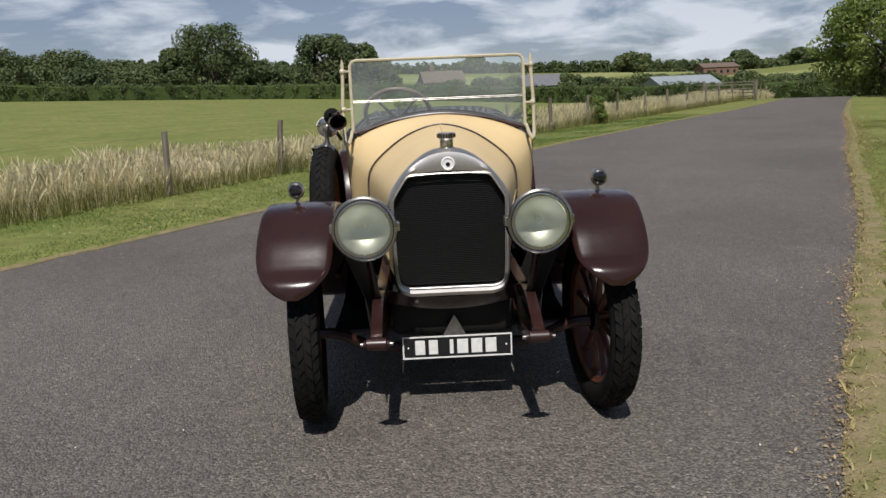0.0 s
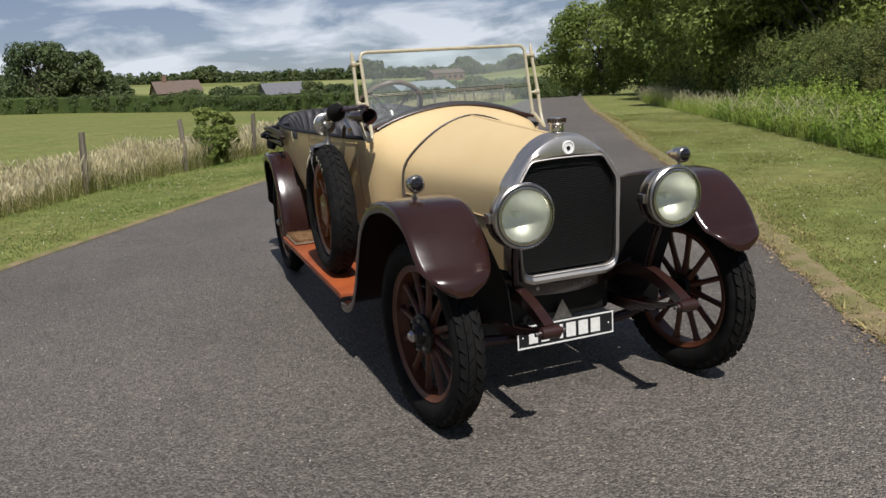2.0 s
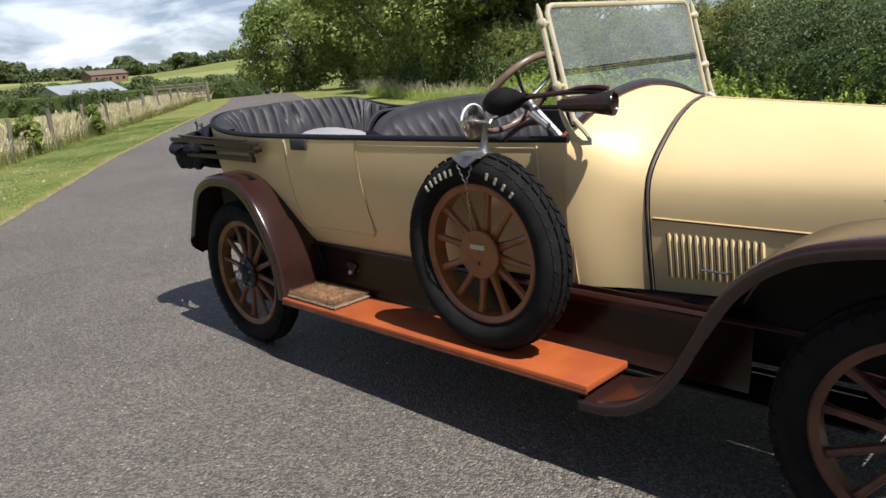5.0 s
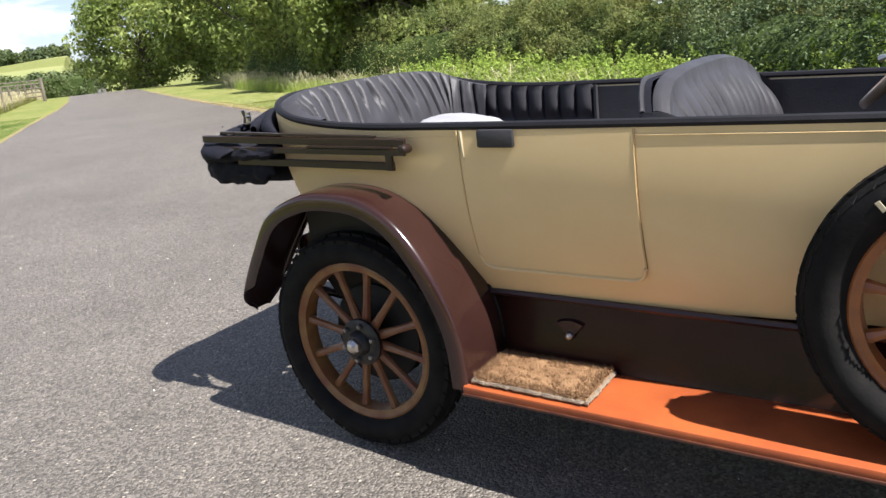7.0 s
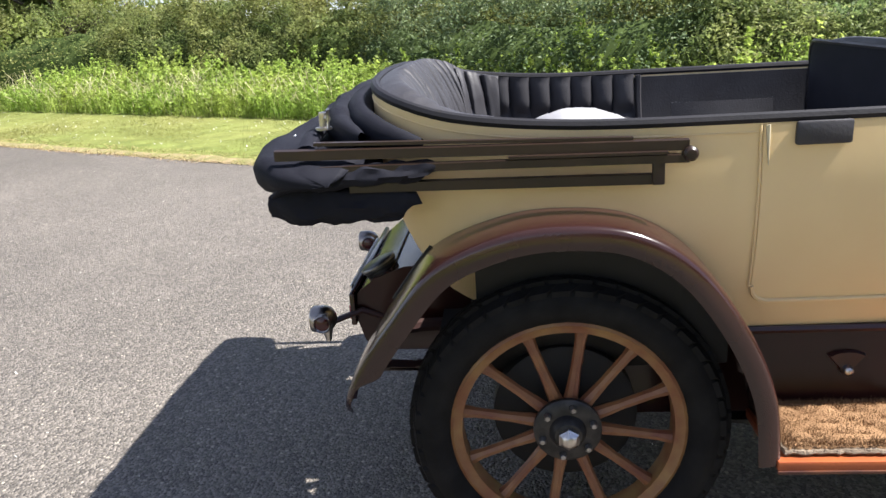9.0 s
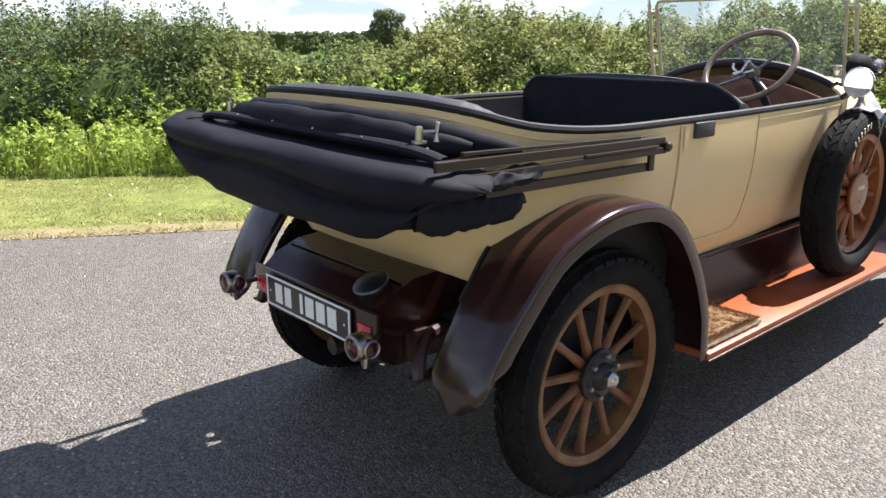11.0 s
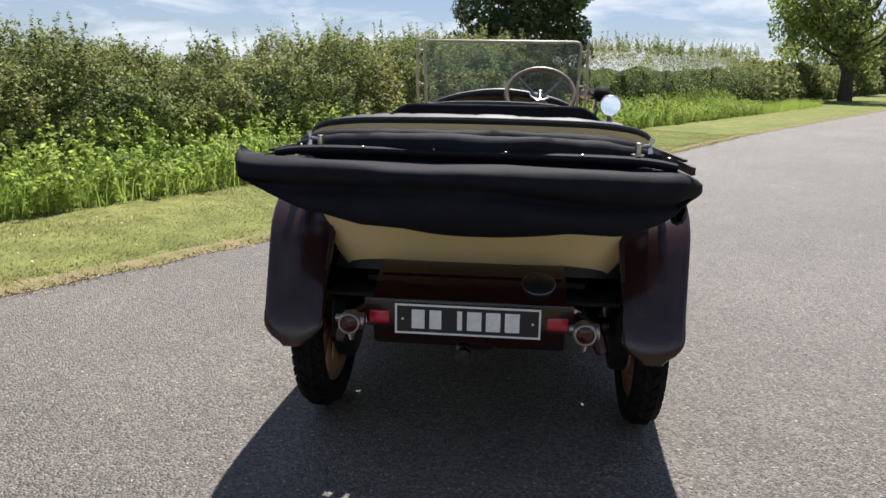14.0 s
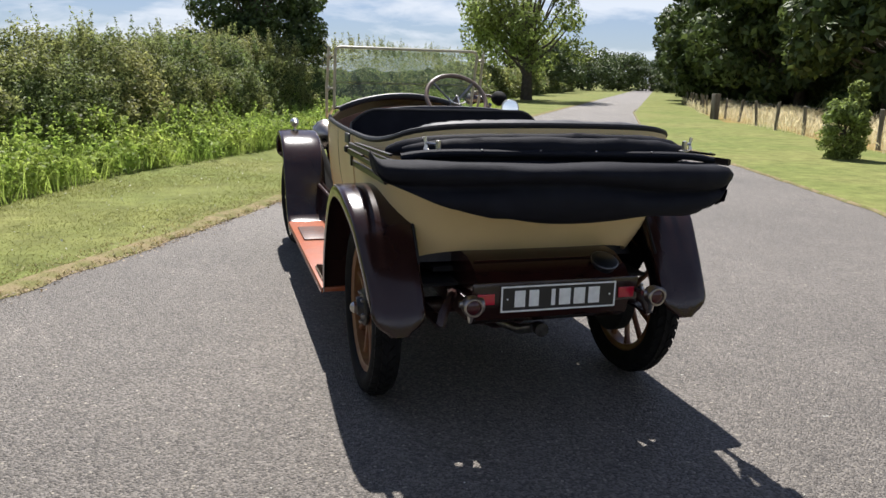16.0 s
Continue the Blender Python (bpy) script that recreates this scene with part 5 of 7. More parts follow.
# wings
def wing(path, x_in, x_out, s, n=44, crown=0.014, lip=0.04, tip0=None, tip1=None, name="front_wing", label="", taper=0.028, floor_w=0.30, power=3.0, turned=False):
    """A swept mudguard: path of (y, z) for its crown."""
    p = spline(path, n)
    d = np.gradient(p, axis=0)
    d /= np.linalg.norm(d, axis=1)[:, None]
    nrm = np.stack([-d[:, 1], d[:, 0]], 1)
    if nrm[n // 2, 1] < 0:
        nrm = -nrm
    xc, hw = (x_in + x_out) / 2, abs(x_out - x_in) / 2
    rows = []
    L = np.r_[0, np.cumsum(np.linalg.norm(np.diff(p, axis=0), axis=1))]
    for i in range(n):
        w = 1.0
        if tip0 and L[i] < tip0:
            w = max(0.12, math.sqrt(max(0, 1 - ((tip0 - L[i]) / tip0) ** 2.6)))
        if tip1 and L[-1] - L[i] < tip1:
            w = max(floor_w, max(0, 1 - ((tip1 - (L[-1] - L[i])) / tip1) ** power) ** 0.5)
        row = []
        cols = [(-1.0, -lip * 0.4), (-1.0, -0.5), (-0.975, 0.1), (-0.93, 0.5), (-0.85, 0.72), (-0.5, 0.92), (0.0, 1.0), (0.5, 0.92), (0.85, 0.72), (0.93, 0.5), (0.975, 0.1), (1.0, -0.5), (1.0, -lip / crown * 0.75), (0.985, -lip / crown), (0.965, -lip / crown * 0.8)]
        for k, hgt in cols:
            off = crown * hgt if hgt != -lip * 0.4 else -lip * 0.4
            if off < 0 and tip1:
                off *= 1 - 0.85 * smooth01(tip1 * 1.9, tip1 * 1.1, L[-1] - L[i]) if turned else 1
            x = xc + k * hw * w * (1 if x_out > x_in else -1)
            x = xc + (x - xc) * 1.0 - taper * smooth01(0.55, 1.0, L[i] / L[-1]) * (0.5 + 0.5 * k)
            row.append((-x * s, p[i, 0] + nrm[i, 0] * off, p[i, 1] + nrm[i, 1] * off))
        rows.append(row)
    bm = grid(rows)
    bmesh.ops.recalc_face_normals(bm, faces=bm.faces)
    return part(name, thicken(bm, 0.004), MAROON, car, label), rows


FW_PATH = [(1.07, 0.322), (0.94, 0.335), (0.81, 0.395), (0.70, 0.52), (0.61, 0.68), (0.49, 0.855), (0.33, 0.968), (0.12, 1.020), (-0.04, 1.024), (-0.15, 1.0), (-0.255, 0.925), (-0.335, 0.835), (-0.372, 0.795), (-0.405, 0.778), (-0.434, 0.750), (-0.447, 0.700)]
RW_PATH = [(2.965, 0.375), (2.985, 0.56), (3.06, 0.74), (3.18, 0.905), (3.32, 0.995), (3.48, 1.018), (3.64, 1.0), (3.81, 0.92), (3.935, 0.77), (4.02, 0.645), (4.068, 0.55), (4.085, 0.475)]
for s in (1, -1):
    w, rows = wing(FW_PATH, 0.52, 0.852, s, n=96, tip1=0.25, power=2.3, floor_w=0.2, taper=0.004, turned=True, label="glossy maroon front wing")
    # inner splash panel of the front wing
    pan = [[r[1], (-0.40 * s, r[1][1], max(0.47, r[1][2] - 0.30)), (-0.38 * s, r[1][1], 0.46)] for r in rows[8:80]]
    part("splash_panel", thicken(grid(pan), 0.004), BLACK, w)
    w, rows = wing(RW_PATH, 0.565, 0.855, s, n=96, tip1=0.10, lip=0.05, floor_w=0.45, taper=0.058, power=2.0, turned=True, name="rear_wing", label="glossy maroon rear wing")
    part("piping", tube([Vector(r[3]) + Vector((0, 0, 0.006)) for r in rows[4:80]], 0.006, 6), BLACK, w)
    pan = [[(-0.715 * s, r[6][1], r[6][2] - 0.014), (-0.712 * s, r[6][1], max(0.60, r[6][2] - 0.25)), (-0.60 * s, r[6][1], 0.54)] for r in rows if 3.06 < r[6][1] < 3.72 and r[6][2] > 0.7]
    part("splash_panel", thicken(grid(pan), 0.004), BLACK, w)
    # running board
    bm = box((-0.862, 1.018, 0.364), (-0.585, 2.97, 0.393), 0.006)
    if s == -1:
        bmesh.ops.scale(bm, vec=(-1, 1, 1), verts=bm.verts)
        bmesh.ops.reverse_faces(bm, faces=bm.faces)
    rb = part("running_board", bm, RUST_BOARD, car, "orange-brown running board")
    bm = box((-0.866, 1.018, 0.358), (-0.856, 2.97, 0.368), 0.002)
    if s == -1:
        bmesh.ops.scale(bm, vec=(-1, 1, 1), verts=bm.verts)
        bmesh.ops.reverse_faces(bm, faces=bm.faces)
    part("edge_strip", bm, WOOD_DARK, rb)
    # wing lamp
    c = Vector((-0.705 * s, 0.03, 1.105))
    ax = (0, 1, 0)
    bm = lathe([(-0.045, 0.0), (-0.045, 0.032), (-0.040, 0.038), (-0.032, 0.040), (-0.026, 0.037), (0.0, 0.036), (0.03, 0.030), (0.065, 0.018), (0.10, 0.007), (0.115, 0.0)], c, ax, 24)
    wl_ = part("wing_lamp", bm, NICKEL, car, "small nickel torpedo lamp on the wing")
    part("lens", lathe([(-0.056, 0.0), (-0.053, 0.018), (-0.044, 0.031)], c, ax, 20), DARKGLASS, wl_)
    part("stem", lathe([(-0.075, 0.028), (-0.068, 0.026), (-0.062, 0.012), (-0.045, 0.009), (-0.03, 0.012)], c, (0, 0, 1), 16), NICKEL, wl_)


# headlamps
for s in (1, -1):
    c = Vector((-0.372 * s, -0.335, 0.975))
    ax = (0, 1, 0)
    bm = lathe([(-0.02, 0.128), (-0.01, 0.129), (0.03, 0.126), (0.07, 0.112), (0.11, 0.085), (0.145, 0.05), (0.165, 0.028), (0.175, 0.015), (0.178, 0.0)], c, ax, 48)
    hl = part("headlamp", bm, PEWTER, car, "large dull nickel headlamp with a thick rim")
    bm = lathe([(-0.005, 0.131), (-0.028, 0.139), (-0.040, 0.138), (-0.046, 0.131), (-0.044, 0.123), (-0.034, 0.120), (-0.02, 0.120)], c, ax, 56)
    rim = part("rim", bm, NICKEL, hl, "thick nickel rim")
    part("ring", tube([(c.x + 0.133 * math.cos(a), c.y - 0.018, c.z + 0.133 * math.sin(a)) for a in np.linspace(0, 2 * math.pi, 48, endpoint=False)], 0.004, 6, closed=True), BRASS_CREAM, rim)
    bm = lathe([(-0.032, 0.120), (0.005, 0.113), (0.045, 0.09), (0.075, 0.06), (0.09, 0.03), (0.094, 0.0)], c, ax, 40)
    part("reflector", bm, SILVER, hl, "silvered reflector")
    part("bulb", lathe([(0.09, 0.008), (0.05, 0.012), (0.03, 0.016), (0.015, 0.012), (0.01, 0.0)], c, ax, 14), LENS, hl)
    part("lens", lathe([(-0.034, 0.121), (-0.040, 0.10), (-0.046, 0.07), (-0.050, 0.035), (-0.051, 0.0)], c, ax, 40), LENS, hl, "slightly milky glass")
    part("bezel", lathe([(-0.046, 0.124), (-0.049, 0.117), (-0.048, 0.110), (-0.042, 0.107)], c, ax, 56), NICKEL, rim)
    part("gasket", tube([(c.x + 0.1245 * math.cos(a), c.y - 0.0465, c.z + 0.1245 * math.sin(a)) for a in np.linspace(0, 2 * math.pi, 48, endpoint=False)], 0.0022, 5, closed=True), BLACK, rim)
    for q in (-1, 1):
        bm = box((c.x + q * 0.140 - 0.010, c.y - 0.01, c.z - 0.02), (c.x + q * 0.140 + 0.010, c.y + 0.04, c.z + 0.02), 0.004)
        part("lug", bm, NICKEL, hl)
    part("bracket", tube([(c.x, c.y + 0.06, c.z - 0.12), (c.x + 0.01 * s, c.y + 0.10, c.z - 0.22), (c.x + 0.03 * s, -0.20, 0.60)], [0.018, 0.015, 0.02], 8), MAROON, hl)
    part("fork", tube([(c.x + 0.135 * math.cos(a), c.y + 0.035, c.z + 0.135 * math.sin(a)) for a in np.linspace(math.pi, 2 * math.pi, 16)], 0.010, 8), MAROON, hl)


# chassis, springs and axles
for s in (1, -1):
    x = -0.34 * s
    path = [(x, 0.5, 0.57), (x, 0.1, 0.575), (x, -0.10, 0.60), (x, -0.24, 0.60), (x, -0.36, 0.57), (x, -0.45, 0.535), (x, -0.49, 0.515)]
    pts = spline(path, 16)
    bm = bmesh.new()
    rows = []
    for i, p in enumerate(pts):
        hh = 0.045 - 0.02 * i / 15
        rows.append([(p[0] - 0.022, p[1], p[2] - hh), (p[0] - 0.024, p[1], p[2] + hh), (p[0] + 0.024, p[1], p[2] + hh), (p[0] + 0.022, p[1], p[2] - hh)])
    bm = grid(rows, close_v=True)
    bm.faces.new([v for v in bm.verts][-4:])
    di = part("dumb_iron", bm, MAROON, car, "maroon curved front frame horn")
    part("spring_eye", lathe([(-0.055, 0.0), (-0.055, 0.014), (-0.045, 0.016), (-0.04, 0.026), (0.04, 0.026), (0.045, 0.016), (0.055, 0.014), (0.055, 0.0)], (x, -0.495, 0.508), (1, 0, 0), 16), CHASSIS, di)
    part("pin", lathe([(-0.068, 0.0), (-0.068, 0.009), (0.068, 0.009), (0.068, 0.0)], (x, -0.495, 0.508), (1, 0, 0), 12), STEEL, di)
    bm = bmesh.new()
    for k in range(5):
        L = 0.50 - 0.085 * k
        rows = []
        for q in np.linspace(-1, 1, 12):
            yy = 0.03 + q * L
            zz = 0.425 + 0.085 * (yy - 0.03) ** 2 / 0.25 - 0.011 * k
            rows.append([(x - 0.024, yy, zz), (x - 0.024, yy, zz + 0.009), (x + 0.024, yy, zz + 0.009), (x + 0.024, yy, zz)])
        grid(rows, close_v=True, bm=bm)
    part("leaf_spring", bm, CHASSIS, car)
    part("chassis_rail", box((x - 0.03, 0.4, 0.50), (x + 0.03, 4.0, 0.60), 0.004), CHASSIS, car)
    bm = bmesh.new()
    for k in range(6):
        L = 0.58 - 0.08 * k
        rows = []
        for q in np.linspace(-1, 1, 12):
            yy = 3.50 + q * L
            zz = 0.50 - 0.011 * k - 0.05 * (yy - 3.5) ** 2 / 0.3 + 0.06 * q * q
            rows.append([((-0.50) * s - 0.026, yy, zz), (-0.50 * s - 0.026, yy, zz + 0.009), (-0.50 * s + 0.026, yy, zz + 0.009), (-0.50 * s + 0.026, yy, zz)])
        grid(rows, close_v=True, bm=bm)
    part("leaf_spring", bm, CHASSIS, car)
    part("spring_hanger", tube(spline([(-0.36 * s, 3.75, 0.58), (-0.42 * s, 3.95, 0.60), (-0.48 * s, 4.04, 0.56), (-0.50 * s, 4.06, 0.50)], 8), 0.022, 8), CHASSIS, car)
part("front_axle", tube(spline([(-0.66, -0.03, 0.42), (-0.55, 0.0, 0.40), (-0.44, 0.05, 0.33), (-0.3, 0.065, 0.30), (0.3, 0.065, 0.30), (0.44, 0.05, 0.33), (0.55, 0.0, 0.40), (0.66, -0.03, 0.42)], 20), 0.027, 8), CHASSIS, car)
part("track_rod", tube([(-0.58, 0.17, 0.36), (0.58, 0.17, 0.36)], 0.012, 8), CHASSIS, car)
part("rear_axle", lathe([(-0.68, 0.04), (-0.2, 0.045), (-0.14, 0.10), (-0.06, 0.14), (0.06, 0.14), (0.14, 0.10), (0.2, 0.045), (0.68, 0.04)], (0, 3.485, 0.42), (1, 0, 0), 16), CHASSIS, car)
# added black sheets, out of sight, that stop sun leaking beneath the car
for s in (1, -1):
    part("sun_block_sheet", box((min(-0.32 * s, -0.60 * s), 0.18, 0.352), (max(-0.32 * s, -0.60 * s), 3.15, 0.362)), BLACK, car, smooth=False)
for s in (1, -1):
    part("wheel_arch_board", box((min(-0.30 * s, -0.60 * s), 3.0, 0.615), (max(-0.30 * s, -0.60 * s), 3.84, 0.63)), BLACK, car, smooth=False)
for hub_x in (-0.722, 0.688):
    sg = 1 if hub_x > 0 else -1
    part("brake_drum", lathe([(-0.135, 0.05), (-0.13, 0.19), (-0.122, 0.2), (-0.065, 0.2), (-0.06, 0.19), (-0.058, 0.06)], (hub_x, 3.487, 0.43), (sg, 0, 0), 32), BLACK, car, "black brake drum behind the spokes")
part("engine_undertray", box((-0.30, 0.05, 0.36), (0.30, 1.1, 0.56), 0.03), BLACK, car)
part("gearbox", box((-0.2, 1.1, 0.38), (0.2, 2.2, 0.58), 0.03), BLACK, car)
part("propeller_shaft", tube([(0, 2.2, 0.45), (0, 3.4, 0.42)], 0.03, 8), BLACK, car)
part("exhaust_pipe", tube(spline([(0.22, 0.9, 0.40), (0.22, 2.2, 0.36), (0.16, 3.0, 0.38), (0.05, 3.7, 0.36), (0.03, 3.98, 0.44)], 20), 0.024, 10), STEEL, car)
part("exhaust_tip", lathe([(0.0, 0.0), (0.0, 0.024), (0.03, 0.034), (0.06, 0.032), (0.06, 0.0)], (0.02, 3.98, 0.445), (0, 1, 0), 14), HUB, car)


# wheels
def tyre_profile(R, w, rim):
    h = R - rim
    pts = []
    for a in np.linspace(-0.5, 1.5, 22) * math.pi:
        r = rim + h * 0.5 + (h * 0.5) * math.sin(a)
        x = (w * 0.5) * math.cos(a)
        pts.append((x, r))
    return pts


def build_wheel(c, R, rim_r, parent, name, axis, spare=False, tint=None, tread=True, label=""):
    w = 0.160 if spare else 0.135
    t = part(name, lathe([(-0.03, 0.05), (-0.035, 0.062), (-0.02, 0.07), (0.02, 0.07), (0.035, 0.062), (0.03, 0.05)], c, axis, 24, closed=True), HUB, parent, label)
    tyre = part("tyre", lathe(tyre_profile(R - 0.004, w, rim_r), c, axis, 64, closed=False), RUBBER, t, "black rubber tyre with blocky tread")
    if tread:
        bm = bmesh.new()
        ax = Vector(axis)
        e1 = Vector((0, 0, 1))
        e2 = ax.cross(e1)
        N = 44
        for i in range(N):
            for row, (off, sk) in enumerate(((-0.046, 1), (-0.016, -1), (0.016, 1), (0.046, -1))):
                a0 = (i + 0.5 * (row % 2)) * 2 * math.pi / N
                da = math.pi / N * 0.78
                q = []
                for rr in (R - 0.016 - 0.011 * (abs(off) > 0.03), R + 0.001 - 0.011 * (abs(off) > 0.03)):
                    for dx, dd in ((-0.013, -1), (0.013, -1), (0.013, 1), (-0.013, 1)):
                        a = a0 + dd * da + sk * dx * 2.6
                        rad = rr - (0.010 if abs(off + dx) > 0.05 else 0.0)
                        q.append(bm.verts.new(Vector(c) + ax * (off + dx) + rad * (math.cos(a) * e1 + math.sin(a) * e2)))
                for f in ((4, 5, 6, 7), (0, 1, 5, 4), (1, 2, 6, 5), (2, 3, 7, 6), (3, 0, 4, 7)):
                    bm.faces.new([q[k] for k in f])
        bmesh.ops.recalc_face_normals(bm, faces=bm.faces)
        tagged(part("tread", bm, RUBBER, tyre, smooth=False), kind="stuff")
    fel = lathe([(-0.034, rim_r + 0.004), (-0.040, rim_r + 0.012), (-0.044, rim_r + 0.004), (-0.036, rim_r - 0.006), (-0.033, rim_r - 0.020), (0.033, rim_r - 0.020), (0.036, rim_r - 0.006), (0.044, rim_r + 0.004), (0.040, rim_r + 0.012), (0.034, rim_r + 0.004)], c, axis, 56, closed=True)
    part("felloe", fel, SPARE_WOOD if spare else tint[0], t, "painted wooden felloe")
    ax = Vector(axis)
    e1 = Vector((0, 0, 1))
    e2 = ax.cross(e1)
    for i in range(12):
        a = (i + 0.3) * math.pi / 6
        d = math.cos(a) * e1 + math.sin(a) * e2
        p = [Vector(c) + d * r for r in (0.055, 0.09, 0.16, rim_r - 0.055, rim_r - 0.02)]
        part("spoke", tube(p, [0.021, 0.019, 0.0145, 0.015, 0.020], 8, flat=1.0), SPARE_WOOD if spare else tint[1], t)
    sgn = -1 if c[0] < 0 else 1
    if spare:
        bm = lathe([(0.0, 0.0), (0.0, 0.098), (0.012, 0.102), (0.018, 0.098), (0.020, 0.085), (0.020, 0.0)], Vector(c) + ax * (0.025 * sgn), ax * sgn, 36)
        hd = part("hub_disc", bm, SPARE_WOOD, t, "round brown painted hub cover")
        a = Vector(c) + ax * 0.046 * sgn
        part("name_plate", box((a.x - 0.002, a.y - 0.038, a.z + 0.022), (a.x + 0.002, a.y + 0.038, a.z + 0.042), 0.001), BRASS_CREAM, hd, "small pale maker's plate")
        part("valve_hole", lathe([(0.0, 0.0), (0.0, 0.008), (0.002, 0.0)], (a.x, a.y - 0.004, a.z - 0.035), ax * sgn, 10), BLACK, hd)
    else:
        bm = lathe([(0.0, 0.092), (0.012, 0.092), (0.018, 0.084), (0.020, 0.05), (0.030, 0.046), (0.038, 0.042), (0.046, 0.036), (0.048, 0.028), (0.048, 0.0)], Vector(c) + ax * (0.024 * sgn), ax * sgn, 28)
        hb = part("hub_flange", bm, HUB, t, "dark oily hub flange")
        bm = lathe([(0.0, 0.030), (0.018, 0.030), (0.023, 0.024), (0.030, 0.020), (0.034, 0.012), (0.035, 0.0)], Vector(c) + ax * (0.068 * sgn), ax * sgn, 6)
        part("hub_nut", bm, NICKEL, hb, "worn steel hub nut")
        for i in range(6):
            a = i * math.pi / 3 + 0.2
            q = Vector(c) + ax * (0.042 * sgn) + 0.072 * (math.cos(a) * e1 + math.sin(a) * e2)
            part("bolt", lathe([(0.0, 0.011), (0.012, 0.011), (0.018, 0.007), (0.020, 0.0)], q, ax * sgn, 6), STEEL, hb)
    return t


for s in (1, -1):
    toe = Vector((1, 0.105, 0)).normalized()
    build_wheel(Vector((-0.698 * s, -0.015, 0.43)), 0.43, 0.305, car, "front_wheel", toe, tint=(FELLOE_DARK, WOOD_DARK), label="wooden spoked front wheel")
    build_wheel(Vector((-0.722 if s == 1 else 0.688, 3.487, 0.43)), 0.43, 0.305, car, "rear_wheel", Vector((1, 0, 0)), tint=(RIM, OCHRE), label="wooden spoked rear wheel")
build_wheel(Vector((-0.754, 1.562, 0.796)), 0.407, 0.280, car, "spare_wheel", Vector((1, 0, 0.0)), spare=True, label="spare wheel on the running board")


def tyre_marks(c, R, x):
    """Raised pale blocks where the tyre's lettering stands."""
    sp = [o for o in bpy.data.objects if o.name.startswith("spare_wheel")][0]
    ty = [o for o in sp.children if o.name.startswith("tyre")][0]
    for a0, a1, n in ((50, 72, 4), (104, 131, 6)):
        for a in np.linspace(a0, a1, n):
            t = radians(a)
            bm = box((-0.002, -0.0062, -0.0140), (0.002, 0.0062, 0.0140), 0.0015)
            bmesh.ops.rotate(bm, verts=bm.verts, cent=(0, 0, 0), matrix=Matrix.Rotation(math.pi / 2 - t, 3, "X"))
            bmesh.ops.translate(bm, verts=bm.verts, vec=(x, c[1] - R * math.cos(t), c[2] + R * math.sin(t)))
            part("raised_mark", bm, BRASS_CREAM, ty, "pale raised block", smooth=False)


tyre_marks((0, 1.562, 0.796), 0.345, -0.833)


# windscreen
def build_windscreen():
    rake = 0.24

    def P(x, z):
        return Vector((x, 1.245 + rake * (z - 1.23), z))

    ws = part("windscreen", tube([P(-0.535, 1.285), P(-0.54, 1.70), P(-0.525, 1.722), P(-0.50, 1.728), P(0.50, 1.728), P(0.525, 1.722), P(0.54, 1.70), P(0.535, 1.285)], 0.0105, 8), BRASS_CREAM, car, "cream framed folding windscreen")
    part("lower_frame", tube([P(x, 1.285 + 0.085 * (1 - (x / 0.535) ** 2)) for x in np.linspace(-0.535, 0.535, 17)], 0.010, 8), CHASSIS, ws)
    for z in (1.482, 1.473):
        part("middle_rail", tube([P(-0.53, z), P(0.53, z)], 0.0022, 6), STEEL, ws)
    up = [P(-0.53, 1.49), P(0.53, 1.49), P(0.53, 1.72), P(-0.53, 1.72)]
    bm = bmesh.new()
    bm.faces.new([bm.verts.new(p) for p in up])
    pane = part("pane", bm, GLASS, ws, "upper glass pane", smooth=False)
    pane.visible_shadow = False
    rows = [[P(x, 1.285 + 0.085 * (1 - (x / 0.535) ** 2)) for x in np.linspace(-0.53, 0.53, 17)], [P(x, 1.466) for x in np.linspace(-0.53, 0.53, 17)]]
    pane = part("pane", grid(rows), GLASS, ws, "lower glass pane", smooth=False)
    pane.visible_shadow = False
    for s in (1, -1):
        x = -0.588 * s
        pts = spline([P(x, 1.735), P(x, 1.60), P(x * 1.01, 1.43), P(x * 1.005, 1.33), P(x * 1.0, 1.27) + Vector((0, -0.012, 0)), P(x * 0.985, 1.225) + Vector((0, -0.04, 0)), P(x * 0.96, 1.222) + Vector((0, -0.075, 0)), P(x * 0.935, 1.25) + Vector((0, -0.06, 0)), P(x * 0.92, 1.30) + Vector((0, -0.01, 0))], 24)
        r = [0.004] + [0.011] * 22 + [0.011]
        part("stanchion", tube(pts, r, 8), BRASS_CREAM, ws, "cream tubular screen post")
        for z, rr in ((1.663, 0.020), (1.432, 0.019)):
            p = P(x, z)
            part("pivot", lathe([(-0.018, 0.0), (-0.016, rr * 0.6), (-0.008, rr), (0.008, rr), (0.016, rr * 0.6), (0.022, rr * 0.4), (0.05, rr * 0.4), (0.05, 0.0)], p, (s, 0, 0), 14), BRASS_CREAM, ws)


build_windscreen()


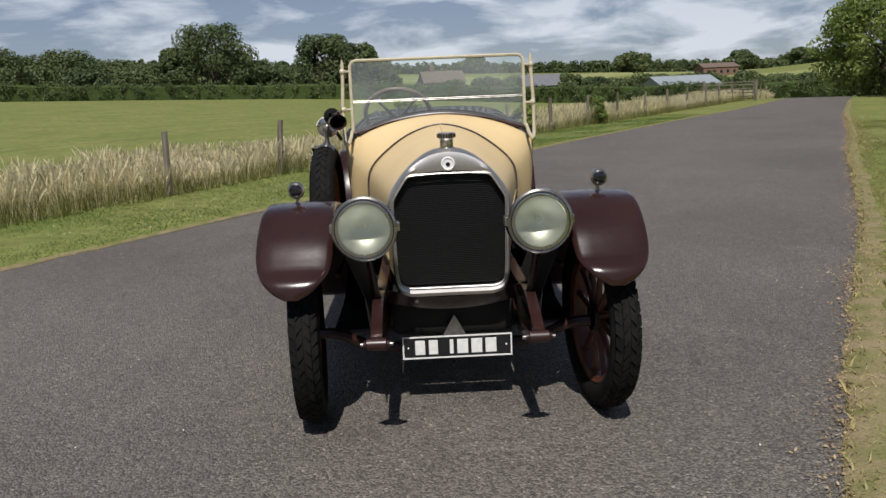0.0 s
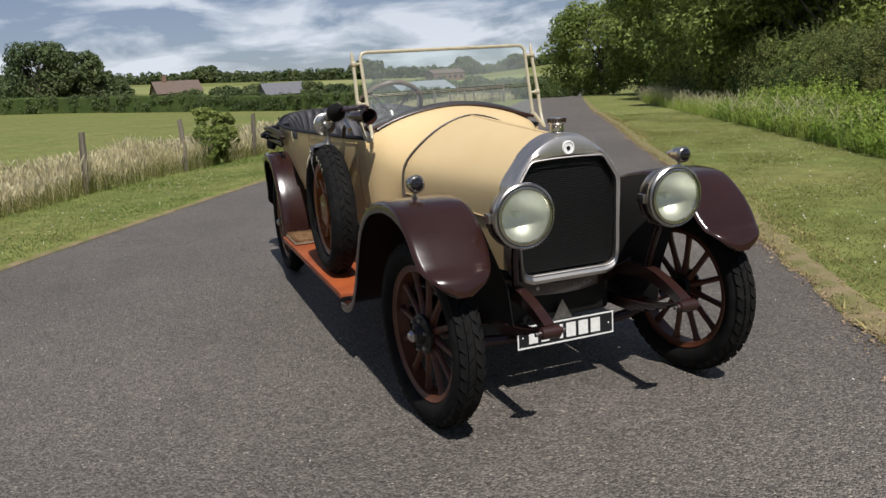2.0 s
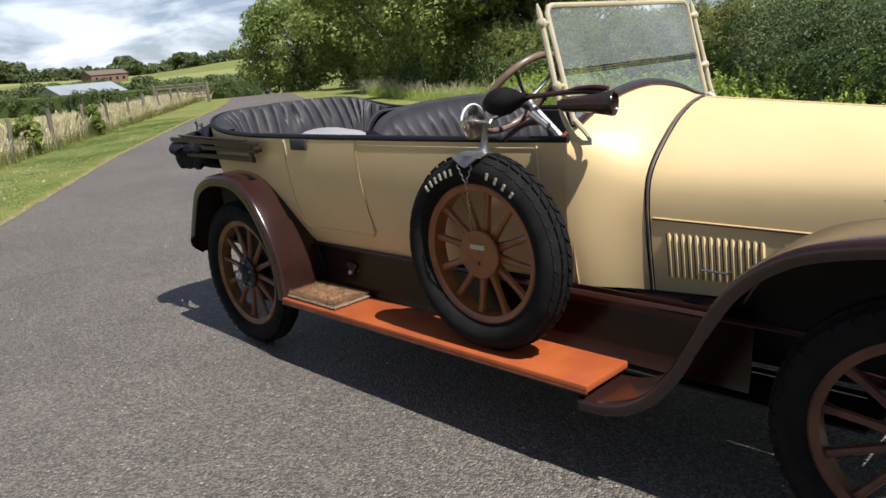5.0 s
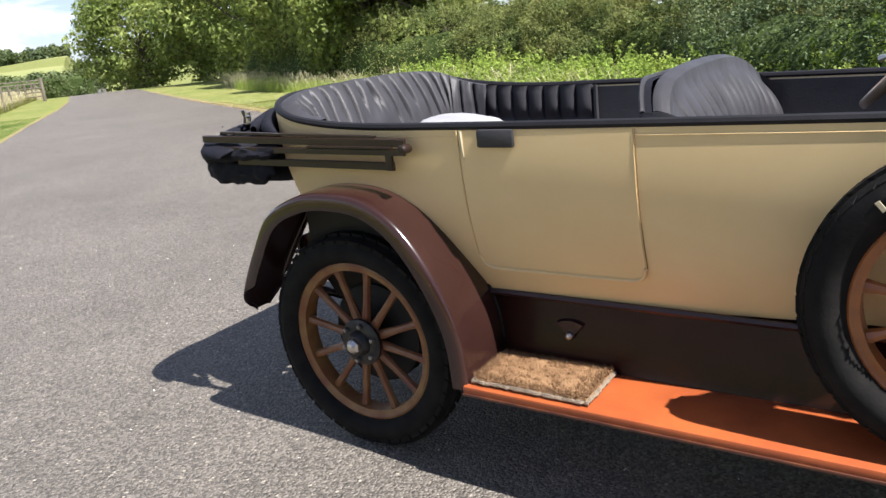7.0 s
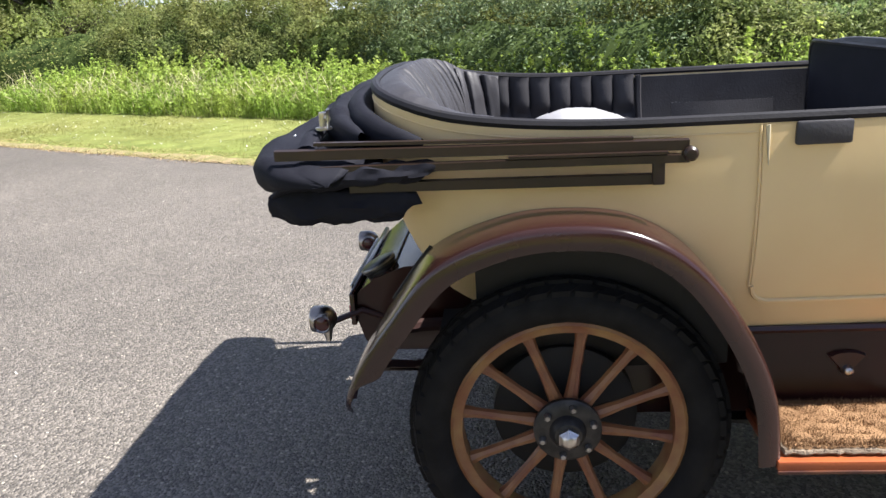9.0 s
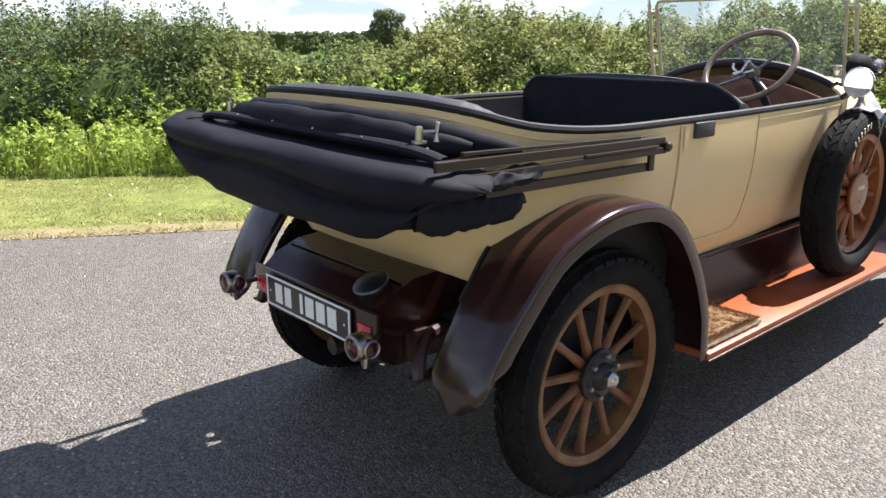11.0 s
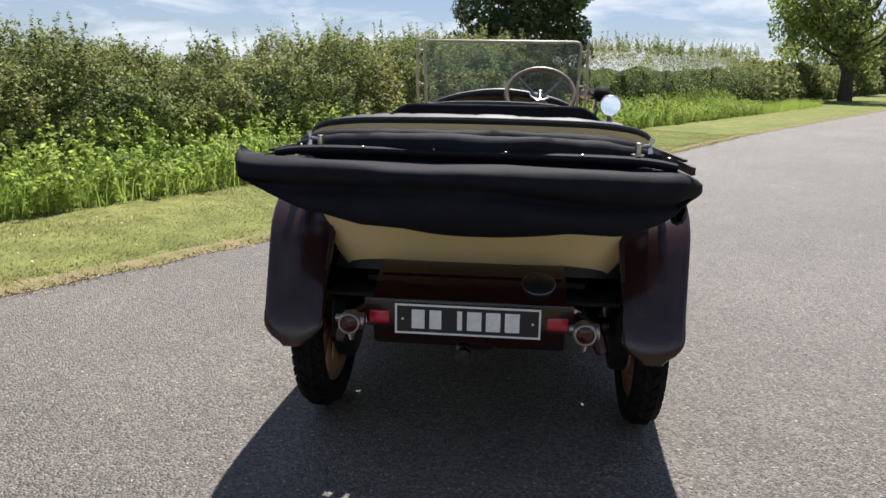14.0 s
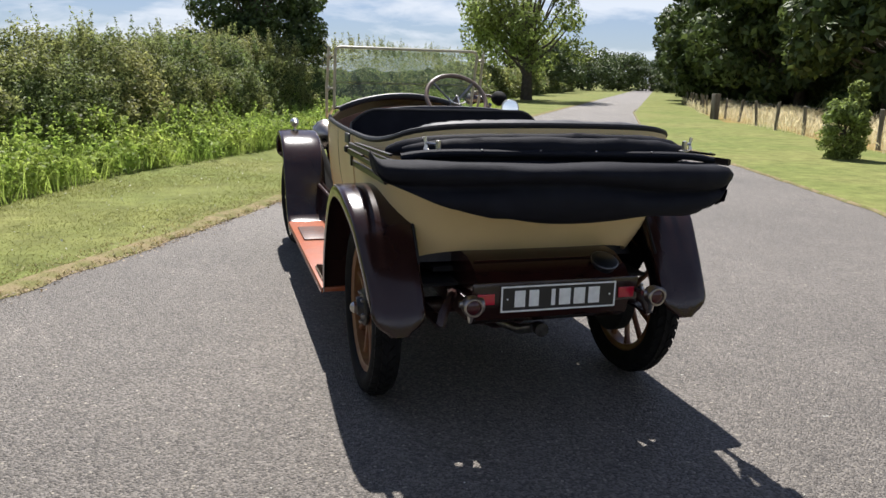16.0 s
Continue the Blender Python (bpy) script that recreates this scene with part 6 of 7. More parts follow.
# steering wheel and dashboard
def build_controls():
    c = Vector((-0.268, 1.735, 1.385))
    ax = Vector((0, 0.74, 0.67)).normalized()
    e1, e2 = Vector((1, 0, 0)), ax.cross(Vector((1, 0, 0)))
    R = 0.218
    st = part("steering_wheel", tube([c + R * (math.cos(a) * e1 + math.sin(a) * e2) for a in np.linspace(0, 2 * math.pi, 48, endpoint=False)], 0.0155, 10, closed=True), WHEELRIM, car, "large dark rimmed steering wheel")
    for k in range(4):
        a = k * math.pi / 2 + math.pi / 4
        d = math.cos(a) * e1 + math.sin(a) * e2
        part("spoke", tube([c - ax * 0.05 + d * 0.02, c - ax * 0.03 + d * 0.11, c + d * (R - 0.005)], [0.010, 0.008, 0.008], 6), STEEL, st)
    part("boss", lathe([(-0.09, 0.02), (-0.06, 0.035), (-0.04, 0.035), (-0.02, 0.02), (0.03, 0.012), (0.035, 0.0)], c, ax, 16), STEEL, st)
    part("quadrant", tube([c + ax * 0.03 + 0.07 * (math.cos(a) * e1 + math.sin(a) * e2) for a in np.linspace(0.2, 2.4, 14)], 0.006, 6), NICKEL, st)
    part("lever", tube([c + ax * 0.03, c + ax * 0.04 + 0.07 * e2, c + ax * 0.06 + 0.11 * e2 + 0.02 * e1], [0.007, 0.006, 0.011], 6), NICKEL, st)
    part("column", tube([c, c - ax * 0.85], 0.02, 8), STEEL, car)
    rows = [[(x, 1.40 - 0.02 * k, 1.0 + (0.19 + 0.13 * (1 - (x / 0.56) ** 2)) * k) for x in np.linspace(-0.55, 0.55, 15)] for k in (0, 0.5, 1)]
    db = part("dashboard", thicken(grid(rows), 0.02), WOOD, car, "varnished wooden dashboard")
    for x in (-0.05, 0.12, 0.28):
        part("gauge", lathe([(0, 0.0), (0, 0.045), (0.012, 0.045), (0.014, 0.038), (0.010, 0.0)], (x, 1.405, 1.14), (0, 1, 0), 20), NICKEL, db)


build_controls()


# upholstery
def pleated(x0, x1, low, high, n, flutes, depth, centre_lift=0.0, tuck=0.0, name="backrest", top_roll=0.05, parent=None, label="", shear=0.35):
    """A backrest front with deep slanting flutes, rolling over the top. low and high: (y, z)."""
    rows = []
    for i, q in enumerate(np.linspace(0, 1, n)):
        x = x0 + (x1 - x0) * q
        e = abs(2 * q - 1)
        lift = centre_lift * (1 - e ** 2.5) - 0.055 * e ** 8
        sh = -0.04 * e ** 6
        row = []
        for t in np.linspace(0, 1, 22):
            ph = q * flutes + shear * t * (1 if q < 0.5 else -1) * 2
            fr = ph - math.floor(ph)
            dd = min(fr, 1 - fr)
            own = round(ph)
            tc, tw = 0.50 + 0.22 * noise.noise(Vector((own * 7.3, 1.7, x0))), 0.30 + 0.12 * noise.noise(Vector((own * 3.1, 5.2, x0)))
            win = math.exp(-((t - tc) / tw) ** 4)
            wr = noise.noise(Vector((x * 9, t * 4, 2)))
            fade = 1.0 if t < 0.72 else max(0.0, (1.0 - t) / 0.28)
            bulge = depth * (0.35 * wr + 0.35 * math.sin(math.pi * fr) - 1.5 * win * math.exp(-(dd / 0.11) ** 2)) * fade
            y = low[0] + (high[0] - low[0]) * t - bulge - 0.05 * math.sin(math.pi * min(1, t * 1.1)) - 0.04 * e ** 6
            z = low[1] + (high[1] + lift - low[1]) * (t ** 0.9) + 0.4 * bulge * (t > 0.6)
            row.append((x, y, z))
        for a in np.linspace(0.25, 1, 5):
            row.append((x, high[0] + sh + top_roll * math.sin(a * math.pi / 2) * 1.0, high[1] + lift + 0.012 * math.sin(a * math.pi) - 0.05 * max(0, a - 0.6)))
        row.append((x, high[0] + sh + top_roll - 0.01, high[1] + lift - 0.12))
        row.append((x, low[0] + 0.06, low[1]))
        rows.append(row)
    bm = grid(rows)
    bmesh.ops.recalc_face_normals(bm, faces=bm.faces)
    return part(name, bm, LEATHER, parent, label)


def cushion(lo, hi, name, parent, label="", mat_=None, puff=0.02):
    n, m = 22, 14
    rows = []
    for i in range(n):
        a = i / (n - 1)
        row = []
        for j in range(m):
            b = j / (m - 1)
            e = (min(a, 1 - a) * 2, min(b, 1 - b) * 2)
            h = min(1, e[0] * 6) ** 0.5 * min(1, e[1] * 5) ** 0.5
            row.append((lo[0] + (hi[0] - lo[0]) * a, lo[1] + (hi[1] - lo[1]) * b, lo[2] + (hi[2] - lo[2]) * h + puff * math.sin(math.pi * a) * math.sin(math.pi * b)))
        rows.append(row)
    bm = grid(rows)
    bmesh.ops.recalc_face_normals(bm, faces=bm.faces)
    return part(name, bm, mat_ or LEATHER, parent, label)


rs = cushion((-0.60, 3.18, 0.70), (0.60, 3.72, 0.98), "rear_seat", car, "black leather rear bench seat")


def rear_backrest():
    """A deep squab that follows the rim round the back of the body, pinched into slanting flutes."""
    i0 = index_at(3.66)
    half = [(i, -1) for i in np.linspace(i0, NB - 1, 160)]
    line = half + [(i, 1) for i, _ in half[-2::-1]]
    rows, s_along, last = [], 0.0, None
    for i, side in line:
        rim = body_point(i, 1.0, 0.0)
        rim.x *= -side if side == 1 else 1
        if last is not None:
            s_along += (rim - last).length
        last = rim.copy()
        e = (i - i0) / (NB - 1 - i0)
        grow = smooth01(0.0, 0.32, e)
        lift = 0.006 + 0.016 * grow
        row = []
        for t in np.linspace(0, 1, 30):
            if t < 0.3:
                a = t / 0.3
                ins, z = 0.008 + 0.075 * a, rim.z + 0.004 + lift * math.sin(a * math.pi / 2)
            else:
                a = (t - 0.3) / 0.7
                ins = 0.083 + (0.03 + 0.10 * grow) * math.sin(a * math.pi * 0.55)
                z = rim.z + 0.004 + lift - 0.02 * a - (0.36 + 0.03 * grow) * a ** 1.25
            ph = s_along / 0.082 + 0.9 * (t - 0.3) * (1 if side == -1 else -1)
            fr = ph - math.floor(ph)
            dd = min(fr, 1 - fr)
            own = round(ph)
            t0 = 0.36 + 0.10 * noise.noise(Vector((own * 7.3, 1.7, 0.4)))
            t1 = 0.70 + 0.35 * noise.noise(Vector((own * 3.1, 5.2, 1.4)))
            win = smooth01(t0 - 0.14, t0 + 0.08, t) * (1 - smooth01(t1 - 0.12, t1 + 0.1, t))
            wr = noise.noise(Vector((s_along * 8, t * 5, 2))) + 0.6 * noise.noise(Vector((s_along * 22, t * 7, 5))) * smooth01(0.25, 0.5, t)
            puff = (0.006 * wr + 0.003 * math.sin(math.pi * fr) * win - 0.020 * win * math.exp(-(dd / 0.10) ** 2)) * smooth01(0.1, 0.35, t)
            p = body_point(i, 1.0, -(ins + puff * (0.3 + 0.7 * (t > 0.3))))
            p.x *= -side if side == 1 else 1
            row.append((p.x, p.y, z + puff * (0.9 if t < 0.45 else 0.3)))
        rows.append(row)
    bm = grid(rows)
    bmesh.ops.recalc_face_normals(bm, faces=bm.faces)
    return part("backrest", bm, LEATHER, rs, "deeply pinched black leather backrest")


rear_backrest()
fs = cushion((-0.56, 1.90, 0.70), (0.56, 2.36, 0.96), "front_seat", car, "black leather front bench seat")
pleated(-0.59, 0.59, (2.30, 0.90), (2.385, 1.30), 170, 15, 0.016, 0.05, parent=fs, top_roll=0.06, label="deeply fluted black leather backrest")


def seat_back_panel():
    """Flat back of the front seat, bowed forward at its ends."""
    top = [(x, 2.465 - 0.04 * max(0, (abs(x) - 0.42) / 0.18) ** 2, 1.335 - 0.085 * max(0, (abs(x) - 0.45) / 0.15) ** 2) for x in np.linspace(-0.60, 0.60, 31)]
    rows = [[(x * 0.93, y + 0.01, 0.72) for x, y, z in top], [(x, y, z * 0.6 + 0.4) for x, y, z in top], top, [(x, y - 0.03, z) for x, y, z in top]]
    part("back_panel", grid(rows), CANVAS, fs, "flat black back panel")
    for s in (1, -1):
        ends = [[(0.592 * s, 2.26, z0), (0.605 * s, 2.34, z0), (0.60 * s, 2.435, z0)] for z0 in (0.92, 1.08, 1.20)] + [[(0.588 * s, 2.335, 1.243), (0.598 * s, 2.37, 1.256), (0.60 * s, 2.43, 1.252)]]
        part("end_panel", grid(ends), LEATHER, fs)
    part("piping", tube([(x, y, z + 0.003) for x, y, z in top], 0.008, 6), LEATHER, fs)


seat_back_panel()
# buttoned side lining by the rear seat
for s in (1, -1):
    i0, i1 = index_at(3.10), index_at(3.78)
    rows = []
    for q in np.linspace(0, 1, 65):
        row = []
        for t in np.linspace(0.35, 0.99, 28):
            p = body_point(i0 + (i1 - i0) * q, t, -0.045)
            f = abs(math.sin(math.pi * q * 8)) ** 0.5 * (1 - 0.75 * math.exp(-((t - 0.72) / 0.05) ** 2)) * (0.6 + 0.4 * abs(math.sin(math.pi * (t - 0.35) * 3.2)) ** 0.5)
            row.append(Vector(((abs(p.x) - 0.030 * f) * -s, p.y - 0.01 * f, p.z + 0.012)))
        rows.append(row)
    sp = part("side_squab", grid(rows), LEATHER, rs, "buttoned black leather side squab")
    for q in range(1, 8):
        p = body_point(i0 + (i1 - i0) * q / 8, 0.72, -0.045)
        part("button", lathe([(0, 0.0), (0, 0.010), (0.006, 0.008), (0.009, 0.0)], ((abs(p.x) - 0.006) * -s, p.y, p.z), (s, 0, 0), 8), LEATHER, sp)
    part("welt", tube([flip(body_point(i0 - 0.3, t, -0.05), s) for t in np.linspace(0.3, 1.0, 6)], 0.012, 6), LEATHER, rs)
    # door pocket
    i0, i1 = index_at(2.55), index_at(2.95)
    rows = [[flip(body_point(i0 + (i1 - i0) * q, t, -0.046 - 0.02 * math.sin(math.pi * q) * (1 - abs(2 * (t - 0.45) / 0.8) ** 2)), s) for t in np.linspace(0.25, 0.80, 8)] for q in np.linspace(0, 1, 10)]
    part("door_pocket", thicken(grid(rows), 0.006), LEATHER, car, "sagging leather door pocket")


# folded hood
def build_hood():
    hood = part("folded_hood", bmesh.new(), CANVAS, car, "folded black canvas hood in soft folds")
    xs = np.r_[-0.800, -0.797, -0.79, np.linspace(-0.78, 0.80, 84), 0.812, 0.821, 0.825]
    rows = []
    for x in xs:
        far = x > 0
        half = 0.825 if far else 0.80
        e = abs(x) / half
        if far:
            bot = 0.955 + 0.10 * (x / 0.6) ** 2 if x < 0.6 else 1.055 + 0.055 * (x - 0.6) / 0.155
        else:
            bot = 0.955 + 0.05 * (-x / 0.57) ** 2.4 if x > -0.57 else 1.005 + 0.06 * (-x - 0.57) / 0.1
        tilt = 0.012 * x
        wr = lambda a, k: noise.noise(Vector((x * 2.6 + a, a * 3.1, k)))
        fine = lambda a, k: noise.noise(Vector((x * 7.5 + a, a * 5.0, k)))
        cr = 0.012 * math.sin(x * 4.2 + 0.6) + 0.016 * wr(0.5, 3)
        ys = [3.98, 4.02, 4.10, 4.145, 4.175, 4.20, 4.25, 4.30, 4.325, 4.318, 4.285, 4.262, 4.282, 4.302, 4.30, 4.262, 4.19, 4.10, 4.00]
        zs = [1.19, 1.20, 1.205, 1.208, 1.210, 1.205, 1.214, 1.204, 1.176, 1.150 + cr, 1.128 + cr, 1.116 + cr, 1.104 + cr, 1.072, 1.032, 0.992, bot + 0.008, bot, bot + 0.05]
        # the ends: a turned-up horn on one side, a sagging corner on the other
        cy, cz = (4.15, 1.205 + 0.040 * smooth01(0.66, 0.8, x)) if far else (4.06, 1.20 - 0.055 * smooth01(0.62, 0.8, -x))
        wide = 1 - (0.14 * smooth01(0.66, 0.98, e) if far else 0.5 * smooth01(0.84, 1.0, e))
        cap = math.sqrt(max(0.0, 1 - max(0.0, (e - 0.955) / 0.045) ** 2)) * 0.92 + 0.08
        row = []
        for k, (y, z) in enumerate(zip(ys, zs)):
            z = max(z, bot)
            bend = 1 - (0.25 if far else 0.45) * e ** 6
            zz = cz + (z - cz) * wide * cap + tilt
            yy = cy + (y - cy) * bend * (0.6 + 0.4 * wide) * cap
            amp = (0.014 if 5 < k < 18 else 0.005) * cap
            fold = 0.005 * math.sin(x * 7 + k * 0.7 + 3 * wr(0.3, 1)) * (5 < k < 17) * cap + 0.0045 * fine(k * 0.4, 6) * (5 < k < 18) * cap
            row.append((x + 0.004 * wr(2, k), yy + amp * wr(k * 0.7, 5) + fold, zz + amp * wr(k * 0.5, 9) + fold * 0.6))
        rows.append(row)
    bm = grid(rows, close_v=True)
    bmesh.ops.recalc_face_normals(bm, faces=bm.faces)
    bm.to_mesh(hood.data)
    bm.free()
    hood.data.transform(Matrix.Translation(-origin_of(car)))
    hood.data.shade_smooth()
    # bar with screws
    bar = [Vector((x, 4.15 - 0.02 * (abs(x) / 0.7) ** 4, 1.240 + 0.012 * x - 0.022 * (abs(x) / 0.7) ** 8)) for x in np.linspace(-0.70, 0.70, 28)]
    bb = part("hood_bar", tube(bar, 0.016, 10, flat=1.6), CANVAS, hood, "canvas covered hood bar")
    for x in (-0.67, -0.38, -0.12, 0.13, 0.38, 0.60):
        part("screw", lathe([(0, 0.0), (0, 0.0045), (0.002, 0.0038), (0.003, 0.0)], (x, 4.164, 1.254 + 0.012 * x), (0, 0.5, 0.9), 10), NICKEL, bb)
    # soft folds that follow the rim of the body round its corners
    for out, drop, y0, rz, rx in ((0.042, 0.068, 3.82, 0.046, 0.036), (0.098, 0.086, 3.92, 0.052, 0.042)):
        i0 = index_at(y0)
        line = [body_point(i, 1.0, out) for i in np.linspace(i0, NB - 1, 44)]
        line += [Vector((-p.x, p.y, p.z)) for p in line[-2::-1]]
        rows = []
        for k, p in enumerate(line):
            q = k / (len(line) - 1)
            taper = 0.25 + 0.75 * min(1.0, min(q, 1 - q) / 0.13) ** 0.6
            a, b = line[max(0, k - 1)], line[min(len(line) - 1, k + 1)]
            d = Vector((b.x - a.x, b.y - a.y, 0)).normalized()
            n_ = Vector((d.y, -d.x, 0))
            ring = []
            for t in np.linspace(0, 2 * math.pi, 14, endpoint=False):
                wob = 1 + 0.16 * noise.noise(Vector((p.x * 5, p.y * 5 + out * 60, t * 0.6))) + 0.08 * noise.noise(Vector((p.x * 14, p.y * 14, t)))
                ring.append(Vector((p.x, p.y, p.z - drop * (0.75 + 0.25 * taper) + 0.008 * p.x)) + n_ * (rx * taper * wob * math.cos(t)) + Vector((0, 0, rz * taper * wob * math.sin(t))))
            rows.append(ring)
        bm = grid(rows, close_v=True)
        bmesh.ops.recalc_face_normals(bm, faces=bm.faces)
        part("upper_fold", bm, CANVAS, hood)
    for s in (1, -1):
        # the fabric hanging in two folds at the side, ragged at its front end
        for y0, y1, zc, x_mid, hz, hx, sag in () if s == -1 else ((3.80, 4.22, 1.140, 0.722, 0.034, 0.040, 0.012), (3.86, 4.24, 1.074, 0.705, 0.056, 0.032, -0.010)):
            rows = []
            for q in np.linspace(0, 1, 34):
                taper = (1 - (1 - min(1.0, q / 0.10)) ** 2) ** 0.5 * (0.72 + 0.28 * q) if q > 0 else 0.05
                taper *= 1 - 0.5 * smooth01(0.8, 1.0, q)
                row = []
                for a in np.linspace(0, 2 * math.pi, 26, endpoint=False):
                    wob = (0.013 * noise.noise(Vector((q * 5 + zc * 9, a * 1.3, s))) + 0.009 * noise.noise(Vector((q * 13, a * 2.6, s + zc * 5)))) * taper
                    crease = -0.010 * math.exp(-((a - 5.6 + 2.2 * q) / 0.22) ** 2) * taper
                    row.append((-(x_mid + 0.02 * (1 - q) + (hx * taper + wob + crease) * math.cos(a)) * s, y0 + (y1 - y0) * q - 0.02 * math.sin(a) * (1 - q), zc + sag * (1 - q) + (hz * taper + wob + crease) * math.sin(a)))
                rows.append(row)
            bm = grid(rows, close_v=True)
            bm.verts.ensure_lookup_table()
            bm.faces.new([bm.verts[k] for k in range(26)])
            bmesh.ops.recalc_face_normals(bm, faces=bm.faces)
            part("side_fold", bm, CANVAS, hood)
        # hood irons
        for y0, y1, z0, z1, xx, hh in ((3.19, 4.20, 1.189, 1.208, 0.744, 0.015), (3.19, 4.12, 1.158, 1.168, 0.750, 0.012), (3.32, 4.10, 1.209, 1.232, 0.736, 0.005), (3.24, 3.62, 1.175, 1.180, 0.757, 0.004), (3.25, 4.02, 1.107, 1.118, 0.737, 0.015)):
            bm = bmesh.new()
            rows = []
            for q in np.linspace(0, 1, 6):
                y, z = y0 + (y1 - y0) * q, z0 + (z1 - z0) * q
                rows.append([(-(xx - 0.008) * s, y, z - hh), (-(xx - 0.008) * s, y, z + hh), (-(xx + 0.006) * s, y, z + hh * 0.8), (-(xx + 0.006) * s, y, z - hh * 0.8)])
            grid(rows, close_v=True, bm=bm)
            for k in (0, -4):
                vs = list(bm.verts)
                bm.faces.new(vs[:4] if k == 0 else vs[-4:])
            bmesh.ops.recalc_face_normals(bm, faces=bm.faces)
            part("hood_iron", bm, IRON, hood, "brown painted folding hood iron", smooth=False)
        part("pivot", lathe([(-0.02, 0.0), (-0.02, 0.016), (0.015, 0.018), (0.022, 0.012), (0.024, 0.0)], (-0.748 * s, 3.188, 1.17), (-s, 0, 0), 14), IRON, hood)
        part("link", box((-0.745 * s - 0.006, 3.245, 1.095), (-0.745 * s + 0.006, 3.275, 1.165), 0.003), IRON, hood)
        x = -0.572 if s == 1 else 0.545
        wn_ = part("wing_nut", lathe([(0, 0.022), (0.006, 0.022), (0.008, 0.011), (0.045, 0.011), (0.048, 0.0)], (x, 4.11, 1.245), (0, 0, 1), 14), NICKEL, hood, "nickel wing nut")
        part("lever", tube([(x, 4.105, 1.274), (x - 0.022 * s, 4.095, 1.277), (x - 0.042 * s, 4.085, 1.278)], [0.007, 0.006, 0.007], 6), NICKEL, wn_)
        part("thumb_wing", tube([(x - 0.046 * s, 4.088, 1.252), (x - 0.043 * s, 4.085, 1.277), (x - 0.050 * s, 4.083, 1.304)], [0.010, 0.006, 0.010], 6, flat=0.5), NICKEL, wn_)


build_hood()


# tail
def build_tail():
    rows = []
    for x in np.linspace(-0.355, 0.355, 9):
        rows.append([(x, y, z) for y, z in ((3.70, 0.76), (3.86, 0.782), (3.96, 0.775), (4.06, 0.735), (4.115, 0.69), (4.12, 0.60), (4.10, 0.53), (4.04, 0.495), (3.70, 0.49))])
    bm = grid(rows)
    ends = list(bm.verts)
    bm.faces.new(ends[:9])
    bm.faces.new(ends[-9:])
    bmesh.ops.recalc_face_normals(bm, faces=bm.faces)
    tank = part("fuel_tank", bm, VALANCE, car, "dark maroon rear tank with rounded top", smooth=True)
    part("filler_cap", lathe([(-0.03, 0.055), (0.012, 0.055), (0.016, 0.060), (0.028, 0.060), (0.034, 0.05), (0.036, 0.0)], (-0.255, 4.045, 0.735), (0, 0.45, 0.9), 28), PLATE, tank, "large round dark filler cap")
    part("cap_rim", lathe([(0.024, 0.0605), (0.024, 0.0625), (0.029, 0.0625), (0.031, 0.0595)], (-0.255, 4.045, 0.735), (0, 0.45, 0.9), 28), STEEL, tank, "thin pale rim of the cap")
    part("bead", tube([(x, 4.0, 0.764) for x in (-0.34, 0.34)], 0.004, 6), VALANCE, tank)
    bar = part("tail_board", box((-0.385, 4.118, 0.595), (0.385, 4.135, 0.700), 0.004), MAROON, car, "maroon tail lamp board")
    for s in (1, -1):
        part("reflector", box((-0.365 * s if s == 1 else 0.29, 4.134, 0.608), (-0.29 if s == 1 else 0.365, 4.142, 0.655), 0.003), RED, bar, "red rectangular reflector")
        c = Vector((-0.418 * s, 4.205, 0.634))
        bm = lathe([(-0.034, 0.0), (-0.030, 0.018), (-0.018, 0.034), (0.0, 0.042), (0.018, 0.043), (0.034, 0.042), (0.042, 0.041), (0.046, 0.037), (0.046, 0.032), (0.040, 0.030)], c, (0, 1, 0), 28)
        tl = part("tail_lamp", bm, PEWTER, car, "small rounded nickel tail lamp with dark red lenses")
        part("lens", lathe([(0.040, 0.031), (0.047, 0.018), (0.049, 0.0)], c, (0, 1, 0), 20), TAILRED, tl)
        part("side_collar", lathe([(0.028, 0.030), (0.048, 0.030), (0.052, 0.026), (0.048, 0.022)], c + Vector((0, 0.004, 0)), (-1, 0, 0), 20), PEWTER, tl)
        part("side_lens", lathe([(0.047, 0.023), (0.052, 0.012), (0.053, 0.0)], c + Vector((0, 0.004, 0)), (-1, 0, 0), 16), TAILRED, tl)
        part("foot", lathe([(-0.075, 0.0), (-0.075, 0.008), (-0.05, 0.014), (-0.035, 0.018)], c, (0, 0, 1), 12), NICKEL, tl)
        part("bracket", tube([(c.x, c.y - 0.02, c.z - 0.01), (c.x + 0.05 * s, 4.10, 0.64), (-0.34 * s, 3.98, 0.58)], 0.010, 6), CHASSIS, tl)
        part("ear", lathe([(-0.012, 0.014), (0.012, 0.014), (0.014, 0.0)], (c.x + 0.042, c.y + 0.01, c.z + 0.01), (1, 0, 0), 10), PEWTER, tl)


build_tail()


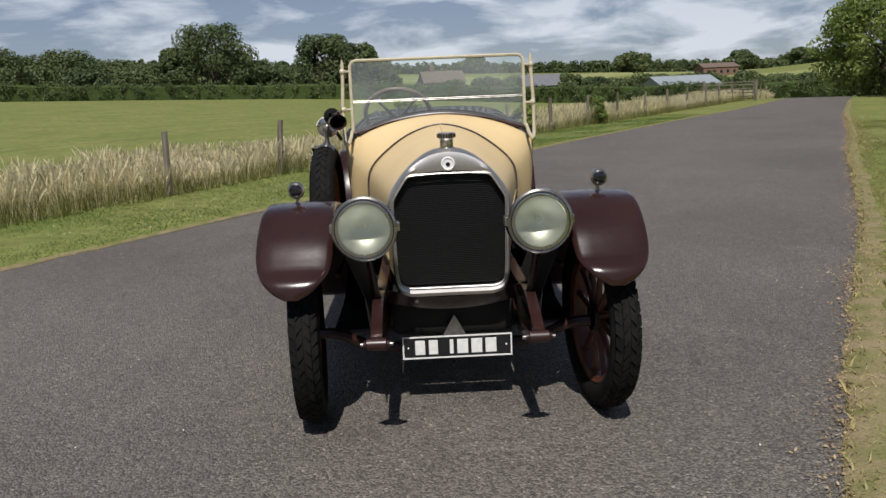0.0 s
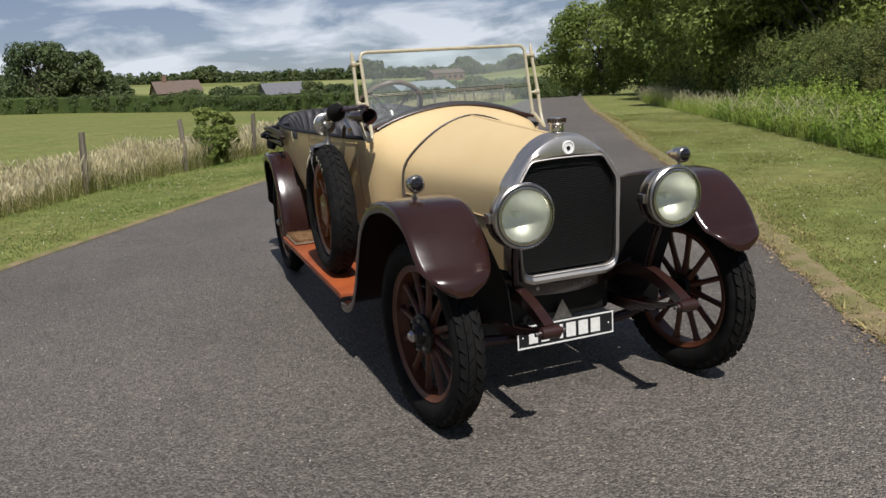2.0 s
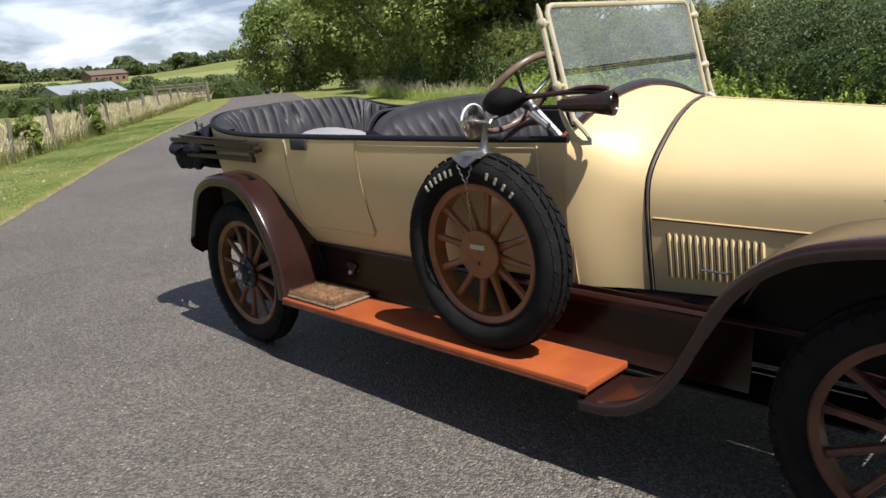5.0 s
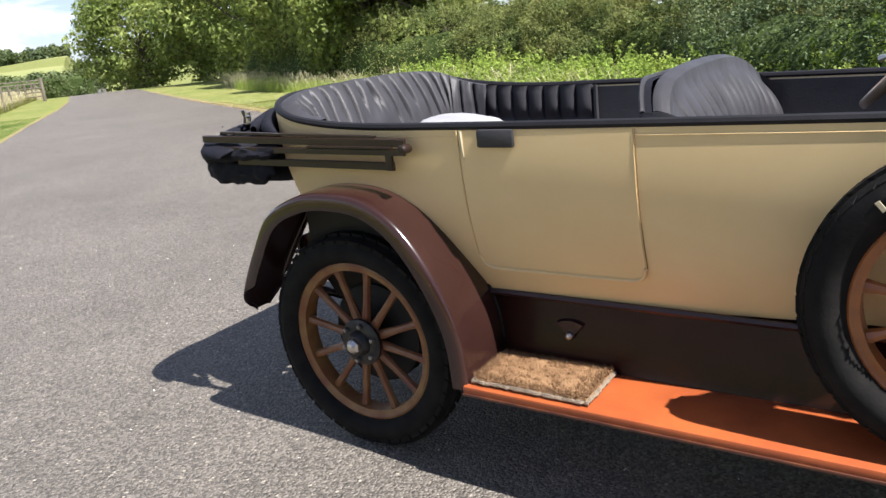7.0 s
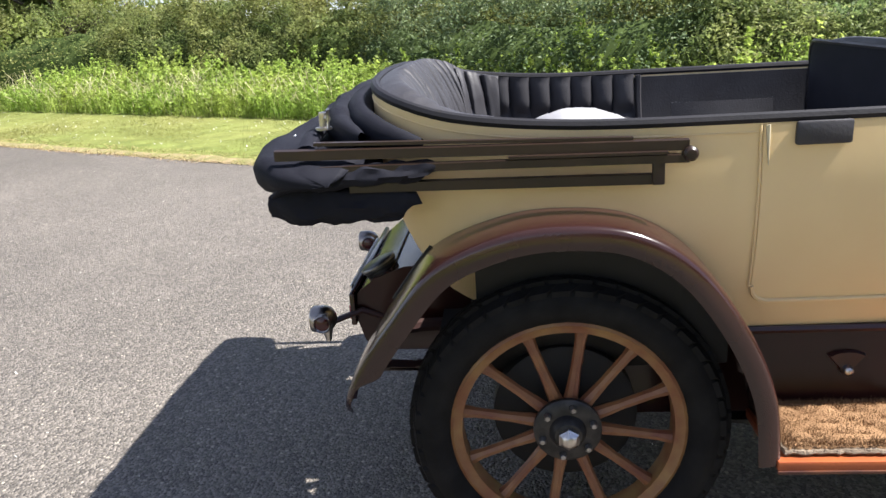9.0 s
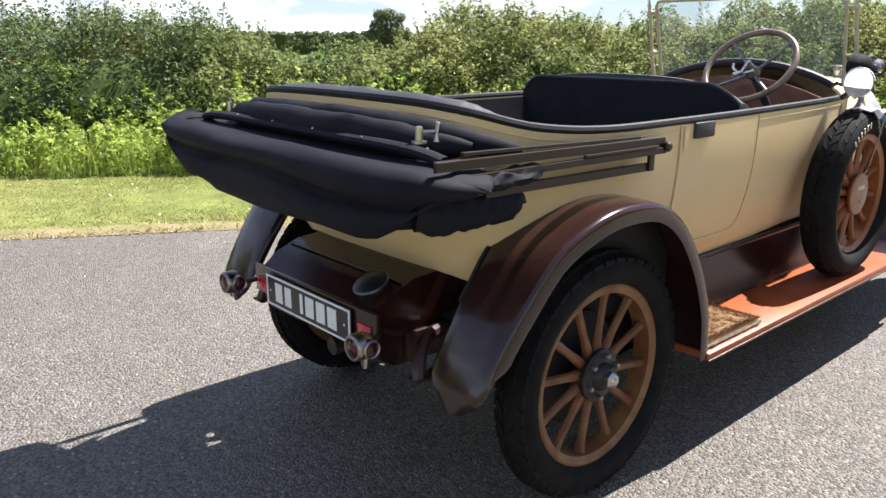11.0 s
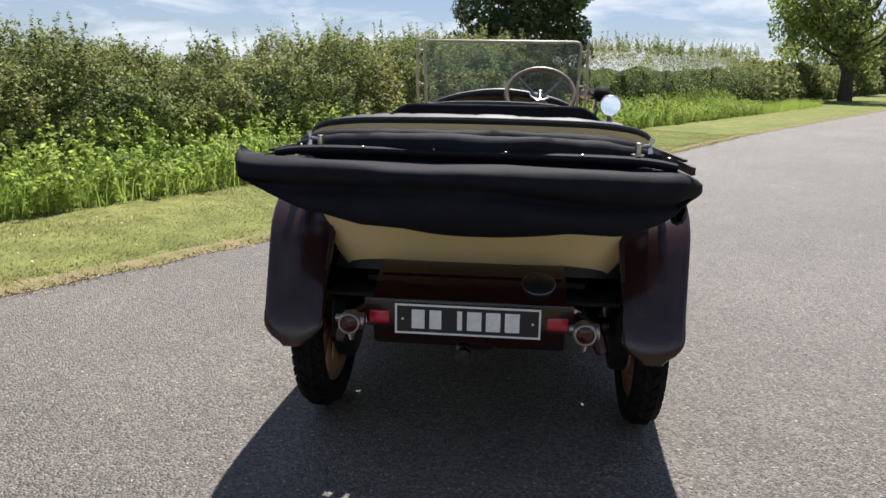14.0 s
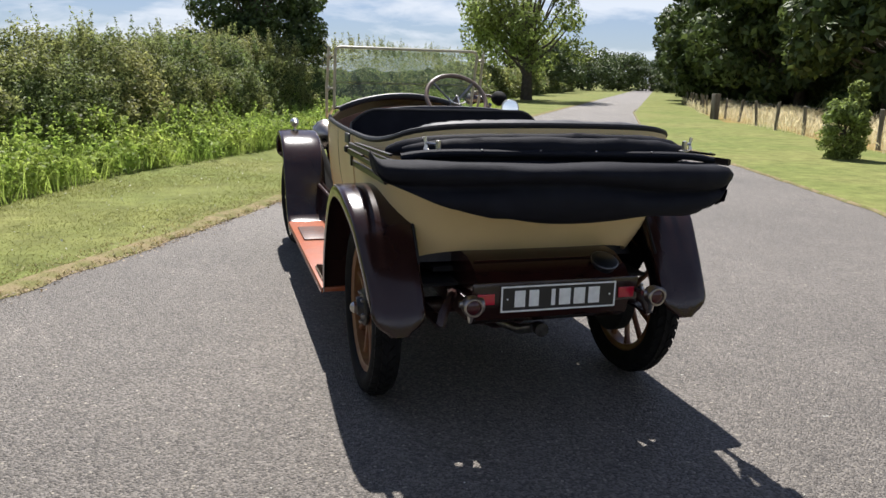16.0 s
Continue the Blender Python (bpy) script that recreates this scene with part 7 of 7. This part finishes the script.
def number_plate(centre, y_dir, label, tilt=0.0):
    """A black plate with a pale border; its characters are plain bars."""
    cx, cy, cz = centre
    W, H = 0.533, 0.113
    pl = part("number_plate", box((cx - W / 2, cy - 0.005, cz - H / 2), (cx + W / 2, cy + 0.005, cz + H / 2), 0.003), PLATE, car, label, smooth=False)
    y0, y1 = (cy + 0.004, cy + 0.0075) if y_dir > 0 else (cy - 0.0075, cy - 0.004)
    made = []
    for lo, hi in (((cx - W / 2, cz + H / 2 - 0.007), (cx + W / 2, cz + H / 2)), ((cx - W / 2, cz - H / 2), (cx + W / 2, cz - H / 2 + 0.007)),
                   ((cx - W / 2, cz - H / 2 + 0.007), (cx - W / 2 + 0.007, cz + H / 2 - 0.007)), ((cx + W / 2 - 0.007, cz - H / 2 + 0.007), (cx + W / 2, cz + H / 2 - 0.007))):
        made.append(part("border", box((lo[0], y0, lo[1]), (hi[0], y1, hi[1])), WHITE, pl, smooth=False))
    left = cx + 0.205 * (-1 if y_dir < 0 else 1)
    sg = 1 if y_dir < 0 else -1
    x = left
    for wd, gap in ((0.048, 0.018), (0.044, 0.058), (0.018, 0.018), (0.053, 0.016), (0.053, 0.016), (0.053, 0.0)):
        a, b = sorted((x, x + sg * wd))
        made.append(part("character_bar", box((a, y0, cz - 0.036), (b, y1, cz + 0.036), 0.001), WHITE, pl, smooth=False))
        x += sg * (wd + gap)
    for q in (-1, 1):
        made.append(part("rivet", lathe([(0, 0.0), (0, 0.005), (0.003, 0.003), (0.003, 0.0)], (cx + q * 0.238, y1 if y_dir > 0 else y0, cz), (0, y_dir, 0), 8), WHITE, pl))
    return pl


number_plate((0.014, 0.0, 0.312), -1, "black front number plate with pale bars")
number_plate((0.0, 4.146, 0.632), 1, "black rear number plate with pale bars")
part("plate_bracket", prism([(-0.052, 0.368), (0.058, 0.368), (0.004, 0.468)], 0.008, 0.012), STEEL, car, "pale triangular plate bracket", smooth=False)


# bulb horn and mirror on the driver's side
def build_horn():
    y0 = 1.04
    c = Vector((-0.60, y0, 1.368))
    bm = lathe([(0.0, 0.052), (-0.004, 0.050), (0.0, 0.046), (0.02, 0.043), (0.10, 0.036), (0.18, 0.031), (0.205, 0.018), (0.21, 0.0)], c, (-0.30, 1, 0.02), 26)
    for v in bm.verts:
        v.co.z = 1.368 + (v.co.z - 1.368) * 0.86
    hn = part("bulb_horn", bm, MAROON, car, "dark bulb horn with a rubber bulb")
    part("inside", lathe([(0.0, 0.046), (0.1, 0.03), (0.15, 0.0)], c, (-0.30, 1, 0.02), 20), BLACK, hn)
    part("tube", tube(spline([(-0.60, 1.08, 1.405), (-0.61, 1.20, 1.412), (-0.645, 1.31, 1.406), (-0.675, 1.39, 1.400)], 14), 0.010, 8), CHASSIS, hn)
    part("coil", tube(spline([(-0.60, 1.06, 1.418), (-0.605, 1.12, 1.426), (-0.61, 1.20, 1.420), (-0.615, 1.25, 1.405)], 10), 0.009, 8), CHASSIS, hn)
    b = Vector((-0.678, 1.375, 1.402))
    part("bulb", lathe([(-0.012, 0.014), (0.0, 0.016), (0.02, 0.023), (0.05, 0.040), (0.085, 0.053), (0.12, 0.055), (0.155, 0.046), (0.18, 0.030), (0.192, 0.014), (0.195, 0.0)], b, Vector((-0.06, 1, -0.12)).normalized(), 26), RUBBER, hn, "black rubber squeeze bulb")
    part("bracket", tube([(-0.595, 1.29, 1.40), (-0.60, 1.295, 1.435)], 0.012, 8), NICKEL, hn)
    # hand brake and gear lever outside the body
    part("lever_grip", tube([(-0.66, 1.36, 1.34), (-0.655, 1.29, 1.29)], 0.015, 10), NICKEL, hn)
    part("lever", tube(spline([(-0.655, 1.31, 1.31), (-0.66, 1.40, 1.30), (-0.64, 1.52, 1.24)], 10), 0.012, 8), CHASSIS, hn)
    m = Vector((-0.735, 1.597, 1.318))
    ax = Vector((0.02, 1, 0.06)).normalized()
    mi = part("round_mirror", lathe([(-0.016, 0.0), (-0.015, 0.03), (-0.012, 0.055), (-0.006, 0.066), (0.002, 0.069), (0.006, 0.067), (0.006, 0.064)], m, ax, 32), NICKEL, car, "round nickel backed mirror on the spare wheel")
    part("glass", lathe([(0.003, 0.067), (0.003, 0.0)], m, ax, 32), MIRROR, mi)
    part("band", tube([(m + ax * -0.004 + 0.068 * (math.cos(a) * Vector((1, 0, 0)) + math.sin(a) * Vector((0, 0, 1)))) for a in np.linspace(0.2, math.pi - 0.2, 14)], 0.004, 6), WHITE, mi)
    part("stem", tube(spline([(-0.735, 1.535, 1.305), (-0.735, 1.54, 1.25), (-0.738, 1.545, 1.215), (-0.74, 1.55, 1.196)], 8), [0.011, 0.011, 0.012, 0.013, 0.014, 0.017, 0.024, 0.034], 12), STEEL, mi)
    part("clamp_nut", lathe([(-0.022, 0.0), (-0.022, 0.014), (-0.018, 0.019), (0.014, 0.019), (0.018, 0.014), (0.018, 0.0)], (-0.735, 1.515, 1.312), (0, 1, 0.05), 6), STEEL, mi, "hexagonal clamp nut")
    part("clamp", lathe([(-0.07, 0.0), (-0.07, 0.010), (-0.02, 0.010), (-0.014, 0.020), (-0.010, 0.020)], m, ax, 12), STEEL, mi)
    # strap over the tyre
    rows = []
    for a in np.linspace(-0.17, 0.17, 9):
        yy, zz = 1.565 + 0.404 * math.sin(a), 0.798 + 0.404 * math.cos(a)
        rows.append([(-0.834, yy, zz - 0.030 + 0.55 * abs(a) ** 1.4 - 0.02), (-0.815, yy, zz - 0.008), (-0.765, yy, zz + 0.004), (-0.71, yy, zz - 0.008), (-0.69, yy, zz - 0.03)])
    part("saddle", thicken(grid(rows), 0.005), STEEL, mi, "worn metal saddle over the tyre")
    ch = [Vector((-0.842, 1.52, 1.165)), Vector((-0.846, 1.555, 1.09)), Vector((-0.842, 1.60, 1.168))]
    bm = bmesh.new()
    for a, b2 in ((ch[0], ch[1]), (ch[1], ch[2]), (ch[1], Vector((-0.82, 1.565, 0.93)))):
        n = int((b2 - a).length / 0.012)
        for k in range(n):
            p = a + (b2 - a) * (k / n)
            q = a + (b2 - a) * ((k + 0.8) / n)
            o = Vector((0, 0.004, 0)) if k % 2 else Vector((0.004, 0, 0))
            tube([p - o, q + o], 0.003, 5, bm)
    tagged(part("chain", bm, STEEL, mi, "thin steel chain"), kind="stuff")


build_horn()


# loose things
def coir(name, lo, hi, label, material, seed):
    t = thing(name, ((lo[0] + hi[0]) / 2, (lo[1] + hi[1]) / 2, lo[2]), label, "mat")
    rng = np.random.default_rng(seed)
    n, m = 40, 26
    rows = []
    for i in range(n):
        a = i / (n - 1)
        row = []
        for j in range(m):
            b = j / (m - 1)
            e = min(min(a, 1 - a) * 9, min(b, 1 - b) * 7, 1)
            wob = 0.006 * noise.noise(Vector((a * 6, b * 5, seed)))
            row.append((lo[0] + (hi[0] - lo[0]) * b + wob, lo[1] + (hi[1] - lo[1]) * a + wob, lo[2] + (hi[2] - lo[2]) * (0.15 + 0.85 * e ** 0.5) + 0.008 * noise.noise(Vector((a * 11, b * 9, seed))) + rng.uniform(0, 0.003)))
        rows.append(row)
    bm = grid(rows)
    bmesh.ops.recalc_face_normals(bm, faces=bm.faces)
    part("coir_pad", bm, material, t)
    loop = []
    for a, b, m_ in (((lo[0], lo[1]), (hi[0], lo[1]), 24), ((hi[0], lo[1]), (hi[0], hi[1]), 40), ((hi[0], hi[1]), (lo[0], hi[1]), 24), ((lo[0], hi[1]), (lo[0], lo[1]), 40)):
        for k in np.linspace(0, 1, m_, endpoint=False):
            x, y = a[0] + (b[0] - a[0]) * k, a[1] + (b[1] - a[1]) * k
            loop.append((x + rng.normal(scale=0.0014), y + rng.normal(scale=0.0014), lo[2] + 0.010 + rng.normal(scale=0.0012)))
    part("edging", tube(loop, [0.0075 * rng.uniform(0.75, 1.2) for _ in loop], 6, closed=True), ROPE, t, "pale rope edging")
    k = 17000
    x, y = rng.uniform(lo[0], hi[0], k), rng.uniform(lo[1], hi[1], k)
    d = rng.normal(scale=0.005, size=(k, 3))
    base = np.stack([x, y, np.full(k, hi[2] - 0.004)], 1)
    tip = base + d + [0, 0, 0.007]
    sd = rng.normal(scale=0.0008, size=(k, 3))
    v = np.stack([base - sd, base + sd, tip], 1).reshape(-1, 3)
    raw("coir_fibre", v, np.arange(3 * k).reshape(-1, 3), material, t)
    return t


coir("doormat", (-0.835, 2.535, 0.394), (-0.605, 2.945, 0.424), "tan coir doormat on the orange running board", TAN, 5)
coir("doormat", (0.62, 2.55, 0.394), (0.835, 2.93, 0.416), "dark worn mat on the running board", mat("dark_mat_fibre", (0.09, 0.05, 0.03), 0.95, second=(0.05, 0.03, 0.02), scale=20, bump=0.6, bump_scale=150), 6)
t = thing("step_plate", (0.72, 1.55, 0.394), "reddish brown ribbed tread plate on the running board", "step plate")
part("plate", box((0.63, 1.30, 0.394), (0.82, 1.75, 0.406), 0.005), WOOD_DARK, t)


def folded_cloth():
    t = thing("folded_cloth", (-0.1, 3.38, 0.98), "folded white cloth lying on the rear seat", "cloth")
    rows = []
    for a in np.linspace(0, 1, 24):
        row = []
        for b in np.linspace(0, 1, 16):
            h = (math.sin(math.pi * a) ** 0.5) * (math.sin(math.pi * b) ** 0.5)
            row.append((-0.45 + 0.66 * b, 3.12 + 0.50 * a, 0.975 + (0.255 - 0.05 * (1 - a)) * h ** 0.7 + 0.012 * noise.noise(Vector((a * 4, b * 4, 8))) + 0.006 * noise.noise(Vector((a * 11, b * 9, 3)))))
        rows.append(row)
    bm = grid(rows)
    bmesh.ops.recalc_face_normals(bm, faces=bm.faces)
    part("fabric", bm, CLOTH, t)


folded_cloth()

# ---- litter, flowers and stones ----
def scatter(name, material, label, n, place, size, seed, lift=0.004, category="litter", flat=0.3):
    rng = np.random.default_rng(seed)
    u, v = place(rng, n)
    x, y = UX * u + UY * v, UY * u - UX * v
    c = np.stack([x, y, np.array([land(a, b) for a, b in zip(x, y)]) + lift + rng.random(n) * size * 0.4], 1)
    d = rng.normal(size=(n, 3)) * [1, 1, flat]
    d /= np.linalg.norm(d, axis=1)[:, None]
    e = np.cross(d, rng.normal(size=(n, 3)) * [0.4, 0.4, 1])
    e /= np.linalg.norm(e, axis=1)[:, None]
    s = (size * rng.uniform(0.5, 1.5, n))[:, None]
    vv = np.stack([c - d * s, c + e * s * 0.45, c + d * s, c - e * s * 0.45], 1).reshape(-1, 3)
    return tagged(raw(name, vv, np.arange(4 * n).reshape(-1, 4), material), label, category, kind="stuff")


def edge_band(u0, u1, f, sigma):
    def place(rng, n):
        u = rng.uniform(u0, u1, n)
        wob = np.array([0.12 * noise.noise(Vector((q * 0.8, 1, 1))) for q in u])
        return u, np.array([f(q) for q in u]) + rng.normal(scale=sigma, size=n) + wob
    return place


scatter("dead_grass_litter", LITTER, "dead brown grass and leaf litter along the road edge", 65000, edge_band(-14, 30, er(0.12), 0.10), 0.010, 71, 0.012)
scatter("dead_grass_litter", LITTER, "thin brown litter along the road edge", 9000, edge_band(-14, 40, el(-0.05), 0.05), 0.008, 72, 0.012)
scatter("clover_flowers", FLOWER, "white clover flowers in the mown verge", 1600, strip(-14, 26, er(0.4), wf(-0.1)), 0.011, 73, 0.05, "flowers", 0.8)
scatter("clover_flowers", FLOWER, "white clover flowers in the mown verge", 900, strip(-4, 26, lambda u: along(FENCE, u) + 0.9, el(-0.3)), 0.011, 74, 0.05, "flowers", 0.8)
scatter("stone_chips", FLOWER, "pale loose chips on the asphalt", 900, strip(-9, 12, el(0.3), er(-0.1)), 0.006, 75, 0.003, "chips", 0.3)
